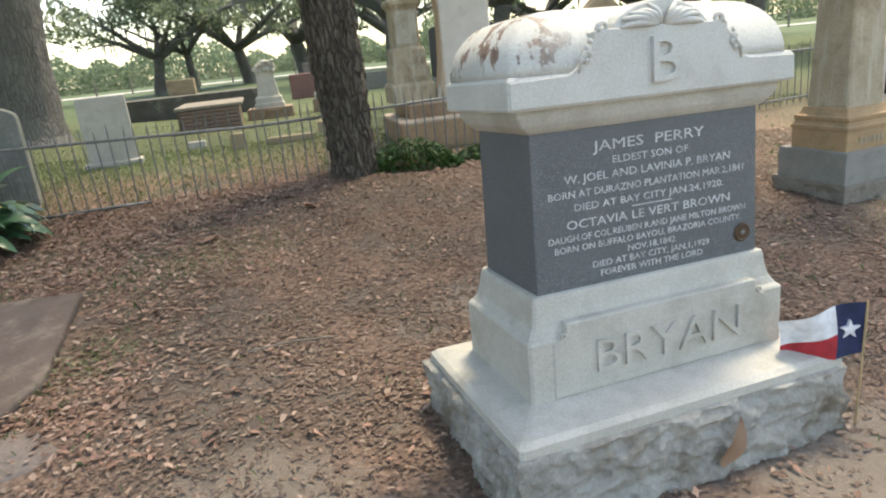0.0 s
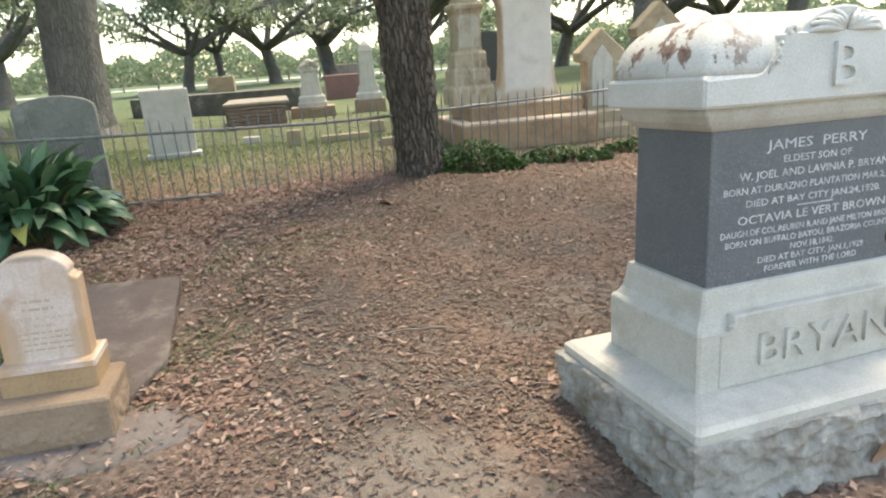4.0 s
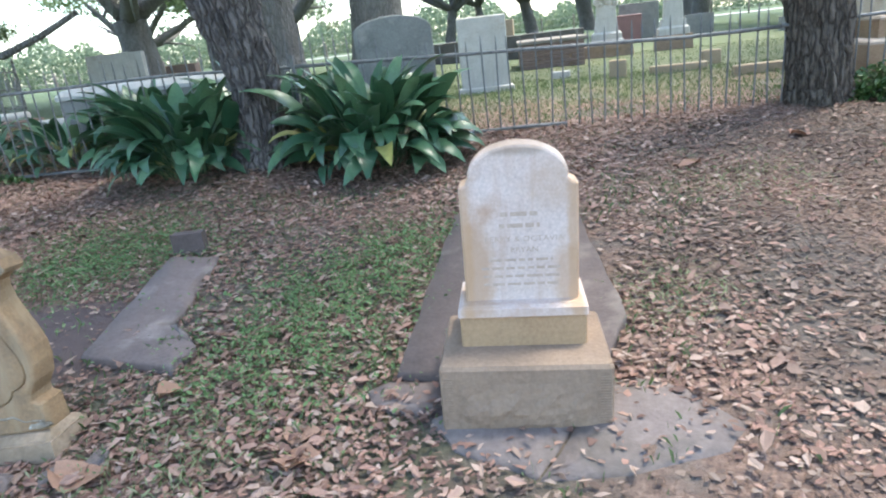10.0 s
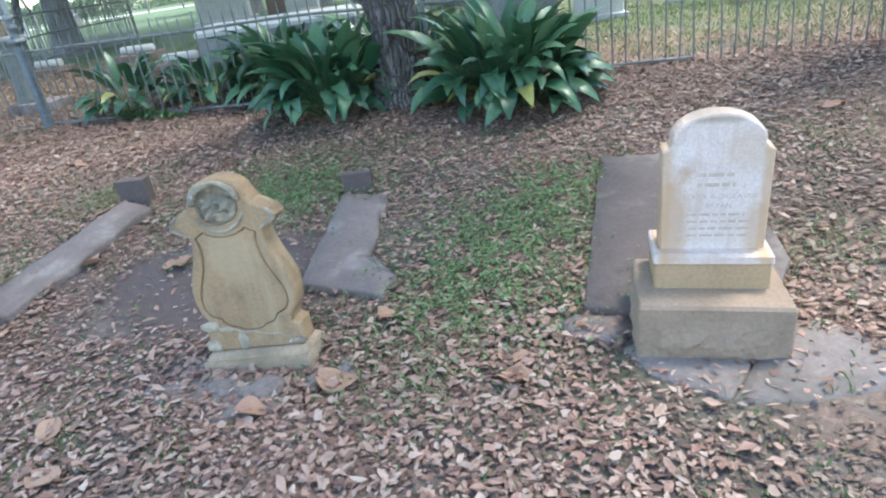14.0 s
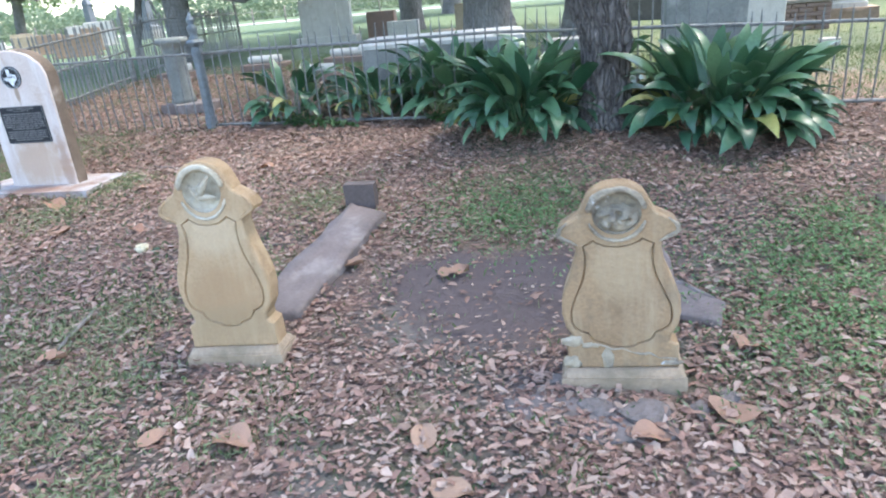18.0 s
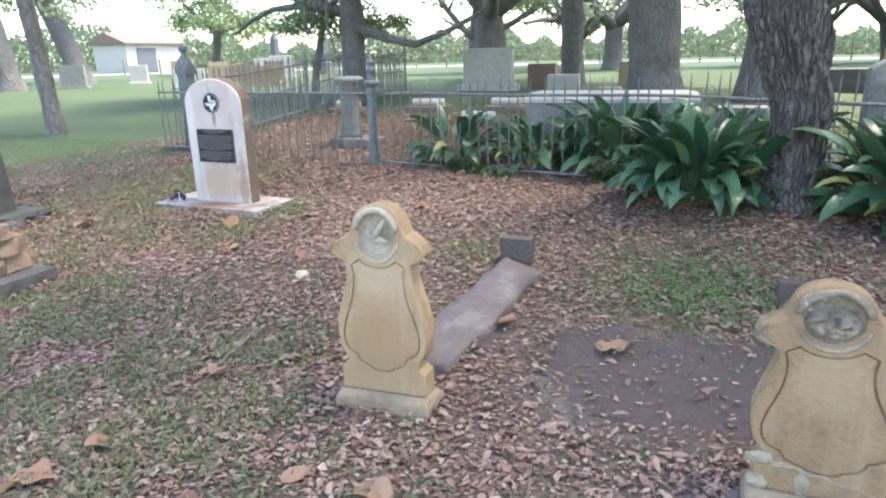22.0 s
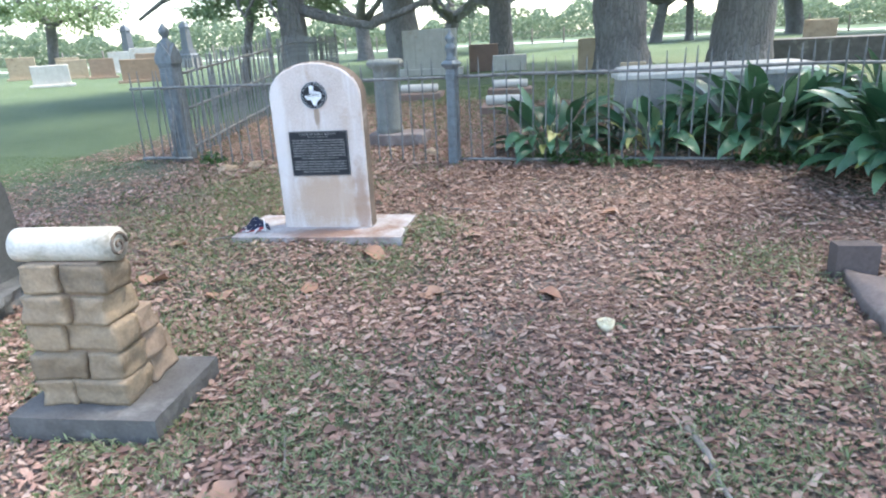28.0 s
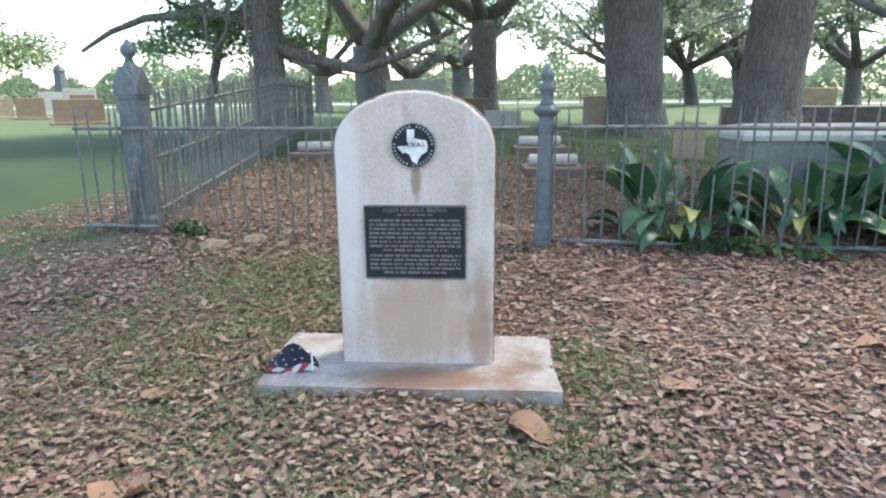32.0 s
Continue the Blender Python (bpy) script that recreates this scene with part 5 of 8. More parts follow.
def corner_post():
    x, y = -12.0, 3.28
    z = gz(x, y) - 0.02
    t = thing("corner_post", x, y, z, 20, "tall blue-grey cast-iron gate post with a gothic cap", "gate post")
    part("shaft", stack([(0.29, 0.29, -0.05), (0.29, 0.29, 0.10), (0.255, 0.255, 0.13), (0.25, 0.25, 0.93), (0.27, 0.27, 0.945), (0.27, 0.27, 0.965), (0.25, 0.25, 0.975)], 0.02), M_IRONPOST, t)
    for k in range(4):
        o = [(-0.11, 0.16), (0.11, 0.16), (0.11, 0.88), (-0.11, 0.88)]
        p = part("panel", plate(o, -0.132, -0.12, 0.006), M_IRONPOST, t)
        p.rotation_euler = (0, 0, k * math.pi / 2)
        g = [(-0.145, 0.965), (0.145, 0.965), (0.15, 1.03), (0.0, 1.16), (-0.15, 1.03)]
        p = part("gable", plate(g, -0.15, -0.10, 0.006), M_IRONPOST, t)
        p.rotation_euler = (0, 0, k * math.pi / 2)
    part("cap", stack([(0.27, 0.27, 0.97), (0.27, 0.27, 1.04), (0.20, 0.20, 1.10), (0.12, 0.12, 1.17), (0.07, 0.07, 1.21)], 0.02), M_IRONPOST, t)
    part("finial", lathe([(0.05, 1.20), (0.04, 1.215), (0.075, 1.235), (0.09, 1.265), (0.075, 1.295), (0.04, 1.31), (0.03, 1.325), (0.001, 1.345)], 18), M_IRONPOST, t, "", True)
    t.scale = (0.62, 0.62, 1.03)


corner_post()


def side_railing(a, b, name, label, h=0.82, step=0.105, panel=False):
    t = thing(name, a[0], a[1], 0, 0, label, "fence", "side railings")
    L = math.hypot(b[0] - a[0], b[1] - a[1])
    me = picket_mesh(h, 0.011, 0.12)
    n = int(L / step)
    rng = random.Random(int(L * 100))
    for i in range(n + 1):
        f = i / n
        x, y = a[0] + (b[0] - a[0]) * f, a[1] + (b[1] - a[1]) * f
        o = new("picket", me)
        o.parent = t
        o.matrix_local = pose(x - a[0], y - a[1], gz(x, y), rng.uniform(-1.5, 1.5), rng.uniform(-1.5, 1.5))
    for z in ((0.10, 0.50, 0.86) if not panel else (0.12, 0.8)):
        bm = bmesh.new()
        pts = []
        for i in range(9):
            f = i / 8
            x, y = a[0] + (b[0] - a[0]) * f, a[1] + (b[1] - a[1]) * f
            pts.append((x - a[0], y - a[1], ground_z(x, y) + z))
        tube(bm, pts, [0.016] * 9, 6)
        part("rail", bm, M_IRON, t, "", True)
    for q in (b,):
        part("post", stack([(0.05, 0.05, ground_z(*q) - 0.05), (0.05, 0.05, ground_z(*q) + 1.08), (0.02, 0.02, ground_z(*q) + 1.16)], 0.006, q[0] - a[0], q[1] - a[1]), M_IRON, t)


side_railing((-12.06, 3.46), (-13.40, 6.0), "side_railing", "grey iron railing running back from the gate post", 0.90, 0.098)
side_railing((-13.45, 6.15), (-16.4, 10.9), "side_railing", "dark iron railing of an older plot under the trees", 0.86, 0.10)


# ---- near trees ----
def trunk_mesh(pts, radii, sides, ridge, freq, seed):
    """A trunk with furrowed bark cut into it."""
    bm = bmesh.new()
    n = len(pts)
    fine, rr = [], []
    k = max(6, (88 if sides > 50 else 48) // (n - 1))
    for i in range(n - 1):
        for j in range(k):
            f = j / k
            fine.append(Vector(pts[i]).lerp(Vector(pts[i + 1]), f))
            rr.append(radii[i] + (radii[i + 1] - radii[i]) * f)
    rings = []
    for p, r in zip(fine, rr):
        row = []
        for s in range(sides):
            a = 2 * math.pi * s / sides
            d = Vector((math.cos(a), math.sin(a), 0))
            v = Vector((math.cos(a) * freq, math.sin(a) * freq, p.z * freq * 0.42 + seed))
            q = abs(noise.noise(v)) * 1.6 + 0.5 * abs(noise.noise(v * 2.3))
            big = 0.10 * noise.noise(Vector((math.cos(a) * 1.2, math.sin(a) * 1.2, p.z * 0.8 + seed)))
            row.append(p + d * (r * (1 + big) + ridge * (q - 0.5)))
        rings.append(row)
    loft(bm, rings)
    return bm


def crown_mesh(seed, radius, height, n, leaf, z0, droop=0.0):
    """Many small leaves in uneven clumps, spread over a broad crown."""
    rs = np.random.RandomState(seed)
    m = max(24, n // 170)
    a, q = rs.uniform(0, 2 * np.pi, m), np.sqrt(rs.uniform(0.02, 1, m))
    rad = radius * (0.75 + 0.25 * np.sin(a * 3 + seed))
    cx, cy = rad * q * np.cos(a), rad * q * np.sin(a)
    cz = z0 + height * (1 - q ** 2) * rs.uniform(0.0, 1.0, m) + rs.normal(0, 0.25, m) * height * 0.3 - 0.12 * height * q - droop * height * q ** 3 * rs.uniform(0, 1, m)
    w = rs.uniform(0.35, 1.0, m) * radius * 0.16
    pick = rs.choice(m, n, p=w ** 2 / (w ** 2).sum())
    c = np.stack([cx[pick], cy[pick], cz[pick]], 1) + rs.normal(0, 1, (n, 3)) * w[pick][:, None] * np.array([1, 1, 0.55])
    u = rs.normal(0, 1, (n, 3))
    u /= np.linalg.norm(u, axis=1)[:, None]
    v = np.cross(u, rs.normal(0, 1, (n, 3)))
    v /= np.linalg.norm(v, axis=1)[:, None]
    L = leaf * rs.uniform(0.6, 1.3, n)[:, None]
    vs = np.stack([c - u * L, c + v * L * 0.45, c + u * L, c - v * L * 0.45], 1).reshape(-1, 3)
    fs = np.arange(n * 4).reshape(-1, 4)
    return vs.tolist(), [], fs.tolist()


def limb(bm, start, heading, length, r, rng, droop=0.0, bend=0.35, steps=7, out=None):
    p, d = Vector(start), Vector(heading).normalized()
    pts, radii = [p.copy()], [r]
    for i in range(steps):
        d = (d + Vector((rng.uniform(-bend, bend), rng.uniform(-bend, bend), rng.uniform(-bend, bend) - droop)) * 0.5).normalized()
        p = p + d * (length / steps)
        pts.append(p.copy())
        radii.append(r * (1 - 0.8 * (i + 1) / steps))
        if out is not None and i > 1:
            out.append((p.copy(), d.copy(), radii[-1]))
    tube(bm, pts, radii, 8, True, 0.2, r * 10)


CROWN_A = bpy.data.meshes.new("crown")
CROWN_A.from_pydata(*crown_mesh(4, 6.0, 3.6, 8000, 0.12, 0.0))
CROWN_A.materials.append(M_LEAF)
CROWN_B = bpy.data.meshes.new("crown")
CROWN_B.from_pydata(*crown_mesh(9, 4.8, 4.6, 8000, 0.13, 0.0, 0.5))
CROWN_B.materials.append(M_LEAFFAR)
CROWN_C = bpy.data.meshes.new("crown")
CROWN_C.from_pydata(*crown_mesh(17, 4.0, 4.0, 8000, 0.12, 0.0, 0.1))
CROWN_C.materials.append(M_LEAFPALE)


def oak(x, y, r, first, crown, crown_z, scale, yaw, label, bark_m, lean=(0, 0), fork=None, limbs=5, ridge=0.03, sides=40, seed=1, moss=0, name="oak_tree", crown_at=(0, 0), girth=(1.30, 1.12, 1.0, 0.94, 0.9), spine=None):
    """A tree: trunk, limbs and a crown of leaves. first: height at which it divides."""
    z = gz(x, y)
    t = thing(name, x, y, z, 0, label, "tree")
    rng = random.Random(seed)
    lx, ly = lean
    pts = [(0, 0, -0.1), (0, 0, 0.12), (lx * 0.1, ly * 0.1, 0.5), (lx * 0.5, ly * 0.5, first * 0.55), (lx, ly, first)] if spine is None else spine
    lx, ly, first = pts[-1]
    part("trunk", trunk_mesh(pts, [r * q for q in girth], sides, ridge, 8.5 if sides > 50 else 4.0, seed), bark_m, t, "", True)
    tips = []
    for k in range(limbs):
        bm = bmesh.new()
        a = yaw + 2 * math.pi * k / limbs + rng.uniform(-0.4, 0.4)
        h = (math.cos(a), math.sin(a), rng.uniform(0.45, 1.1))
        limb(bm, (lx, ly, first - 0.1), h, (crown_z + 1.5 * scale - first) * 1.5, r * rng.uniform(0.45, 0.7), rng, 0.02, 0.35, 8, tips)
        part("limb", bm, bark_m, t, "", True)
    for p, d, q in tips[::3]:
        bm = bmesh.new()
        limb(bm, p, (d.x + rng.uniform(-1, 1), d.y + rng.uniform(-1, 1), d.z * 0.5 + rng.uniform(-0.3, 0.5)), 2.0 * scale, q * 0.6, rng, 0.03, 0.5, 5)
        part("branch", bm, bark_m, t, "", True)
    c = new("crown", crown)
    c.parent = t
    c.matrix_local = pose(lx + crown_at[0], ly + crown_at[1], crown_z, 0, 0, math.degrees(yaw)) @ Matrix.Diagonal((scale, scale, scale, 1))
    if moss:
        vs, fs = [], []
        for k in range(moss):
            p, d, q = tips[rng.randrange(len(tips))]
            b = p + Vector((rng.uniform(-0.5, 0.5), rng.uniform(-0.5, 0.5), 0))
            L, w = rng.uniform(0.4, 1.2), rng.uniform(0.012, 0.03)
            i = len(vs)
            dx = rng.uniform(-0.1, 0.1)
            vs += [(b.x - w, b.y, b.z), (b.x + w, b.y + w, b.z), (b.x + w + dx, b.y, b.z - L * 0.6), (b.x + dx, b.y, b.z - L), (b.x - w + dx, b.y - w, b.z - L * 0.5)]
            fs.append((i, i + 1, i + 2, i + 3, i + 4))
        part("hanging_moss", (vs, [], fs), M_MOSS, t, "grey hanging moss")["kind"] = "stuff"
    return t


# crown_at moves this unseen crown off its trunk to shade the bare earth
oak(-1.05, 6.84, 0.25, 4.2, CROWN_A, 5.4, 1.15, 0.3, "tree with deeply furrowed brown bark beside the railing", M_BARK1, (-0.20, 0.0), sides=150, ridge=0.055, seed=3, girth=(1.02, 0.93, 0.92, 1.06, 1.15), crown_at=(0.9, -1.4))
oak(-5.06, 4.66, 0.165, 3.6, CROWN_A, 5.0, 0.95, 2.1, "grey-barked tree with a flared foot among dark green plants", M_BARK2, sides=140, ridge=0.05, seed=8,
    girth=(2.1, 1.3, 0.98, 1.06, 1.48, 1.5, 1.35), spine=[(-0.02, 0.04, -0.1), (0, 0.04, 0.12), (0.03, 0.04, 0.35), (0.0, 0.04, 0.7), (-0.15, 0.04, 1.25), (-0.42, 0, 2.4), (-0.55, 0, 3.6)])
oak(-10.1, 12.1, 0.50, 4.6, CROWN_A, 6.2, 1.0, 4.0, "massive grey oak trunk among gravestones", M_BARKFAR, (-0.35, 0.0), sides=48, ridge=0.04, seed=11)
oak(-8.05, 12.5, 0.52, 5.0, CROWN_A, 6.8, 1.0, 5.1, "massive grey oak trunk leaning among gravestones", M_BARKFAR, (0.35, 0.2), sides=48, ridge=0.04, seed=12)
oak(-14.5, 15.6, 0.32, 2.6, CROWN_A, 5.6, 1.05, 1.0, "grey oak that forks above head height", M_BARKFAR, (-0.1, 0.0), sides=36, limbs=3, seed=13)
oak(-18.6, 16.8, 0.55, 2.2, CROWN_A, 4.6, 1.0, 2.4, "old oak with a cut limb and a low fork", M_BARKFAR, (-0.2, 0.0), sides=36, limbs=4, seed=14, moss=60)

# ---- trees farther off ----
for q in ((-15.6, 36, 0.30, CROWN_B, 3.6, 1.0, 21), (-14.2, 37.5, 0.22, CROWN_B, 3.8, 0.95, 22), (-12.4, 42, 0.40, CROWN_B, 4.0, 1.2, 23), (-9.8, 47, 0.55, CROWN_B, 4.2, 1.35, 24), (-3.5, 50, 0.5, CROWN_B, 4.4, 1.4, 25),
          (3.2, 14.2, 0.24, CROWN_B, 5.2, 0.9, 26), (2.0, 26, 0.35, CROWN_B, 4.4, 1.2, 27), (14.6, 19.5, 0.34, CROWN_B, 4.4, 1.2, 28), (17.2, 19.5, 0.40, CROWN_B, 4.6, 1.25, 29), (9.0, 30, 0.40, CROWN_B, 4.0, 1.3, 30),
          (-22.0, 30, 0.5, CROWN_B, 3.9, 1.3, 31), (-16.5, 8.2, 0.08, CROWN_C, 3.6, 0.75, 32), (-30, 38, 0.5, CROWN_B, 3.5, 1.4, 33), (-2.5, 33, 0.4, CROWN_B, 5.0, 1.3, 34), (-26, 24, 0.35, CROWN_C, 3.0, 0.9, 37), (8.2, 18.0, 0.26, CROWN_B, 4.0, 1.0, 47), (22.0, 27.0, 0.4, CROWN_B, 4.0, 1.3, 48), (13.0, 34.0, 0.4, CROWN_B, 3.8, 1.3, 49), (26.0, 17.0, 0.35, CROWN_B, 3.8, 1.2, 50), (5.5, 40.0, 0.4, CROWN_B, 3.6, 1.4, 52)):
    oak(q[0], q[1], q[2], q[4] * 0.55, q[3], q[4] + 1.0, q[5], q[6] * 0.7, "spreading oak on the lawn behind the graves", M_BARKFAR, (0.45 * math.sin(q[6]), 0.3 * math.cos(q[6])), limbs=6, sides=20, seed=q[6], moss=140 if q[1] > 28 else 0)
# first tree's crown is unseen and set off its trunk to shade the lawn
for q in ((-15.4, 2.5, 0.125, CROWN_A, 5.4, 1.15, 35, (-1.0, 0.0), (4.0, 2.2)), (-30.5, 5.0, 0.38, CROWN_B, 4.8, 1.1, 36, (-1.0, -0.3)), (-38, 9.4, 0.5, CROWN_B, 4.9, 1.2, 38, (-1.8, -0.6)), (-46, 20, 0.3, CROWN_C, 3.4, 1.0, 39, (0.6, 0))):
    oak(q[0], q[1], q[2], q[4] * 0.8, q[3], q[4], q[5], q[6] * 0.7, "leaning tree on the mown lawn", M_BARKFAR, q[7], limbs=4, sides=24, seed=q[6], name="lawn_tree", crown_at=q[8] if len(q) > 8 else (0, 0))


def low_limb():
    """The crooked oak whose long limb and vines hang over the plot's corner."""
    x, y = -15.35, 8.47
    t = thing("crooked_oak", x, y, gz(x, y), 0, "crooked grey oak with a long bare limb and hanging vines", "tree")
    bm = trunk_mesh([(0, 0, -0.1), (0.02, 0, 0.4), (0.05, 0, 1.1), (0.0, 0.05, 1.9), (-0.1, 0.1, 2.8)], [0.34, 0.27, 0.24, 0.24, 0.2], 30, 0.03, 3.0, 5)
    part("trunk", bm, M_BARKFAR, t, "", True)

    def l(pts, r0, r1, name="limb"):
        bm = bmesh.new()
        n = len(pts)
        tube(bm, pts, [r0 + (r1 - r0) * i / (n - 1) for i in range(n)], 8, True, 0.2, r0 * 9)
        part(name, bm, M_BARKFAR, t, "", True)
    l([(0, 0, 1.75), (-0.5, -0.25, 1.95), (-1.1, -0.6, 1.98), (-1.8, -0.8, 1.95), (-2.4, -1.0, 1.75), (-2.9, -1.2, 1.45)], 0.11, 0.03)
    l([(0.1, 0, 1.5), (0.8, 0.3, 1.25), (1.5, 0.5, 1.1), (2.2, 0.8, 1.35), (2.8, 1.2, 1.7)], 0.11, 0.05)
    l([(-0.1, 0.1, 2.7), (0.6, 0.4, 3.4), (1.4, 0.8, 3.8), (2.4, 1.0, 4.0)], 0.15, 0.05)
    l([(-0.1, 0.1, 2.7), (-0.7, 0.2, 3.4), (-1.2, 0.5, 4.2)], 0.14, 0.05)
    l([(-0.2, -0.6, 2.6), (-0.35, -0.9, 2.0), (-0.25, -1.0, 1.5), (0.0, -1.1, 1.35), (0.25, -1.1, 1.6), (0.3, -1.0, 2.2)], 0.03, 0.025, "vine")
    l([(0.5, -0.7, 2.8), (0.45, -0.9, 2.0), (0.55, -1.0, 1.5), (0.85, -1.1, 1.15), (0.95, -1.1, 0.95)], 0.035, 0.02, "vine")
    c = new("crown", CROWN_C)
    c.parent = t
    c.matrix_local = pose(-1.6, 0.8, 1.7) @ Matrix.Diagonal((0.45, 0.45, 0.35, 1))
    c2 = new("crown", CROWN_B)
    c2.parent = t
    c2.matrix_local = pose(0.5, 1.0, 4.2) @ Matrix.Diagonal((0.9, 0.9, 0.7, 1))


low_limb()


# ---- far edge: hedge of trees, road, boundary posts, shed ----
def tree_belt():
    rs = np.random.RandomState(77)
    vs, fs = [], []
    n = 110000
    ang = rs.uniform(-2.05, 1.25, n)
    dist = 95 + 25 * np.abs(rs.normal(0, 1, n))
    top = 2.2 + 4.5 * (0.5 + 0.5 * np.sin(ang * 23) * np.sin(ang * 9 + 1)) ** 2 + 1.5 * np.sin(ang * 61) ** 2
    z = rs.uniform(0, 1, n) ** 0.8 * top + 0.3
    c = np.stack([dist * np.sin(ang) - 4, dist * np.cos(ang), z], 1)
    u = rs.normal(0, 1, (n, 3))
    u /= np.linalg.norm(u, axis=1)[:, None]
    v = np.cross(u, rs.normal(0, 1, (n, 3)))
    v /= np.linalg.norm(v, axis=1)[:, None]
    L = rs.uniform(0.18, 0.42, n)[:, None]
    q = np.stack([c - u * L, c + v * L * 0.6, c + u * L, c - v * L * 0.6], 1).reshape(-1, 3)
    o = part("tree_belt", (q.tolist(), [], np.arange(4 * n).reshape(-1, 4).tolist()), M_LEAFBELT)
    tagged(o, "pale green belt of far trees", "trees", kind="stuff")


tree_belt()

M_ROAD = stone("pale_gravel_road", (0.46, 0.44, 0.40), (0.36, 0.34, 0.31), None, rough=0.95, bump=0.3, grain=20)
rv, rf = [], []
for k in range(81):
    a = -2.0 + 3.2 * k / 80
    for d in (57.0, 62.5):
        rv.append((d * math.sin(a) - 4, d * math.cos(a), max(ground_z(d * math.sin(a) - 4, d * math.cos(a)), 0.0) + 0.035))
for k in range(80):
    rf.append((2 * k, 2 * k + 1, 2 * k + 3, 2 * k + 2))
tagged(part("road", (rv, [], rf), M_ROAD), "pale gravel road past the graveyard", "road", kind="structure")

pf = thing("boundary_fence", 0, 52, 0, 0, "thin wire boundary fence on wooden posts", "fence")
pm = bpy.data.meshes.new("post")
bm = stack([(0.12, 0.12, -0.1), (0.11, 0.11, 1.15), (0.06, 0.06, 1.18)], 0.02)
bm.to_mesh(pm)
bm.free()
pm.materials.append(M_STICK)
for k in range(60):
    a = -1.75 + 2.7 * k / 59
    o = new("post", pm)
    o.parent = pf
    x, y = 54 * math.sin(a) - 4, 54 * math.cos(a)
    o.location = (x, y - 52, ground_z(x, y))
for z in (0.5, 0.95):
    bm = bmesh.new()
    tube(bm, [(54 * math.sin(-1.75 + 2.7 * k / 59) - 4, 54 * math.cos(-1.75 + 2.7 * k / 59) - 52, ground_z(54 * math.sin(-1.75 + 2.7 * k / 59) - 4, 54) + z) for k in range(60)], [0.012] * 60, 4)
    part("wire", bm, M_IRON, pf)


def shed():
    t = thing("shed", -72, 24.5, ground_z(-72, 24.5), 20, "pale grey shed with a red-brown roof beyond the road", "building")
    part("wall", stack([(4.5, 6.5, 0), (4.5, 6.5, 2.7)], 0.02), M_WHITESTONE, t)
    bm = bmesh.new()
    loft(bm, [[(-2.6, y, 2.6), (2.6, y, 2.6), (2.6, y, 2.75), (0, y, 3.7), (-2.6, y, 2.75)] for y in (-3.6, 3.6)])
    part("roof", bm, M_BRICK, t, "rusty roof")
    # a dark block stands in for the shade inside the opening
    part("door", block(0.1, 2.2, 2.3, 0.0, 0.02, 2.28, -1.0), M_SLATE, t, "dark door opening")


shed()


# ---- gravestones behind the railing ----
def simple_stone(name, x, y, yaw, w, d, h, m, label, base=None, arch=0.0, base_m=None, rx=0):
    t = thing(name, x, y, ground_z(x, y), yaw, label, "gravestone", rx=rx)
    z = 0.0
    if base:
        part("base", block(base[0], base[1], base[2] + 0.05, -0.05, 0.01), base_m or m, t)
        z = base[2]
    if arch > 0:
        o = [(-w / 2, z - 0.02), (w / 2, z - 0.02), (w / 2, z + h - arch)] + [(w / 2 * math.cos(a), z + h - arch + arch * math.sin(a)) for a in [math.pi * k / 12 for k in range(1, 12)]] + [(-w / 2, z + h - arch)]
        part("tablet", plate(o, -d / 2, d / 2, 0.012), m, t)
    else:
        part("tablet", block(w, d, h + 0.02, z - 0.02, 0.012), m, t)
    return t


simple_stone("white_headstone", -4.5, 8.5, 22, 0.60, 0.10, 0.84, M_WHITESTONE, "plain pale grey upright headstone on a thin base", (0.70, 0.26, 0.06))
simple_stone("round_headstone", -4.68, 6.40, 26, 0.74, 0.22, 1.03, M_LICHEN, "broad grey lichened headstone with a curved top", None, 0.14)
simple_stone("grey_block", -6.3, 6.9, 20, 0.5, 0.3, 0.45, M_GREYSTONE, "grey stone block behind the railing")
simple_stone("red_headstone", -4.3, 20.5, 14, 1.05, 0.25, 0.75, M_REDSTONE, "polished red granite headstone")
simple_stone("blue_headstone", -2.3, 22.0, 14, 0.8, 0.25, 0.55, M_GREYSTONE, "low grey granite headstone")
simple_stone("black_headstone", 0.1, 18.5, 8, 0.95, 0.15, 1.35, M_BLACKSTONE, "black polished granite headstone with an arched top", (1.1, 0.3, 0.3), 0.15, M_GREYSTONE)
simple_stone("black_headstone", 1.4, 19.2, 8, 0.95, 0.15, 1.30, M_BLACKSTONE, "black polished granite headstone with an arched top", (1.1, 0.3, 0.3), 0.15, M_GREYSTONE)
simple_stone("kerb_stone", -2.25, 9.05, 14, 0.66, 0.10, 0.10, M_TANSTONE, "short tan kerb stone in the grass")
simple_stone("kerb_stone", -1.35, 8.6, 20, 0.66, 0.10, 0.10, M_TANSTONE, "short tan kerb stone in the grass")
simple_stone("footstone", -3.77, 9.54, 14, 0.25, 0.12, 0.10, M_WHITESTONE, "small white footstone in the grass")
simple_stone("footstone", -2.93, 8.85, 14, 0.20, 0.09, 0.22, M_TANSTONE, "small tan footstone in the grass")
simple_stone("footstone", -1.9, 9.9, 14, 0.24, 0.12, 0.18, M_TANSTONE, "small tan footstone in the grass")


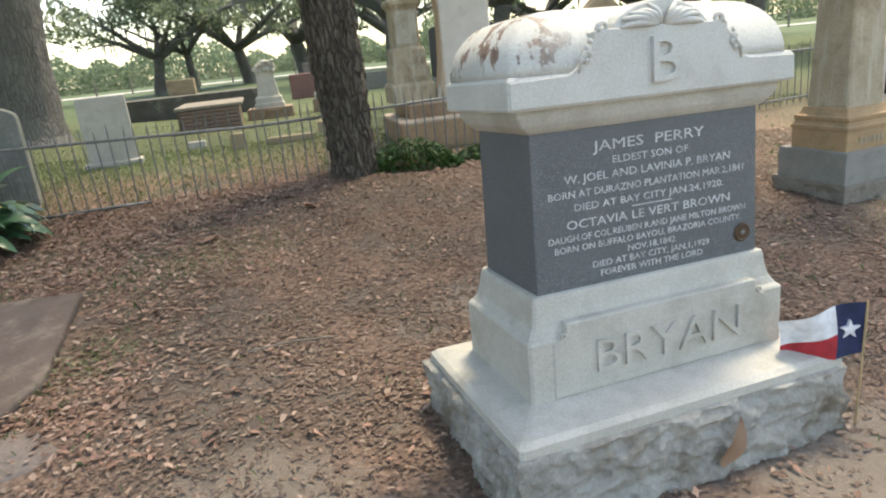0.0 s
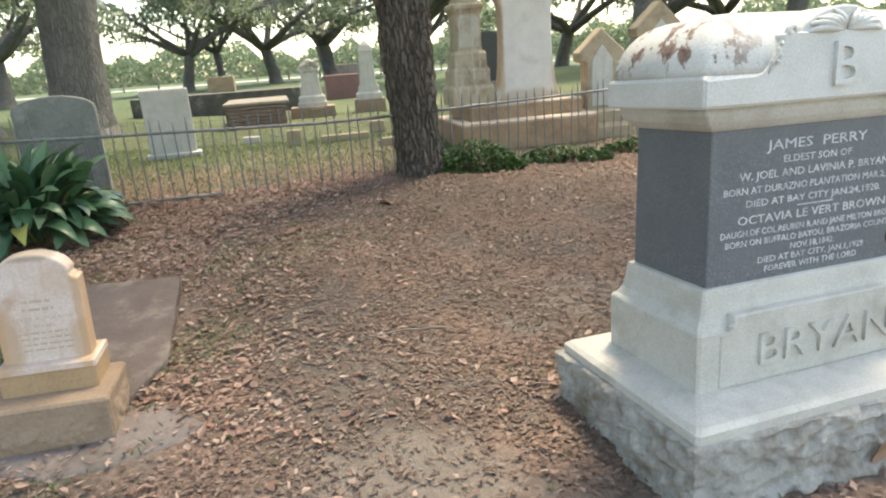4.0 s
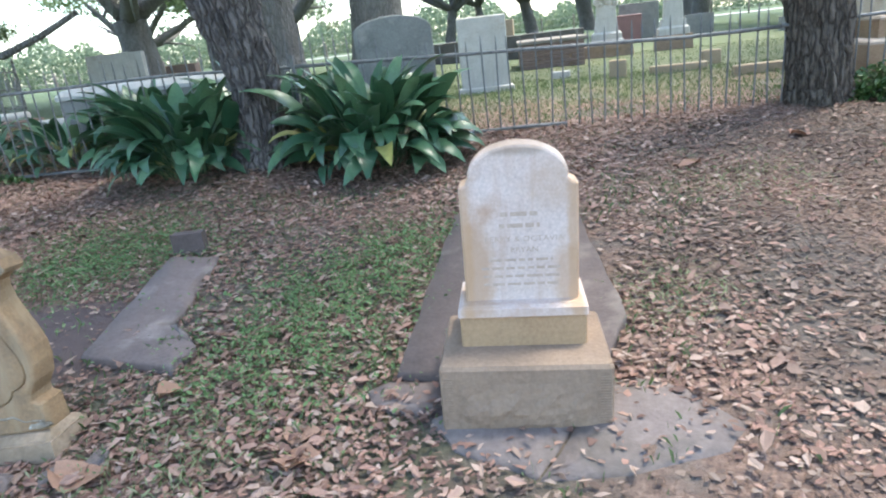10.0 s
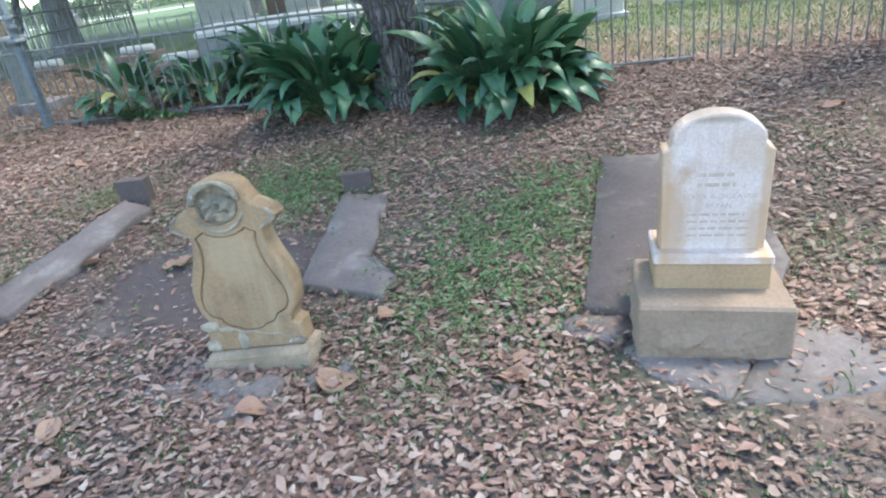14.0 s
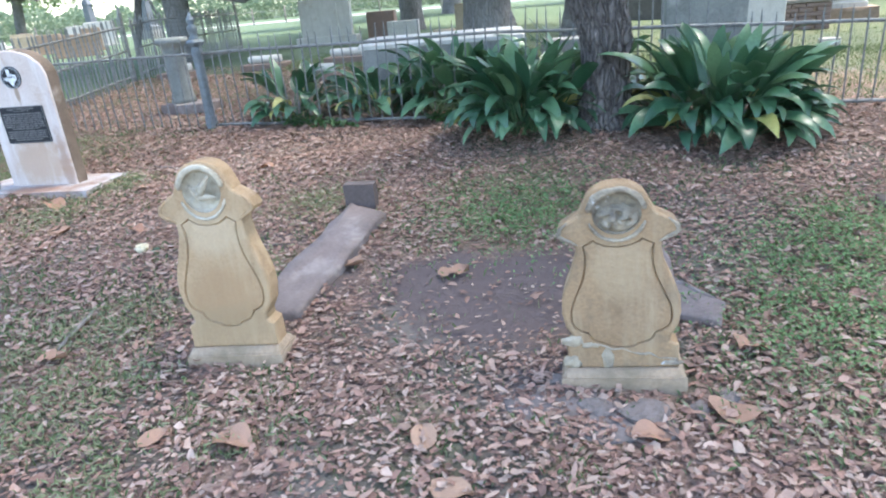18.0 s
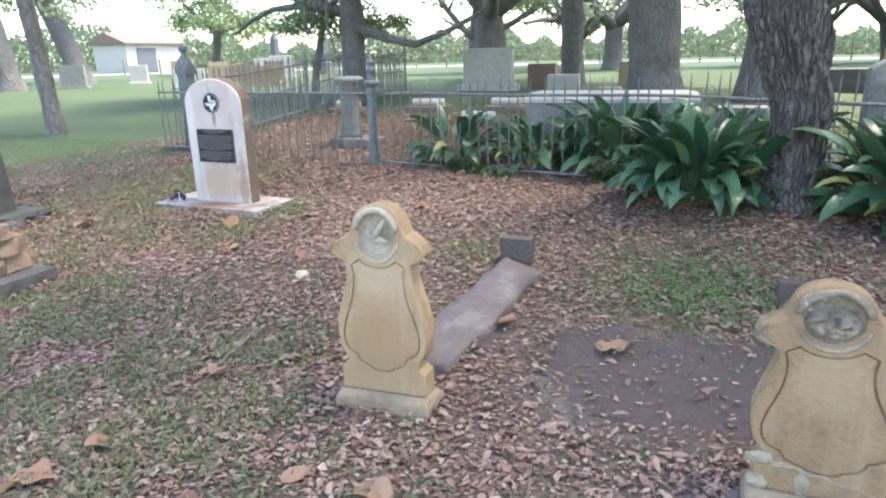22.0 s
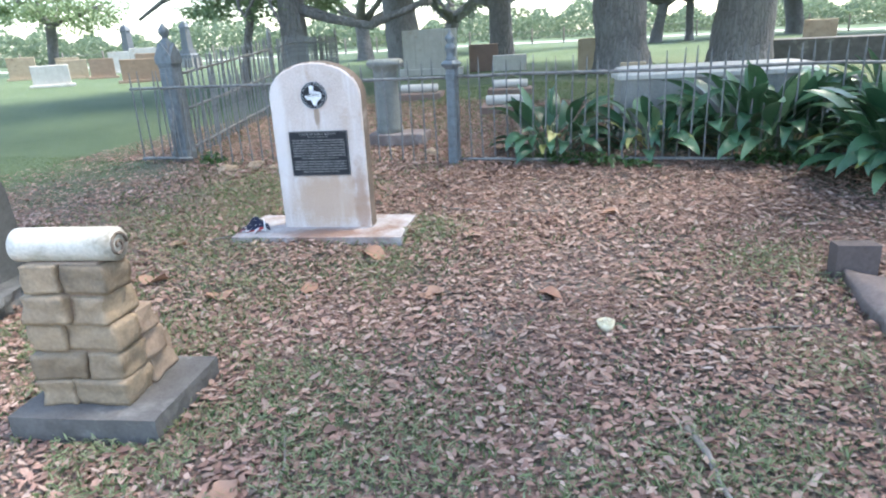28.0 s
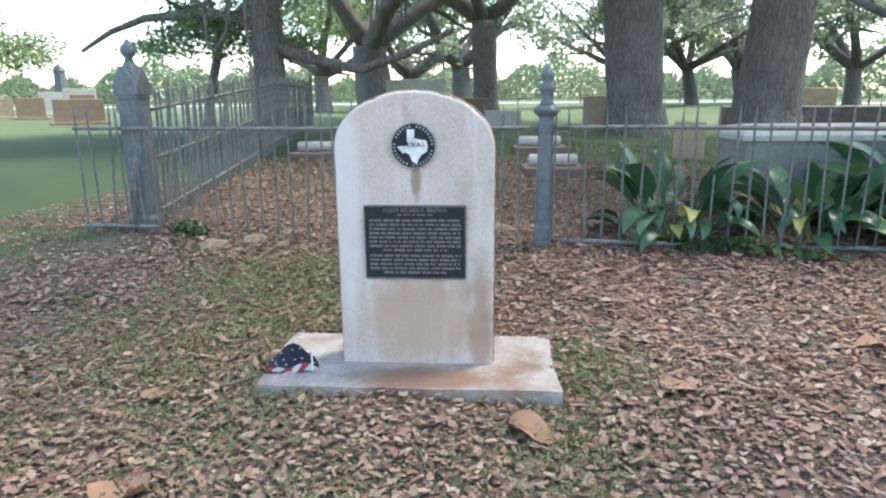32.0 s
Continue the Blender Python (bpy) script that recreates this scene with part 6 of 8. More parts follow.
def table_tomb():
    x, y = -4.72, 13.1
    t = thing("table_tomb", x, y, ground_z(x, y), 16, "low brick tomb with a pale stone lid", "tomb")
    rng = random.Random(4)
    me = bpy.data.meshes.new("brick")
    bm = block(0.205, 0.10, 0.06, 0, 0.006)
    bm.to_mesh(me)
    bm.free()
    me.materials.append(M_BRICK)
    part("core", block(1.06, 1.96, 0.46, -0.05, 0.004), M_BROWNBASE, t)
    for r in range(6):
        for i in range(5):
            o = new("brick", me)
            o.parent = t
            o.location = (-0.43 + 0.215 * i + (0.05 if r % 2 else -0.05) * (0 < i < 4), -0.985, r * 0.07)
        for i in range(9):
            o = new("brick", me)
            o.parent = t
            o.matrix_local = pose(-0.535, -0.86 + 0.215 * i, r * 0.07, 0, 0, 90)
    part("lid", block(1.22, 2.1, 0.06, 0.42, 0.012), M_HEAP, t, "pale stone lid")


table_tomb()
simple_stone("long_tomb", -6.9, 17.0, 10, 4.2, 1.1, 0.55, M_FOOTING, "long low dark grey tomb under the trees")


def ornate_stone():
    x, y = -3.8, 14.0
    t = thing("ornate_headstone", x, y, ground_z(x, y), 12, "carved white marble headstone on a stepped brown base", "gravestone")
    part("lower_base", worn(0.92, 0.7, 0.26, -0.04, 16, 0.02, 6), M_BROWNBASE, t)
    part("base", stack([(0.62, 0.4, 0.2), (0.62, 0.4, 0.30), (0.56, 0.34, 0.33), (0.56, 0.34, 0.42), (0.50, 0.28, 0.46)], 0.01), M_WHITESTONE, t)
    o = [(-0.23, 0.44), (0.23, 0.44), (0.19, 0.75), (0.18, 0.95), (0.25, 1.0), (0.22, 1.06), (0.13, 1.13), (0.05, 1.2), (-0.05, 1.2), (-0.13, 1.13), (-0.22, 1.06), (-0.25, 1.0), (-0.18, 0.95), (-0.19, 0.75)]
    part("tablet", plate(o, -0.08, 0.08, 0.015), M_WHITESTONE, t)
    bm = bmesh.new()
    rng = random.Random(2)
    for k in range(22):
        bmesh.ops.create_icosphere(bm, subdivisions=1, radius=rng.uniform(0.03, 0.06), matrix=Matrix.Translation((rng.uniform(-0.2, 0.2), -0.09, rng.uniform(0.95, 1.18))))
    part("leaf_carving", bm, M_WHITESTONE, t, "", True)


ornate_stone()


def column_stone(x, y, yaw, s, m, bm_, label, w=0.36):
    t = thing("obelisk_headstone", x, y, ground_z(x, y), yaw, label, "gravestone")
    part("base", worn(0.66 * s, 0.5 * s, 0.32 * s, -0.04, 14, 0.008, x), bm_, t)
    part("step", stack([(0.56 * s, 0.42 * s, 0.27 * s), (0.56 * s, 0.42 * s, 0.40 * s), (0.46 * s, 0.34 * s, 0.44 * s), (0.44 * s, 0.32 * s, 0.56 * s)], 0.01), m, t)
    part("shaft", stack([(w * s, 0.26 * s, 0.54 * s), (w * 0.8 * s, 0.22 * s, 1.25 * s), (0.30 * s, 0.24 * s, 1.28 * s), (0.22 * s, 0.16 * s, 1.40 * s), (0.06, 0.05, 1.5 * s)], 0.012), m, t)


column_stone(-2.6, 14.3, 10, 1.0, M_WHITESTONE, M_BROWNBASE, "pale stone headstone with a pointed top")


def twin_monument():
    """The large stained marble tablet with a column, on its stepped kerb."""
    x, y = 0.10, 8.55
    t = thing("column_monument", x, y, ground_z(x, y), 14, "large stained marble tablet and column on tan stone steps", "monument")
    part("lower_step", worn(1.75, 1.45, 0.38, -0.10, 40, 0.008, 31, 0.6), M_STEP, t, "rusty tan stone step")
    part("lower_tread", stack([(1.74, 1.44, 0.278), (1.75, 1.45, 0.30), (1.72, 1.42, 0.318), (1.6, 1.3, 0.325)], 0.014), M_TREAD, t, "worn pale tread")
    part("upper_step", worn(1.46, 1.12, 0.17, 0.31, 36, 0.006, 32, 0.6), M_STEP, t, "rusty tan stone step")
    part("upper_tread", stack([(1.45, 1.11, 0.478), (1.46, 1.12, 0.495), (1.43, 1.09, 0.512), (1.3, 0.98, 0.52)], 0.014), M_TREAD, t, "worn pale tread")
    o = [(-0.30, 0.515), (0.54, 0.515), (0.53, 0.60), (0.50, 0.72), (0.47, 0.95), (0.455, 1.2), (0.45, 1.45), (0.46, 1.62), (0.50, 1.74), (0.56, 1.82), (0.58, 1.95), (0.55, 2.3),
         (-0.31, 2.3), (-0.34, 1.95), (-0.32, 1.82), (-0.26, 1.74), (-0.22, 1.62), (-0.21, 1.45), (-0.215, 1.2), (-0.23, 0.95), (-0.26, 0.72), (-0.29, 0.60)]
    part("tablet", plate(o, -0.30, -0.10, 0.03), M_VEINED, t, "grey-veined white marble tablet with stained edges")
    for i, (w, z0, z1) in enumerate(((0.56, 0.50, 0.74), (0.48, 0.74, 0.96), (0.42, 0.96, 1.16))):
        part("pedestal_step", stack([(w, w, z0), (w, w, z1 - 0.045), (w - 0.015, w - 0.015, z1 - 0.03), (w - 0.03, w - 0.03, z1 - 0.02), (w - 0.05, w - 0.05, z1)], 0.012, -0.58, 0.05), M_SHAFT, t)
    part("pedestal_die", stack([(0.34, 0.34, 1.16), (0.34, 0.34, 1.60), (0.36, 0.36, 1.62), (0.42, 0.42, 1.66), (0.42, 0.42, 1.70), (0.38, 0.38, 1.72)], 0.03, -0.58, 0.05), M_SHAFT, t)
    part("pedestal_panel", plate([(-0.71, 1.20), (-0.45, 1.20), (-0.45, 1.54), (-0.48, 1.585), (-0.68, 1.585), (-0.71, 1.54)], -0.132, -0.10, 0.006), M_PANEL, t, "pale inset panel")
    part("shaft", stack([(0.30, 0.30, 1.72), (0.28, 0.28, 1.76), (0.22, 0.22, 3.2), (0.02, 0.02, 3.4)], 0.02, -0.58, 0.05), M_SHAFT, t)


twin_monument()


def gothic_stone(x, y, yaw, s, label):
    t = thing("gabled_headstone", x, y, ground_z(x, y), yaw, label, "gravestone")
    part("base", stack([(0.78 * s, 0.5 * s, -0.05), (0.78 * s, 0.5 * s, 0.14 * s), (0.66 * s, 0.40 * s, 0.2 * s), (0.66 * s, 0.40 * s, 0.34 * s), (0.60 * s, 0.34 * s, 0.38 * s)], 0.01), M_TANSTONE, t)
    o = [(-0.21, 0.36), (0.21, 0.36), (0.22, 0.98), (0.32, 1.02), (0.33, 1.12), (0.0, 1.42), (-0.33, 1.12), (-0.32, 1.02), (-0.22, 0.98)]
    part("tablet", plate([(a * s, b * s) for a, b in o], -0.11 * s, 0.11 * s, 0.02), M_TANSTONE, t)
    p = [(-0.15, 0.42), (0.15, 0.42), (0.15, 1.02), (0.0, 1.22), (-0.15, 1.02)]
    part("panel", plate([(a * s, b * s) for a, b in p], -0.125 * s, -0.09 * s, 0.01), M_WHITESTONE, t, "pale inset panel")


gothic_stone(1.2, 8.45, 14, 0.95, "gabled tan and white marble headstone on a base")
gothic_stone(2.25, 9.6, 14, 1.15, "tall gabled marble headstone on a base")


def pedestal(x, y, yaw, s, kind, label):
    t = thing("pedestal_monument", x, y, ground_z(x, y) - 0.04, yaw, label, "monument", "row of pedestal monuments")
    part("footing", worn(0.64 * s, 0.64 * s, 0.21, -0.05, 24, 0.03, x, 0.5), M_HEAP, t, "rough cement footing")
    if kind == 0:
        part("base", worn(0.60 * s, 0.60 * s, 0.24, 0.15, 30, 0.005, 8, 0.5), M_GREYSTONE, t, "grey stone base")
        part("plinth", stack([(0.49, 0.49, 0.385), (0.49, 0.49, 0.535), (0.505, 0.505, 0.545), (0.505, 0.505, 0.565), (0.48, 0.48, 0.575), (0.465, 0.465, 0.60), (0.48, 0.48, 0.615), (0.48, 0.48, 0.635), (0.44, 0.44, 0.645), (0.41, 0.41, 0.67), (0.39, 0.39, 0.70)], 0.008), M_OCHRE, t, "ochre moulded plinth")
        bars("plinth_lettering", 1, 0.0, -0.246, 0.46, 0.05, 0.045, 0.30, t, M_TANSTONE, 4, 0.004)
        part("shaft", stack([(0.36, 0.36, 0.69), (0.34, 0.34, 0.95), (0.28, 0.28, 2.6), (0.01, 0.01, 2.85)], 0.014), M_SHAFT, t, "tan stained marble shaft")
        bm = bmesh.new()
        tube(bm, [(0.07 * math.cos(a), -0.152, 1.92 + 0.07 * math.sin(a)) for a in [2 * math.pi * k / 14 for k in range(15)]], [0.018] * 15, 6, rough=0.4)
        part("wreath", bm, M_SHAFT, t, "carved wreath", True)
        bm = lathe([(0.0, 0.0), (0.05, 0.002), (0.045, 0.012), (0.0, 0.018)], 14)
        bmesh.ops.transform(bm, matrix=pose(0, -0.148, 1.92, 90), verts=bm.verts)
        part("rosette", bm, M_SHAFT, t, "", True)
    else:
        part("base", worn(0.64 * s, 0.64 * s, 0.27, 0.10, 30, 0.008, 9, 0.5), M_BROWNBASE, t, "brown stone base")
        part("base_edge", stack([(0.648, 0.648, 0.345), (0.648, 0.648, 0.368), (0.60, 0.60, 0.375)], 0.01), M_HEAP, t, "pale worn edge")
        part("plinth", stack([(0.55, 0.55, 0.37), (0.55, 0.55, 0.52), (0.57, 0.57, 0.53), (0.57, 0.57, 0.55), (0.54, 0.54, 0.56), (0.52, 0.52, 0.59), (0.53, 0.53, 0.60), (0.53, 0.53, 0.615), (0.49, 0.49, 0.63), (0.46, 0.46, 0.66)], 0.008), M_OCHRE, t, "ochre moulded plinth")
        part("die", stack([(0.43, 0.43, 0.65), (0.41, 0.41, 1.34)], 0.02), M_SHAFT, t)
        for k in range(4):
            p = part("panel", plate([(-0.15, 0.78), (-0.13, 0.78), (-0.13, 0.74), (0.13, 0.74), (0.13, 0.78), (0.15, 0.78), (0.15, 1.22), (0.13, 1.22), (0.13, 1.28), (-0.13, 1.28), (-0.13, 1.22), (-0.15, 1.22)], -0.226, -0.2, 0.006), M_PANEL, t, "pale raised panel")
            p.rotation_euler = (0, 0, k * math.pi / 2)
            g = part("gable", plate([(-0.285, 1.42), (0.285, 1.42), (0.285, 1.455), (0.14, 1.50), (0.0, 1.57), (-0.14, 1.50), (-0.285, 1.455)], -0.29, -0.2, 0.008), M_TANSTONE, t)
            g.rotation_euler = (0, 0, k * math.pi / 2)
            g = part("gable_panel", plate([(-0.15, 1.455), (0.15, 1.455), (0.0, 1.53)], -0.296, -0.28, 0.003), M_SHAFT, t)
            g.rotation_euler = (0, 0, k * math.pi / 2)
        part("cornice", stack([(0.42, 0.42, 1.32), (0.45, 0.45, 1.335), (0.45, 0.45, 1.355), (0.48, 0.48, 1.37), (0.50, 0.50, 1.395), (0.55, 0.55, 1.415), (0.55, 0.55, 1.45), (0.42, 0.42, 1.52), (0.37, 0.37, 1.56), (0.39, 0.39, 1.575), (0.39, 0.39, 1.60), (0.33, 0.33, 1.615), (0.31, 0.31, 1.66), (0.33, 0.33, 1.67), (0.33, 0.33, 1.69), (0.26, 0.26, 1.71), (0.22, 0.22, 1.80), (0.18, 0.18, 1.95)], 0.01), M_TANSTONE, t)
        part("urn", lathe([(0.08, 1.94), (0.11, 1.98), (0.06, 2.04), (0.15, 2.2), (0.17, 2.32), (0.10, 2.45), (0.02, 2.55)], 16), M_TANSTONE, t, "", True)
    return t


def cement_heap(x, y, yaw, sx, sy, h, seed):
    bm = bmesh.new()
    rings = []
    for k in range(9):
        f = k / 8
        rings.append([(sx * (1 - f) ** 0.8 * math.cos(q) * (1 + 0.18 * noise.noise(Vector((math.cos(q) * 2, math.sin(q) * 2, f * 2 + seed)))) + 0.10 * f, sy * (1 - f) ** 0.8 * math.sin(q) * (1 + 0.18 * noise.noise(Vector((math.cos(q) * 2, math.sin(q) * 2, f * 2 + seed + 9)))) + 0.12 * f, -0.05 + (h + 0.05) * f + 0.02 * noise.noise(Vector((q * 2, f * 5, seed)))) for q in [2 * math.pi * i / 28 for i in range(28)]])
    loft(bm, rings)
    o = part("cement_heap", bm, M_HEAP, None, "", True)
    o.matrix_world = pose(x, y, gz(x, y), 0, 0, yaw)
    tagged(o, "rough heap of spilled cement at a monument's foot", "cement", "spilled cement")


pedestal(3.02, 5.02, 20, 1.0, 0, "tan marble shaft on an ochre plinth and grey base")
pedestal(4.22, 5.42, 20, 1.0, 1, "tan panelled pedestal with a gabled cornice and urn")
cement_heap(4.62, 5.22, -25, 0.42, 0.24, 0.30, 3)
cement_heap(3.22, 4.72, -20, 0.30, 0.18, 0.12, 5)
mk = simple_stone("disc_marker", 4.5, 6.75, 22, 0.42, 0.12, 1.0, M_PINK, "arched concrete marker with a dark disc and plaque", None, 0.2)
bm = lathe([(0.0, 0.0), (0.075, 0.0), (0.075, 0.01), (0.0, 0.012)], 20)
bmesh.ops.transform(bm, matrix=pose(0, -0.06, 0.80, 90), verts=bm.verts)
part("disc", bm, M_BRONZE, mk, "dark bronze disc")
part("plaque", block(0.28, 0.02, 0.22, 0.42, 0.004, 0, -0.065), M_BRONZE, mk, "dark bronze plaque")
simple_stone("white_headstone", 17.0, 24.0, 30, 0.9, 0.2, 0.8, M_WHITESTONE, "white headstone on the far lawn")
simple_stone("white_headstone", 20.0, 23.0, 30, 0.6, 0.2, 0.6, M_WHITESTONE, "white headstone on the far lawn")


def big_obelisk():
    x, y = -10.42, 0.40
    t = thing("tall_obelisk", x, y, ground_z(x, y) - 0.03, 25, "tall tan stone shaft on a dark weathered block", "monument")
    part("footing", worn(1.0, 0.95, 0.22, -0.1, 30, 0.06, 4), M_GRIME, t, "crumbling cement apron")
    part("base", stack([(0.66, 0.66, 0.0), (0.61, 0.61, 0.62), (0.59, 0.59, 0.68)], 0.012), M_GRIME, t, "dark grey weathered base block")
    part("plinth", stack([(0.48, 0.48, 0.67), (0.47, 0.47, 0.85), (0.485, 0.485, 0.86), (0.485, 0.485, 0.88), (0.40, 0.40, 0.94), (0.37, 0.37, 0.96)], 0.01), M_BROWNBASE, t, "brown moulded plinth")
    part("shaft", stack([(0.345, 0.345, 0.95), (0.315, 0.315, 1.4), (0.24, 0.24, 3.0), (0.02, 0.02, 3.25)], 0.012), M_TANSTONE, t)


big_obelisk()

simple_stone("triple_headstone", -14.6, 12.1, 28, 1.25, 0.25, 0.86, M_WHITESTONE, "wide pale headstone with a raised middle on a base", (1.5, 0.5, 0.15))
simple_stone("raised_middle", -14.6, 12.08, 28, 0.66, 0.28, 1.02, M_WHITESTONE, "raised middle block of a pale headstone")
simple_stone("brick_tomb", -13.9, 13.4, 28, 0.7, 0.5, 0.62, M_BRICK, "dark red brick tomb block")
simple_stone("low_headstone", -13.1, 13.2, 28, 0.78, 0.25, 0.36, M_WHITESTONE, "low white headstone under the oaks")
simple_stone("tan_headstone", -10.95, 12.6, 20, 0.46, 0.14, 0.66, M_TANSTONE, "narrow tan headstone with a flat top", None, 0.03)
simple_stone("tan_marker", -8.74, 8.2, 14, 0.34, 0.10, 0.44, M_TANSTONE, "small tan stained headstone")
simple_stone("small_headstone", -7.0, 17.5, 8, 0.7, 0.2, 0.95, M_TANSTONE, "tan headstone behind the plot wall")
simple_stone("blue_headstone", -3.9, 21.0, 8, 1.1, 0.3, 1.05, M_GREYSTONE, "grey granite headstone behind the plot wall")


def long_grey():
    x, y = -7.34, 5.95
    t = thing("grey_coping", x, y, ground_z(x, y), 25, "long mossy grey stone tomb with a pale rounded top", "tomb")
    part("body", worn(1.75, 0.5, 0.62, -0.05, 30, 0.008, 14), M_GREYSTONE, t)
    part("coping", stack([(1.82, 0.56, 0.56), (1.82, 0.56, 0.60), (1.74, 0.44, 0.655), (1.6, 0.3, 0.67)], 0.02), M_WHITESTONE, t, "pale rounded coping")


long_grey()


def short_pillar():
    x, y = -10.3, 4.62
    t = thing("stone_pillar", x, y, ground_z(x, y), 20, "short round grey stone pillar with a moulded cap", "pillar")
    part("plinth", block(0.62, 0.40, 0.16, -0.05, 0.012, 0.1), M_SLAB, t)
    part("shaft", lathe([(0.15, 0.10), (0.14, 0.16), (0.125, 0.22), (0.12, 0.72), (0.13, 0.76), (0.19, 0.80), (0.20, 0.83), (0.17, 0.86), (0.10, 0.865)], 20), M_LICHEN, t, "", True)


short_pillar()


def kerbed_bolster(x, y, yaw, w):
    t = thing("stone_bolster", x, y, ground_z(x, y), yaw, "white marble bolster lying on a brick-edged grave", "gravestone", "bolster graves")
    part("bed", block(w * 1.25, 0.5, 0.14, -0.06, 0.01), M_BRICK, t, "brick grave edging")
    bm = lathe([(0.05, -w / 2), (0.062, -w / 2 + 0.01), (0.062, w / 2 - 0.01), (0.05, w / 2)], 14)
    bmesh.ops.transform(bm, matrix=pose(0, 0, 0.14, 0, 90, 0), verts=bm.verts)
    part("bolster", bm, M_WHITESTONE, t, "", True)


for q in ((-11.7, 7.3, 24, 0.56), (-10.5, 7.95, 24, 0.52), (-12.9, 6.5, 24, 0.45), (-9.9, 6.6, 24, 0.5)):
    kerbed_bolster(*q)
for x, y, w, h, m, lab in ((-32.6, 13.7, 1.0, 0.65, M_TANSTONE, "tan headstone in a far row"), (-30.3, 13.5, 0.85, 0.65, M_BROWNBASE, "brown headstone in a far row"), (-36.4, 13.6, 1.05, 0.85, M_TANSTONE, "tan headstone in a far row"), (-28.4, 14.1, 0.7, 0.75, M_BROWNBASE, "brown headstone in a far row"),
                           (-34.6, 14.6, 0.9, 0.75, M_TANSTONE, "tan headstone in a far row"), (-30.6, 7.0, 0.85, 0.75, M_GREYSTONE, "grey headstone on the lawn"), (-32.9, 10.2, 0.7, 0.7, M_WHITESTONE, "white headstone on the lawn"), (-26.5, 9.6, 1.0, 0.55, M_WHITESTONE, "low white headstone on the lawn"),
                           (-33.5, 17.5, 1.2, 1.0, M_WHITESTONE, "white headstone in a far row"), (-36.0, 18.0, 1.2, 0.9, M_WHITESTONE, "white headstone in a far row"), (-24.5, 11.3, 1.2, 0.6, M_BROWNBASE, "long brown headstone beyond the side railing")):
    simple_stone("far_headstone", x, y, 60, w, 0.25, h, m, lab, (w * 1.2, 0.45, 0.08))
for x, y in ((-40, 21), (-37, 22.5)):
    column_stone(x, y, 10, 1.6, M_SLATE, M_GREYSTONE, "dark far obelisk by the road", 0.3)


# ---- dark green strap-leaved plants ----
def strap_leaf(L, petiole, a0, bend, w):
    """A broad pointed leaf on a stalk that rises and arches over."""
    vs, fs = [], []
    p, ang = Vector((0, 0, 0)), a0
    path = [(p.copy(), 0.006)]
    for i in range(3):
        p = p + Vector((math.cos(ang), 0, math.sin(ang))) * petiole / 3
        ang -= bend * 0.06
        path.append((p.copy(), 0.006))
    n = 7
    for i in range(1, n + 1):
        f = i / n
        p = p + Vector((math.cos(ang), 0, math.sin(ang))) * L / n
        ang -= bend / n * (0.5 + f)
        path.append((p.copy(), w * math.sin(math.pi * min(1, 0.12 + 0.88 * f)) ** 0.8 * (1 - 0.15 * f) + 0.003))
    for q, ww in path:
        vs += [(q.x, -ww, q.z + ww * 0.30), (q.x, 0, q.z), (q.x, ww, q.z + ww * 0.30)]
    for i in range(len(path) - 1):
        for j in range(2):
            fs.append((3 * i + j, 3 * i + j + 1, 3 * i + j + 4, 3 * i + j + 3))
    me = bpy.data.meshes.new("leaf")
    me.from_pydata(vs, [], fs)
    me.shade_smooth()
    return me


LEAVES = []
for spec in ((0.44, 0.36, 1.40, 0.6, 0.058), (0.46, 0.32, 1.20, 1.3, 0.066), (0.42, 0.28, 1.0, 1.7, 0.068), (0.44, 0.26, 0.8, 1.7, 0.070), (0.36, 0.20, 0.6, 1.6, 0.060), (0.50, 0.38, 1.30, 1.1, 0.065), (0.40, 0.30, 1.1, 2.3, 0.064), (0.34, 0.24, 0.7, 1.1, 0.048)):
    me = strap_leaf(*spec)
    me.materials.append(M_FERN)
    LEAVES.append(me)
me = strap_leaf(0.40, 0.28, 0.9, 1.6, 0.052)
me.materials.append(M_FERNYEL)
YELLOW = me


def strap_plant(x, y, rx, ry, n, scale, seed, yellow=2):
    t = thing("strap_leaf_plant", x, y, gz(x, y), 0, "clump of broad dark green strap leaves by the railing", "plant", "dark green clumps")
    rng = random.Random(seed)
    for k in range(n):
        a, q = rng.uniform(0, 2 * math.pi), math.sqrt(rng.random())
        px, py = rx * q * math.cos(a), ry * q * math.sin(a)
        out = min(1.0, q + rng.uniform(-0.15, 0.15))
        i = rng.choice((0, 5)) if out < 0.35 else (rng.choice((0, 1, 5, 6)) if out < 0.6 else rng.choice((1, 2, 3, 5, 6)) if out < 0.85 else rng.choice((2, 3, 4, 6, 7)))
        o = new("leaf", YELLOW if k < yellow else LEAVES[i])
        o.parent = t
        s = scale * rng.uniform(0.85, 1.15)
        o.matrix_local = pose(px, py, gz(x + px, y + py) - gz(x, y) - 0.02, rng.uniform(-28, 28), rng.uniform(-8, 8), math.degrees(a) + rng.uniform(-50, 50)) @ Matrix.Diagonal((s, s * rng.uniform(0.8, 1.25), s, 1))
    return t


strap_plant(-4.24, 4.92, 0.38, 0.26, 250, 0.94, 41, 9)
strap_plant(-5.68, 4.56, 0.26, 0.20, 170, 0.92, 42, 8)
strap_plant(-6.75, 5.28, 0.45, 0.18, 150, 0.98, 43, 8)
strap_plant(-7.6, 5.0, 0.22, 0.14, 46, 0.85, 44, 5)
strap_plant(-8.45, 4.66, 0.22, 0.14, 56, 0.84, 45, 3)
strap_plant(-5.75, 5.65, 0.35, 0.14, 80, 1.0, 46, 0)


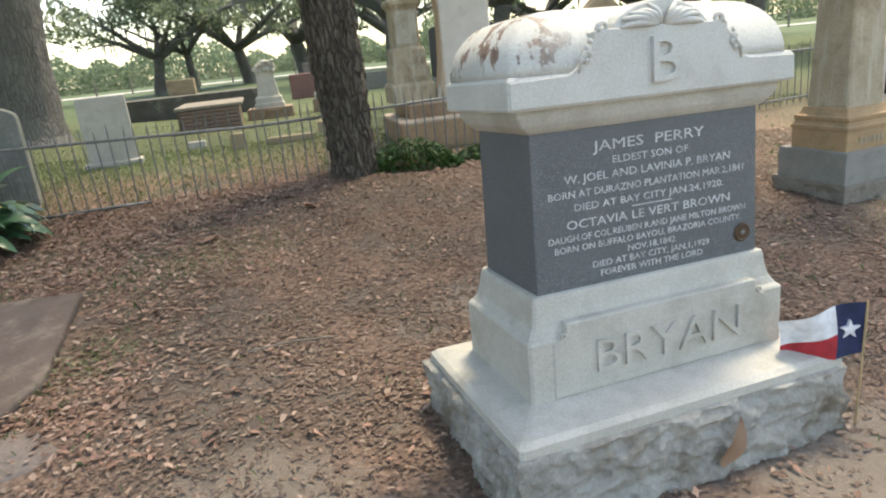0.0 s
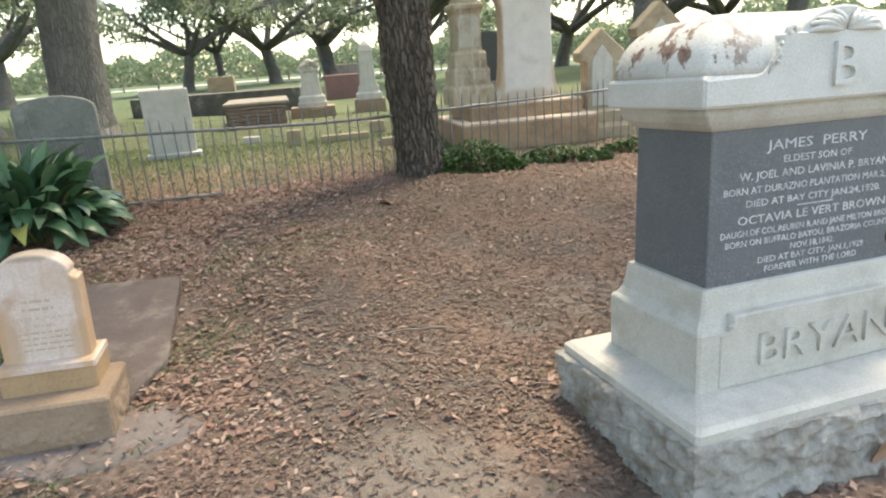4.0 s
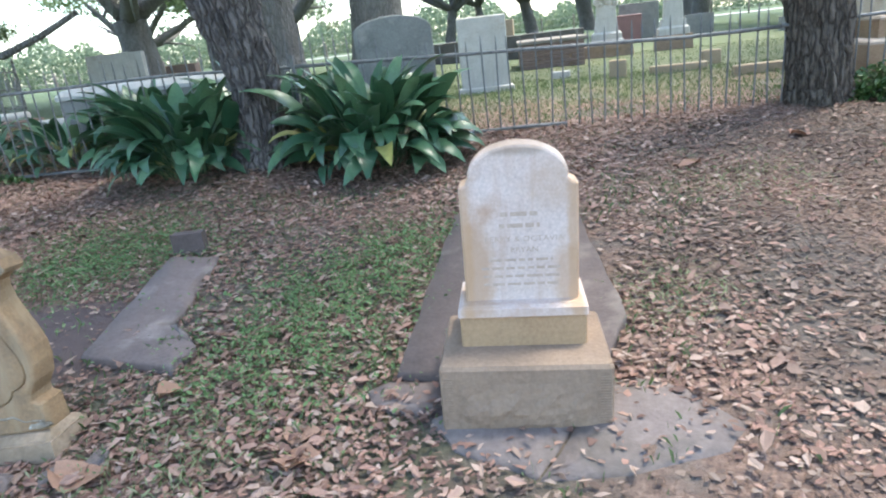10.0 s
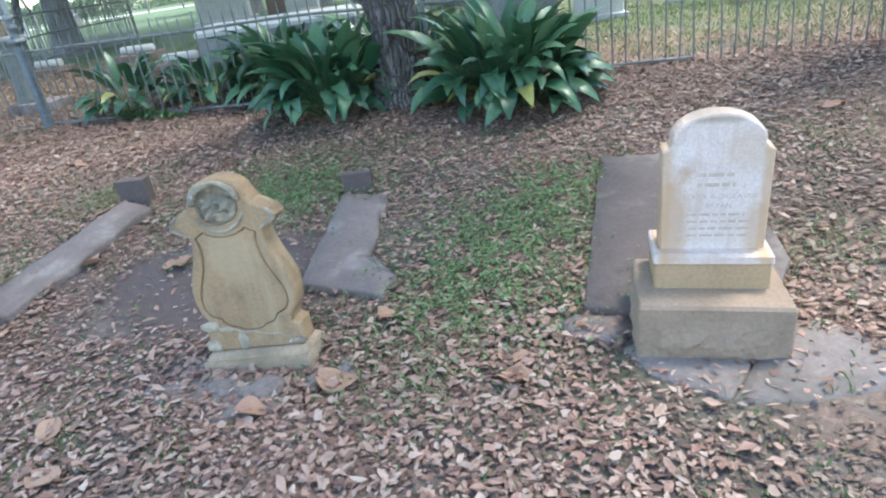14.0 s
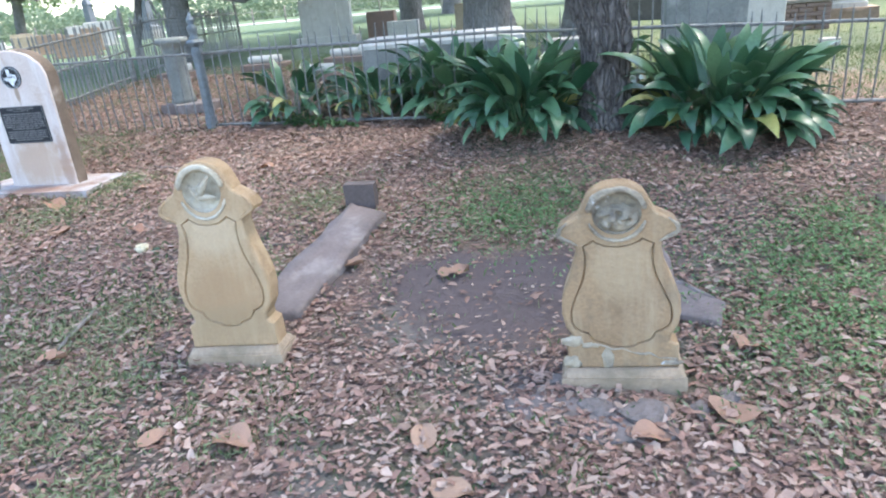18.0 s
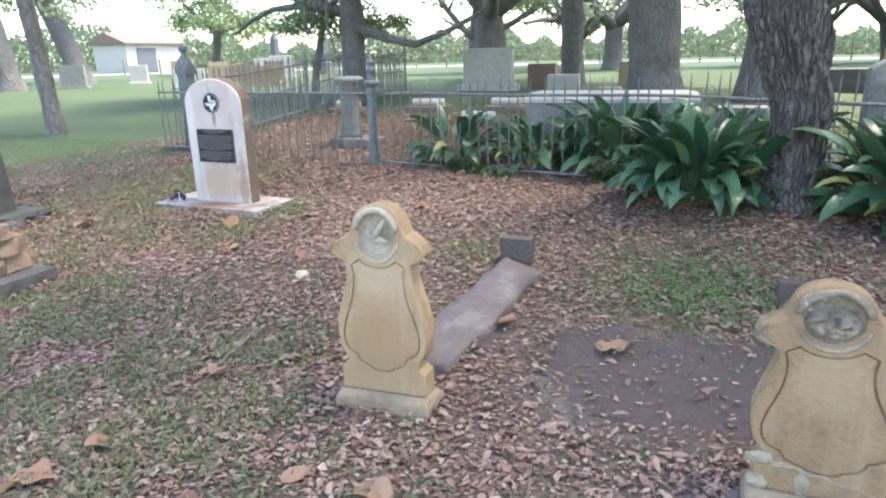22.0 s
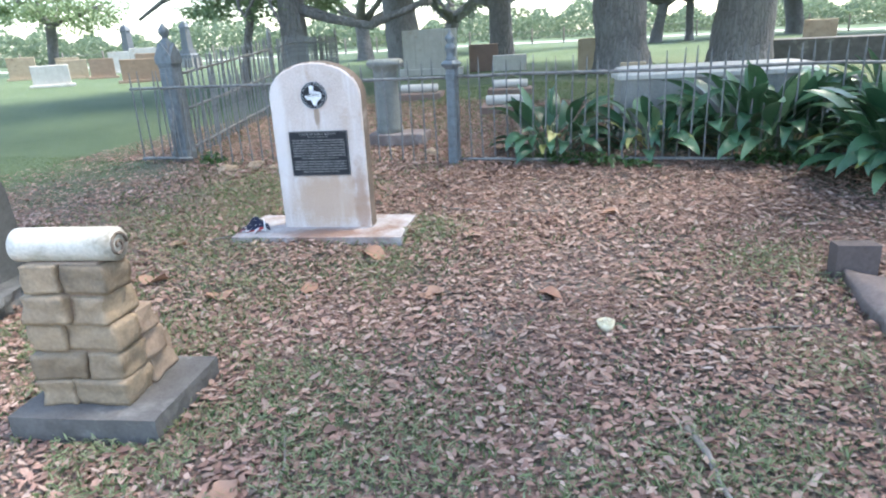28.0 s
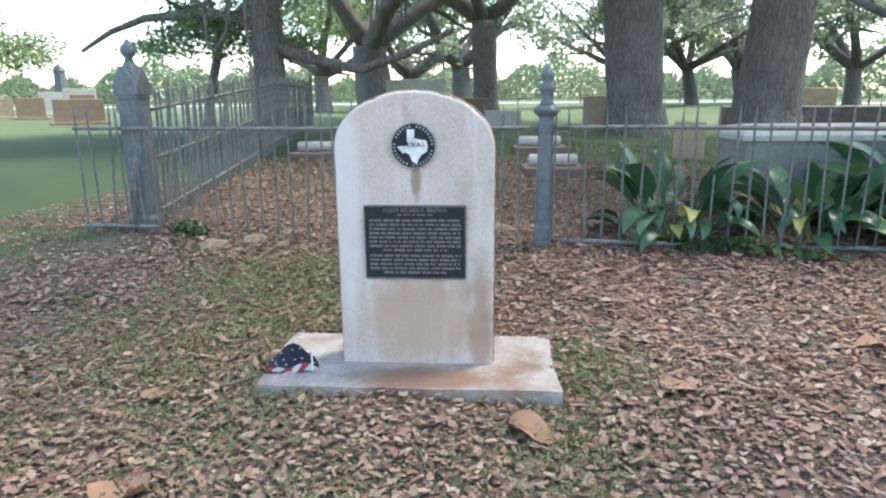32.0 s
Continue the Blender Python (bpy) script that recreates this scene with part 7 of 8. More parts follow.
# ---- creeping greenery, litter and grass ----
def leaf_scatter(name, centres, size, mat_, label, seed, up=0.5, kind="stuff", thick=0.5, category="plants", ragged=0.0):
    """Small pointed leaves, folded along the rib, at the given places."""
    rs = np.random.RandomState(seed)
    n = len(centres)
    c = np.array(centres)
    yaw = rs.uniform(0, 2 * np.pi, n)
    L = size * rs.uniform(0.55, 1.25, n)
    W = L * rs.uniform(0.55, 0.95, n) * thick * 2
    d = np.stack([np.cos(yaw), np.sin(yaw), rs.normal(0, up, n)], 1)
    d /= np.linalg.norm(d, axis=1)[:, None]
    side = np.stack([-np.sin(yaw), np.cos(yaw), rs.normal(0, up, n)], 1)
    side /= np.linalg.norm(side, axis=1)[:, None]
    nrm = np.cross(d, side)
    fold = rs.uniform(-0.1, 0.55, n)[:, None] * (0.55 if ragged else 1.0) * W[:, None]
    curl = rs.uniform(-0.1, 0.35, n)[:, None] * L[:, None]
    Lc, Wc = L[:, None], W[:, None]
    pts = np.stack([c - d * Lc, c - d * Lc * 0.35 + side * Wc * 0.5 + nrm * fold, c + d * Lc * 0.35 + side * Wc * 0.45 + nrm * (fold + curl * 0.4), c + d * Lc + nrm * curl,
                    c + d * Lc * 0.35 - side * Wc * 0.45 + nrm * (fold + curl * 0.4), c - d * Lc * 0.35 - side * Wc * 0.5 + nrm * fold], 1).reshape(-1, 3)
    if ragged:
        pts = pts + (rs.normal(0, ragged, (n, 6, 1)) * Lc[:, None] * d[:, None] + rs.normal(0, ragged, (n, 6, 1)) * Wc[:, None] * side[:, None]).reshape(-1, 3)
    i = np.arange(n)[:, None] * 6
    fs = np.concatenate([i + np.array([0, 1, 2, 3]), i + np.array([0, 3, 4, 5])], 0)
    o = part(name, (pts.tolist(), [], fs.tolist()), mat_)
    return tagged(o, label, category, kind=kind)


def vine_patch(x, y, rx, ry, h, n, seed, label, name="vine_bush"):
    rs = np.random.RandomState(seed)
    a, q = rs.uniform(0, 2 * np.pi, n), rs.uniform(0, 1, n) ** 0.6
    px, py = x + rx * q * np.cos(a), y + ry * q * np.sin(a)
    pz = np.array([gz(float(u), float(v)) for u, v in zip(px, py)]) + h * (1 - q ** 2) * rs.uniform(0.2, 1.0, n) + 0.02
    o = leaf_scatter(name, np.stack([px, py, pz], 1), 0.035, M_VINE, label, seed, 0.7, "", 0.6, "plant")
    del o["label"]
    tagged(o, label, "plant")
    return o


vine_patch(-0.45, 6.86, 0.55, 0.22, 0.30, 1500, 51, "low leafy vine at a tree's foot by the railing")
vine_patch(0.55, 7.15, 0.55, 0.16, 0.16, 700, 52, "low vine creeping along the railing")
vine_patch(1.7, 7.5, 0.7, 0.18, 0.16, 700, 53, "low vine creeping along the railing")
vine_patch(-6.5, 4.85, 0.45, 0.10, 0.10, 260, 54, "low weeds at the foot of the railing")
vine_patch(-8.0, 4.40, 0.6, 0.08, 0.10, 260, 55, "low weeds at the foot of the railing")
vine_patch(-11.6, 3.3, 0.15, 0.1, 0.10, 90, 56, "low weeds at a gate post's foot")

SOLID = ((0.581, 2.285, 0.65, 0.43), (-2.375, 2.315, 0.25, 0.19), (-5.42, 1.16, 0.2, 0.085), (-3.92, 1.68, 0.22, 0.09), (-9.14, 2.262, 0.58, 0.275), (-8.52, 0.283, 0.29, 0.245), (-10.42, 0.40, 0.48, 0.46))


def solid(x, y):
    """True inside the foot of a stone."""
    k = np.zeros(len(x), bool)
    ca, sa = math.cos(radians(22)), math.sin(radians(22))
    for cx, cy, p, q in SOLID:
        u, v = (x - cx) * ca + (y - cy) * sa, (y - cy) * ca - (x - cx) * sa
        k |= (np.abs(u) < p) & (np.abs(v) < q)
    return k



def wet(x, y, cx, cy, r):
    return np.exp(-((x - cx) ** 2 + (y - cy) ** 2) / (r * r))


def patches(x, y, k, s):
    return 0.5 + 0.25 * (np.sin(x * k + 1.7 * np.sin(y * k * 0.8 + s)) * np.sin(y * k * 1.1 + 1.3 * np.sin(x * k * 0.7 + 2 * s)) + np.sin(x * k * 2.3 + s + 2 * np.sin(y * k * 1.9)) * np.sin(y * k * 2.1 + 3 * s))


def bare(x, y):
    """1 where the earth is nearly bare."""
    d = 0.75 * wet(x, y, -0.75, 1.7, 0.6) + wet(x, y, -4.65, 2.05, 0.42) + 0.8 * wet(x, y, -5.75, 2.0, 0.30) + wet(x, y, -5.55, 1.8, 0.2) + 0.45 * wet(x, y, 1.3, 1.5, 0.8)
    d = d + 1.3 * wet(x, y, -4.85, 2.05, 0.36) + 1.3 * wet(x, y, -4.35, 2.2, 0.34) + 0.6 * wet(x, y, 1.4, 1.8, 0.45) + 1.2 * wet(x, y, -2.62, 3.5, 0.36) + 0.6 * wet(x, y, -2.4, 2.75, 0.25)
    d = d + wet(x, y, -2.55, 3.3, 0.38) + wet(x, y, -4.15, 2.6, 0.22) + wet(x, y, -2.2, 2.0, 0.26) + wet(x, y, -1.9, 2.12, 0.2) + 0.25 * wet(x, y, -1.5, 2.6, 0.4) + 0.6 * wet(x, y, -0.35, 3.1, 0.3)
    return np.clip(d, 0, 1)


def litter_density(x, y):
    past = (x - F0.x) * FN.x + (y - F0.y) * FN.y
    d = np.where(x < -2.6, 0.62, 0.32) + np.where(x < -2.6, 0.5, 0.75) * patches(x, y, 3.1, 1.0)
    d = np.maximum(d, np.clip(1.15 + past * 0.42, 0, 1) * (past < 0.25))
    d = d * np.where(past > 0.25, np.where((x < -7.5) & (past < 3.4), 1.0 - 0.45 * np.clip((x + 9.0) * 0.8, 0, 1), 0.20), 1.0) * (1 - 0.94 * bare(x, y)) * (1 - 0.35 * wet(x, y, -3.4, 2.85, 0.65))
    d = d * (1 - 0.25 / (1 + np.exp(-(x + 1.6) * 4))) + 0.35 * wet(x, y, -0.25, 2.6, 0.35) + 0.3 * wet(x, y, -3.0, 1.4, 1.0)
    d = np.where(solid(x, y), 0, d)
    edge = np.where(past > 0.1, 13.3, 11.5)
    return d * (1 - 0.85 / (1 + np.exp((x + edge + 1.6 * (patches(x, y, 2.1, 7.0) - 0.5)) * 3)))


def large_density(x, y):
    d = litter_density(x, y)
    return d * (1 - 0.72 / (1 + np.exp(-(x + 1.6) * 4))) * (0.12 + 0.62 * patches(x, y, 4.7, 2.0))


def grass_density(x, y):
    past = (x - F0.x) * FN.x + (y - F0.y) * FN.y
    q = patches(x, y, 3.7, 3.0) * patches(x, y, 8.3, 5.0) * 2.2
    near = np.clip((q - 0.42) * 2.6, 0, 1)
    d = np.where(past > 0.1, np.where((x < -7.5) & (past < 3), 0.12, 0.6), 0.04 + 0.55 * near)
    d = np.where((past < 0.1) & (past > -1.5) & (x > -9), 0.03, d)
    d = d + 1.2 * np.clip((-4.2 - x) * 1.5, 0, 1) * np.clip((1.35 - y) * 1.5, 0, 1) * np.clip((q - 0.24) * 3.5, 0, 1) + 1.6 * wet(x, y, -6.25, 1.06, 0.22) + 0.6 * wet(x, y, -5.1, 2.95, 0.45) + 0.7 * wet(x, y, -8.2, 2.0, 0.2) + 0.5 * wet(x, y, -7.9, 0.6, 0.3) + 0.6 * wet(x, y, -8.9, 1.6, 0.35) * (q > 0.4) + 0.3 * (x > 3) * (y < 6) + 0.9 * wet(x, y, -8.45, 2.35, 0.25) + 0.8 * wet(x, y, -9.9, 2.2, 0.35) + 0.7 * wet(x, y, -3.3, 1.75, 0.3) + 0.5 * wet(x, y, -7.0, 0.9, 0.5) + 0.5 * wet(x, y, -10.3, 2.6, 0.8)
    d = d * (1 - 0.75 * wet(x, y, -7.4, 2.0, 0.8))
    d = np.where((x > -1.9) & (x < 3) & (past < 0), 0.06 * d, d)
    d = np.where(solid(x, y), 0, d)
    return d * (1 - 0.9 * wet(x, y, -4.65, 2.0, 0.5)) * (1 - 0.9 * wet(x, y, -2.55, 3.3, 0.45))


def gz_many(x, y):
    return np.array([gz(float(a), float(b)) for a, b in zip(x, y)])


def scatter(n, lo, hi, dens, seed):
    rs = np.random.RandomState(seed)
    x, y = rs.uniform(lo[0], hi[0], n), rs.uniform(lo[1], hi[1], n)
    k = rs.uniform(0, 1, n) < dens(x, y)
    x, y = x[k], y[k]
    return x, y, rs


def crumbs_east(x, y):
    return litter_density(x, y) * (x > -1.9 + 0.5 * np.sin(y * 3.1) + 0.3 * np.sin(y * 9.0))


def crumbs_west(x, y):
    return litter_density(x, y) * (x <= -1.9 + 0.5 * np.sin(y * 3.1) + 0.3 * np.sin(y * 9.0))


def oakleaf_density(x, y):
    past = (x - F0.x) * FN.x + (y - F0.y) * FN.y
    d = litter_density(x, y) * np.clip(0.30 + 0.75 * patches(x, y, 2.3, 4.0), 0, 1)
    d = d * np.clip((-1.4 - x) * 0.9 + 0.10, 0.06, 1) + 0.35 * wet(x, y, -0.2, 2.5, 0.3) * (1 - bare(x, y))
    d = d * (1 - 0.7 * np.clip((-4.9 - x) * 1.5, 0, 1) * np.clip((1.2 - y) * 1.5, 0, 1))
    return np.where((past > 0.2) | solid(x, y), 0, d)


x, y, rs = scatter(360000, (-13.4, -1.2), (-0.9, 7.4), crumbs_west, 61)
c = np.stack([x, y, gz_many(x, y) + rs.uniform(0.004, 0.016, len(x))], 1)
leaf_scatter("leaf_crumbs", c, 0.0150, M_LITTER, "crumbled dry brown leaf litter on the ground", 62, 0.16, "stuff", 0.62, "leaves", 0.2)
x, y, rs = scatter(400000, (-2.9, -1.2), (5.4, 7.4), crumbs_east, 161)
c = np.stack([x, y, gz_many(x, y) + rs.uniform(0.003, 0.012, len(x))], 1)
leaf_scatter("leaf_crumbs", c, 0.0145, M_CRUMB, "finely crushed brown leaf litter on bare earth", 162, 0.14, "stuff", 0.6, "leaves", 0.2)
x, y, rs = scatter(190000, (-13.0, -1.2), (4.6, 7.4), large_density, 71)
c = np.stack([x, y, gz_many(x, y) + rs.uniform(0.010, 0.026, len(x))], 1)
leaf_scatter("leaf_litter", c, 0.0225, M_LITTER, "dry brown fallen leaves carpeting the ground", 72, 0.20, "stuff", 0.62, "leaves", 0.2)
x, y, rs = scatter(36000, (-12.0, -1.2), (2.5, 7.2), oakleaf_density, 81)
c = np.stack([x, y, gz_many(x, y) + rs.uniform(0.014, 0.036, len(x))], 1)
leaf_scatter("oak_leaves", c, 0.0265, M_OAKLEAF, "curled pinkish-brown oak leaves strewn on the litter", 82, 0.22, "stuff", 0.50, "leaves", 0.16)


def blades(name, x, y, h, w, mat_, label, seed):
    rs = np.random.RandomState(seed)
    n = len(x)
    z = gz_many(x, y)
    a = rs.uniform(0, 2 * np.pi, n)
    hh = h * rs.uniform(0.4, 1.3, n)
    lean = rs.uniform(0.2, 0.9, n) * hh
    b = rs.uniform(0, 2 * np.pi, n)
    dx, dy = np.cos(a) * w, np.sin(a) * w
    p = np.stack([np.stack([x - dx, y - dy, z - 0.005], 1), np.stack([x + dx, y + dy, z - 0.005], 1),
                  np.stack([x + np.cos(b) * lean * 0.45 + dx * 0.6, y + np.sin(b) * lean * 0.45 + dy * 0.6, z + hh * 0.65], 1), np.stack([x + np.cos(b) * lean, y + np.sin(b) * lean, z + hh * 0.9], 1)], 1).reshape(-1, 3)
    o = part(name, (p.tolist(), [], np.arange(4 * n).reshape(-1, 4).tolist()), mat_)
    return tagged(o, label, "grass", kind="stuff")


x, y, rs = scatter(300000, (-11.5, -1.2), (10.0, 9.5), grass_density, 63)
blades("grass", x, y, 0.040, 0.0030, M_GRASS, "short sparse grass between the graves", 64)
x, y, rs = scatter(120000, (-19, -1.0), (-9.6, 7.0), lambda x, y: 0.9 / (1 + np.exp((x + 12.0 + 2.4 * (patches(x, y, 1.7, 2.0) - 0.5)) * 2.2)) * (((x - F0.x) * FN.x + (y - F0.y) * FN.y) < 0.3), 65)
blades("lawn_grass", x, y, 0.018, 0.002, M_GRASS, "mown green lawn beyond the railing", 66)
x, y, rs = scatter(60000, (-12, 4.5), (5, 15), lambda x, y: 0.8 * (((x - F0.x) * FN.x + (y - F0.y) * FN.y) > 0.4), 67)
blades("lawn_grass", x, y, 0.028, 0.004, M_GRASS, "thin grass among the gravestones", 68)


def weed_density(x, y):
    return np.clip(1.0 * wet(x, y, -3.35, 2.9, 0.38) + 0.9 * wet(x, y, -3.2, 3.4, 0.28) + 0.9 * wet(x, y, -3.3, 2.3, 0.32) + 0.55 * wet(x, y, -5.0, 2.95, 0.40) + 0.5 * wet(x, y, -4.9, 3.1, 0.5), 0, 1) * (np.sin(x * 23) * np.sin(y * 19) > -0.5)


x, y, rs = scatter(80000, (-6.2, 1.6), (-2.6, 4.2), weed_density, 69)
leaf_scatter("ground_weeds", np.stack([x, y, gz_many(x, y) + rs.uniform(0.015, 0.055, len(x))], 1), 0.0105, M_CLOVER, "low green weeds between the graves", 70, 0.45, "stuff", 0.6, "weeds")


def turf_density(x, y):
    q = patches(x, y, 3.7, 3.0) * patches(x, y, 8.3, 5.0) * 2.2
    d = 1.35 * np.clip((-4.6 - x) * 1.2, 0, 1) * np.clip((1.1 - y) * 1.3, 0, 1) * np.clip((q - 0.34) * 3.6, 0, 1) * np.clip((x + 10) * 2, 0, 1)
    d = d + 1.5 * wet(x, y, -6.25, 1.06, 0.22) + 0.7 * wet(x, y, -8.45, 2.45, 0.20) + 0.6 * wet(x, y, -8.35, 1.95, 0.22) + 0.6 * wet(x, y, -9.85, 2.35, 0.25) + 0.5 * wet(x, y, -9.5, 1.45, 0.25) + 0.5 * wet(x, y, -8.75, 1.25, 0.25)
    d = d + 0.55 * wet(x, y, -7.9, 0.75, 0.22) + 0.5 * wet(x, y, -7.35, 0.45, 0.2) + 0.4 * wet(x, y, -3.3, 1.7, 0.22) + 0.8 * wet(x, y, -6.35, 2.7, 0.30) + 0.6 * wet(x, y, -6.05, 1.75, 0.22) + 0.7 * wet(x, y, -10.2, 2.9, 0.5) + 0.5 * wet(x, y, -10.6, 1.9, 0.5) + 0.5 * wet(x, y, -2.0, 3.0, 0.2) + 0.25 * wet(x, y, -1.7, 4.6, 0.4)
    d = d * 1.35 * (1 - 0.8 * wet(x, y, -7.4, 2.0, 0.8)) * (1 - 0.45 * wet(x, y, -7.0, 1.15, 0.5))
    for cx, cy, r, a in ((-8.48, 2.56, 0.20, 1.3), (-8.45, 1.93, 0.16, 0.9), (-9.42, 1.74, 0.22, 0.9), (-10.1, 1.35, 0.35, 0.8), (-9.1, 1.42, 0.24, 0.7), (-10.55, 2.68, 0.2, 1.1), (-9.92, 2.5, 0.26, 1.2), (-10.0, 1.8, 0.25, 0.8), (-8.3, 1.72, 0.16, 0.8)):
        d = d + a * wet(x, y, cx, cy, r) * np.clip(q * 2.2, 0.25, 1)
    return np.where(solid(x, y), 0, d)


x, y, rs = scatter(270000, (-11.5, -1.2), (-1.2, 5.2), turf_density, 91)
leaf_scatter("grass_tufts", np.stack([x, y, gz_many(x, y) + rs.uniform(0.012, 0.046, len(x))], 1), 0.018, M_TURF, "soft green tufts of short grass among the leaves", 92, 0.6, "stuff", 0.20, "grass")


# ---- single large fallen leaves, sticks, stones, a flower ----
def big_leaf(x, y, yaw, s, seed, lobed=False, tilt=0):
    rng = random.Random(seed)
    vs, n = [], 9
    for i in range(n):
        f = i / (n - 1)
        w = 0.42 * math.sin(math.pi * min(1, f * 0.96 + 0.04)) ** 0.7 * (1 - 0.25 * f)
        if lobed:
            w *= 1 + 0.5 * math.sin(f * 11)
        z = 0.12 * math.sin(f * 3.0 + seed) ** 2
        for k, q in enumerate((-1, -0.5, 0, 0.5, 1)):
            vs.append((f - 0.5, q * w + rng.uniform(-0.015, 0.015), z + abs(q) * 0.10 * (1 + math.sin(seed + f * 4)) + 0.05))
    fs = [(5 * i + k, 5 * i + k + 1, 5 * i + k + 6, 5 * i + k + 5) for i in range(n - 1) for k in range(4)]
    me = bpy.data.meshes.new("fallen_leaf")
    me.from_pydata(vs, [], fs)
    me.materials.append(M_BIGLEAF)
    me.shade_smooth()
    o = new("fallen_leaf", me)
    o.matrix_world = pose(x, y, gz(x, y) + 0.003, tilt, 0, yaw) @ Matrix.Diagonal((s, s, s, 1))
    return tagged(o, "large curled reddish-brown fallen leaf on the ground", "leaf", "large fallen leaves")


for i, (x, y, yaw, s, lob) in enumerate(((-3.53, 2.05, 60, 0.15, 1), (-3.52, 1.62, 10, 0.17, 0), (-2.0, 4.85, 20, 0.17, 0), (-4.93, 2.12, 40, 0.16, 1), (-5.5, 1.98, 15, 0.17, 1), (-5.0, 0.74, 5, 0.17, 0), (-8.51, 2.0, 0, 0.19, 0),
                                      (-9.54, 1.15, 200, 0.20, 0), (-8.1, 2.52, 330, 0.16, 0), (-7.69, 0.09, 80, 0.15, 1), (-7.04, -0.81, 30, 0.17, 0), (-5.98, -0.07, 50, 0.18, 1), (-3.73, 1.39, 30, 0.13, 0), (-2.92, 1.85, 100, 0.14, 1), (-2.97, 1.95, 10, 0.12, 0),
                                      (-5.3, 0.62, 70, 0.12, 0), (-6.2, 0.75, 20, 0.14, 1), (-4.4, 1.05, 130, 0.12, 0), (-7.3, 1.9, 0, 0.13, 0), (-1.3, 5.6, 30, 0.15, 0), (-9.0, 1.2, 60, 0.15, 0), (-8.6, 1.5, 110, 0.13, 0), (-9.9, 1.6, 10, 0.14, 0), (-7.9, 1.7, 70, 0.14, 1), (-7.4, 3.2, 20, 0.13, 0), (-6.0, 0.2, 80, 0.14, 0), (-5.2, 0.2, 30, 0.13, 0), (-4.2, 0.9, 10, 0.14, 0))):
    big_leaf(x, y, yaw, s, i + 1, bool(lob))
lf = big_leaf(0.86, 1.86, 62, 0.20, 50)
lf.matrix_world = pose(0.84, 1.90, 0.075, 90, -68, 10) @ Matrix.Diagonal((0.20, 0.085, 0.16, 1))
lf["label"] = "large tan dry leaf leaning on the stone base"


def stick(pts, r, label):
    bm = bmesh.new()
    m = Vector(pts[0])
    tube(bm, [Vector(p) - m for p in pts], [r * (1 - 0.5 * i / len(pts)) for i in range(len(pts))], 7, True, 0.3)
    o = part("fallen_stick", bm, M_STICK, None, "", True)
    o.location = m
    tagged(o, label, "stick", "fallen sticks")


def on(x, y, h=0.012):
    return (x, y, gz(x, y) + h)


stick([on(-6.45, 1.10, 0.02), on(-6.36, 0.98, 0.03), on(-6.30, 0.86, 0.02), on(-6.24, 0.78, 0.015)], 0.013, "pale grey fallen stick on the leaves")
stick([on(-6.46, 1.88), on(-6.28, 1.98, 0.02), on(-6.10, 2.10)], 0.005, "thin fallen twig on the leaves")
stick([on(-9.75, 1.75), on(-9.62, 1.90, 0.03), on(-9.5, 2.0, 0.05)], 0.006, "thin fallen twig beside the slab")
stick([on(-7.75, 0.45), on(-7.6, 0.30, 0.02), on(-7.5, 0.12)], 0.006, "thin fallen twig on the grass")
stick([on(-1.2, 3.0), on(-0.95, 3.1, 0.015), on(-0.7, 3.12)], 0.005, "thin fallen twig on bare earth")
stick([on(-8.6, 2.95), on(-8.2, 3.0, 0.015), on(-7.8, 3.15)], 0.006, "thin fallen twig on the leaves")


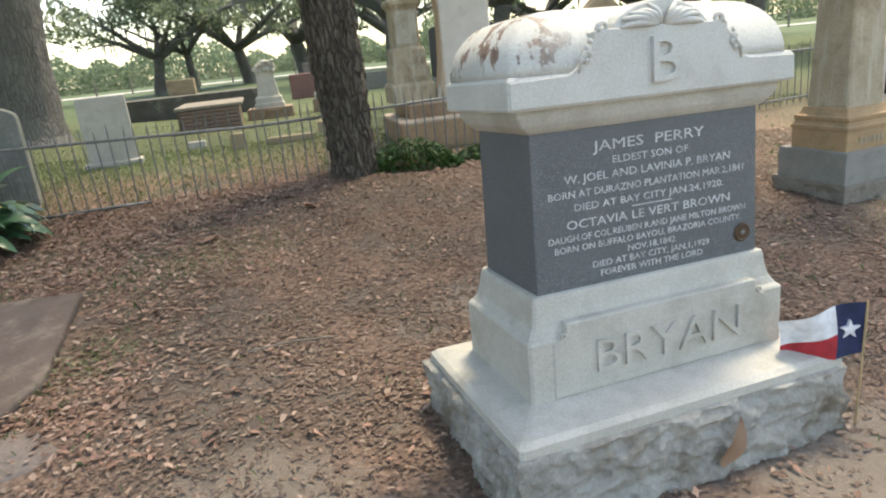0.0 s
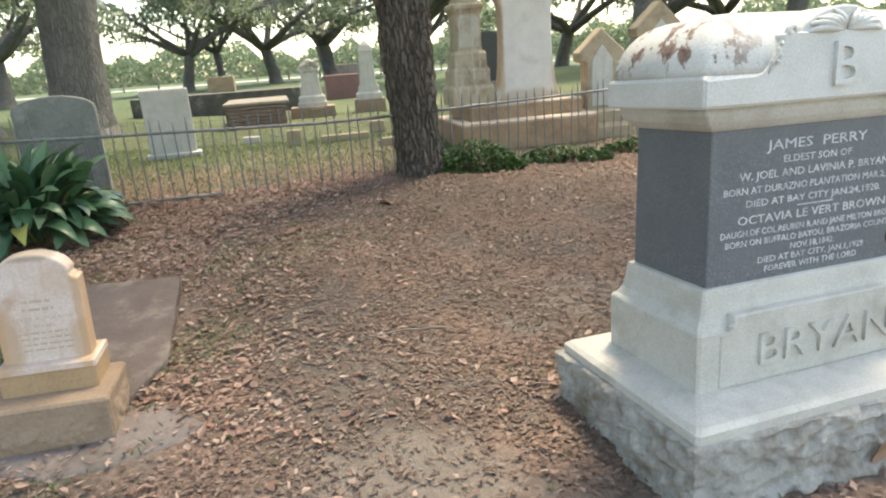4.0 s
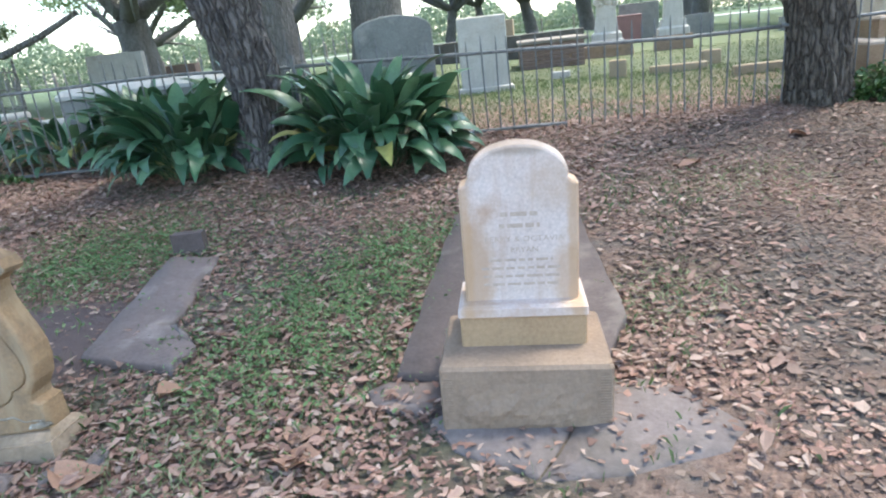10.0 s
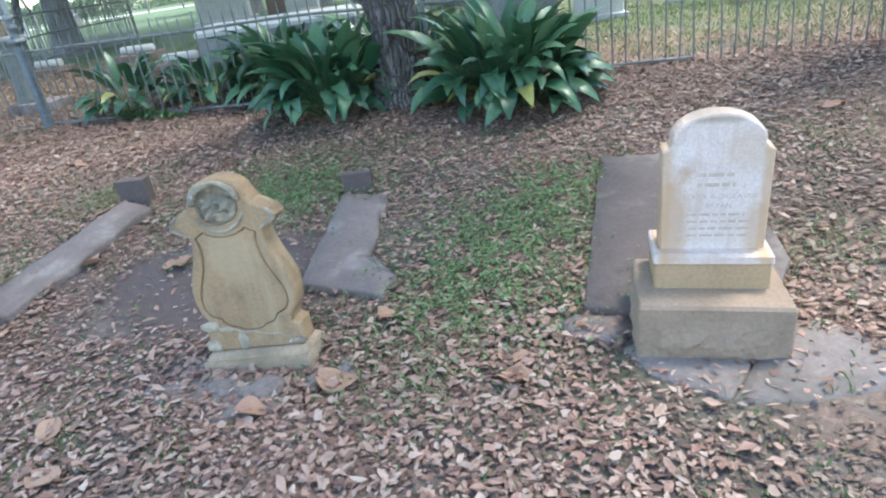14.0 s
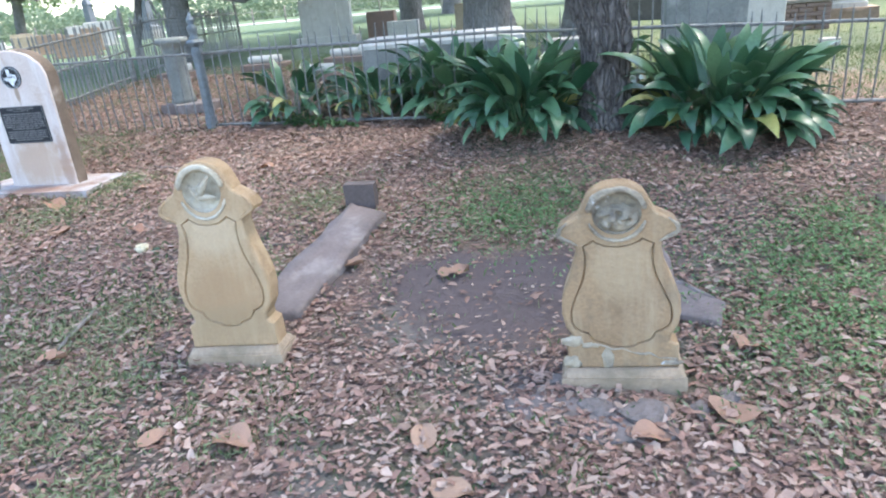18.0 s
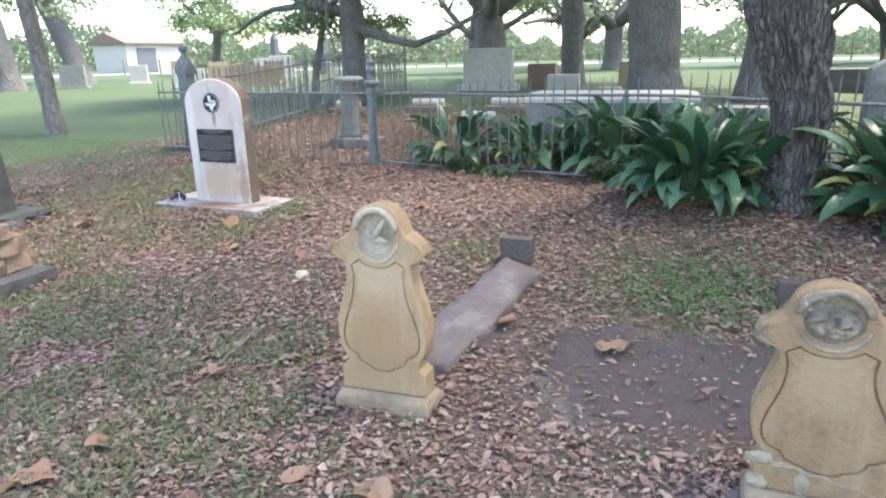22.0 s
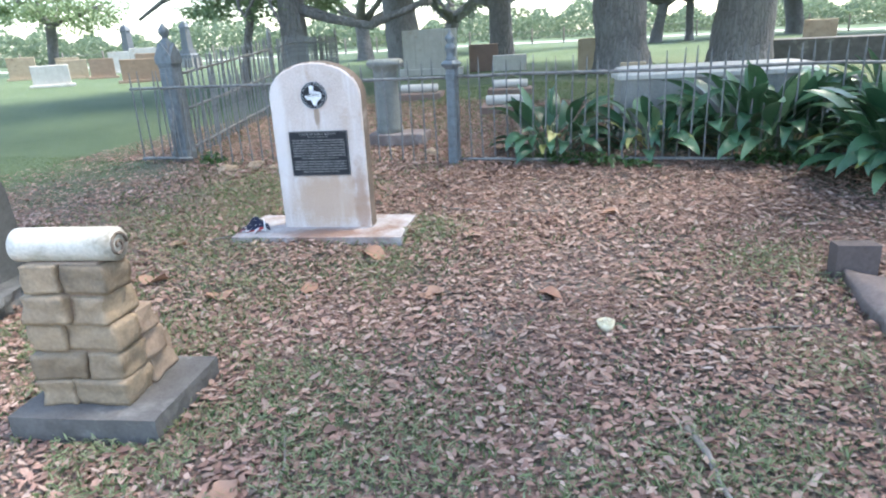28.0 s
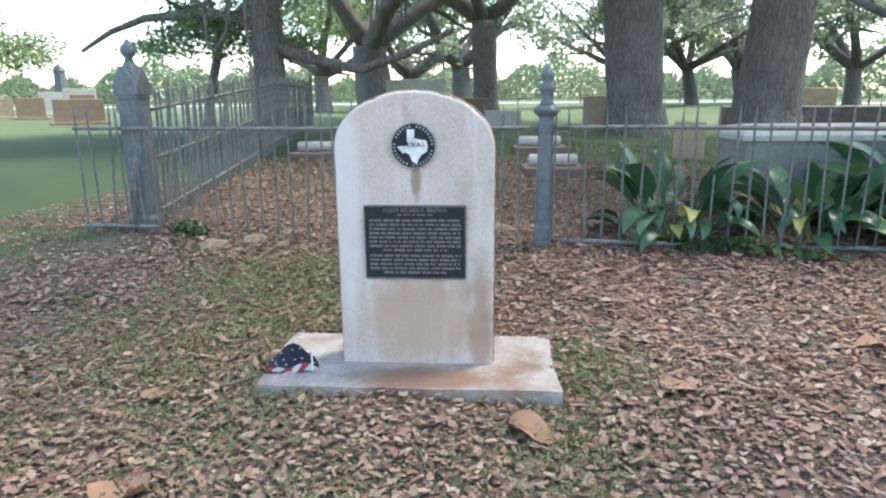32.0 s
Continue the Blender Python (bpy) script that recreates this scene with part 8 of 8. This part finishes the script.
def white_rose():
    x, y = -6.94, 1.70
    t = thing("white_rose", x, y, gz(x, y), 0, "white artificial rose lying on the leaves", "flower")
    rng = random.Random(3)
    for k in range(11):
        r = 0.014 + 0.028 * k / 10
        bm = bmesh.new()
        a0 = k * 2.4
        loft(bm, [[(r * math.cos(a0 + u) * s, r * math.sin(a0 + u) * s, 0.045 - 0.012 * k / 10 + z) for u in (-0.8, -0.4, 0.0, 0.4, 0.8)] + [(r * 0.93 * math.cos(a0 + u) * s, r * 0.93 * math.sin(a0 + u) * s, 0.045 - 0.012 * k / 10 + z) for u in (0.8, 0.4, 0.0, -0.4, -0.8)] for s, z in ((0.55, -0.035), (0.95, -0.012), (1.1, 0.012))])
        part("petal", bm, M_ROSE, t, "", True)
    for k in range(3):
        o = new("leaf", LEAVES[4])
        o.parent = t
        o.matrix_local = pose(0.02, 0.02, 0.0, 0, 0, 40 * k) @ Matrix.Diagonal((0.16, 0.3, 0.1, 1))


white_rose()


def rock(x, y, s, seed, m=None):
    bm = bmesh.new()
    bmesh.ops.create_icosphere(bm, subdivisions=3, radius=1.0)
    for v in bm.verts:
        v.co *= 1 + 0.35 * noise.noise(v.co * 1.3 + Vector((seed, 0, 0)))
        v.co.z *= 0.5
    o = part("limestone_rock", bm, m or M_TANBASE, None, "", True)
    o.matrix_world = pose(x, y, gz(x, y) + 0.15 * s, 0, 0, seed * 40) @ Matrix.Diagonal((s, s * 0.75, s, 1))
    tagged(o, "pale limestone rock by the railing", "rock", "loose rocks")


for i, q in enumerate(((-11.17, 3.12, 0.13), (-11.0, 3.34, 0.12), (-10.72, 3.3, 0.08), (-9.55, 4.28, 0.12), (-10.02, 4.25, 0.07), (-10.3, 3.9, 0.06), (-9.8, 3.6, 0.05))):
    rock(q[0], q[1], q[2] * 0.75, i + 1)


# ---- broken cement at the leaning headstone's foot ----
def chip(x, y, s, seed, m, label):
    bm = bmesh.new()
    bmesh.ops.create_icosphere(bm, subdivisions=2, radius=1.0)
    for v in bm.verts:
        v.co *= 1 + 0.45 * noise.noise(v.co * 1.6 + Vector((seed * 3.1, 0, 0)))
        v.co.z *= 0.34
    o = part("cement_chip", bm, m)
    o.matrix_world = pose(x, y, gz(x, y) + 0.10 * s, 0, 0, seed * 57) @ Matrix.Diagonal((s, s * 0.7, s, 1))
    tagged(o, label, "cement chip", "broken cement")


for i, (x, y, s) in enumerate(((-3.78, 1.50, 0.10), (-3.62, 1.60, 0.06), (-3.95, 1.46, 0.07), (-4.12, 1.55, 0.05), (-3.56, 1.72, 0.05), (-3.98, 2.16, 0.05))):
    chip(x, y, s, i + 1, M_CEMENT, "broken grey cement chip by a headstone's foot")
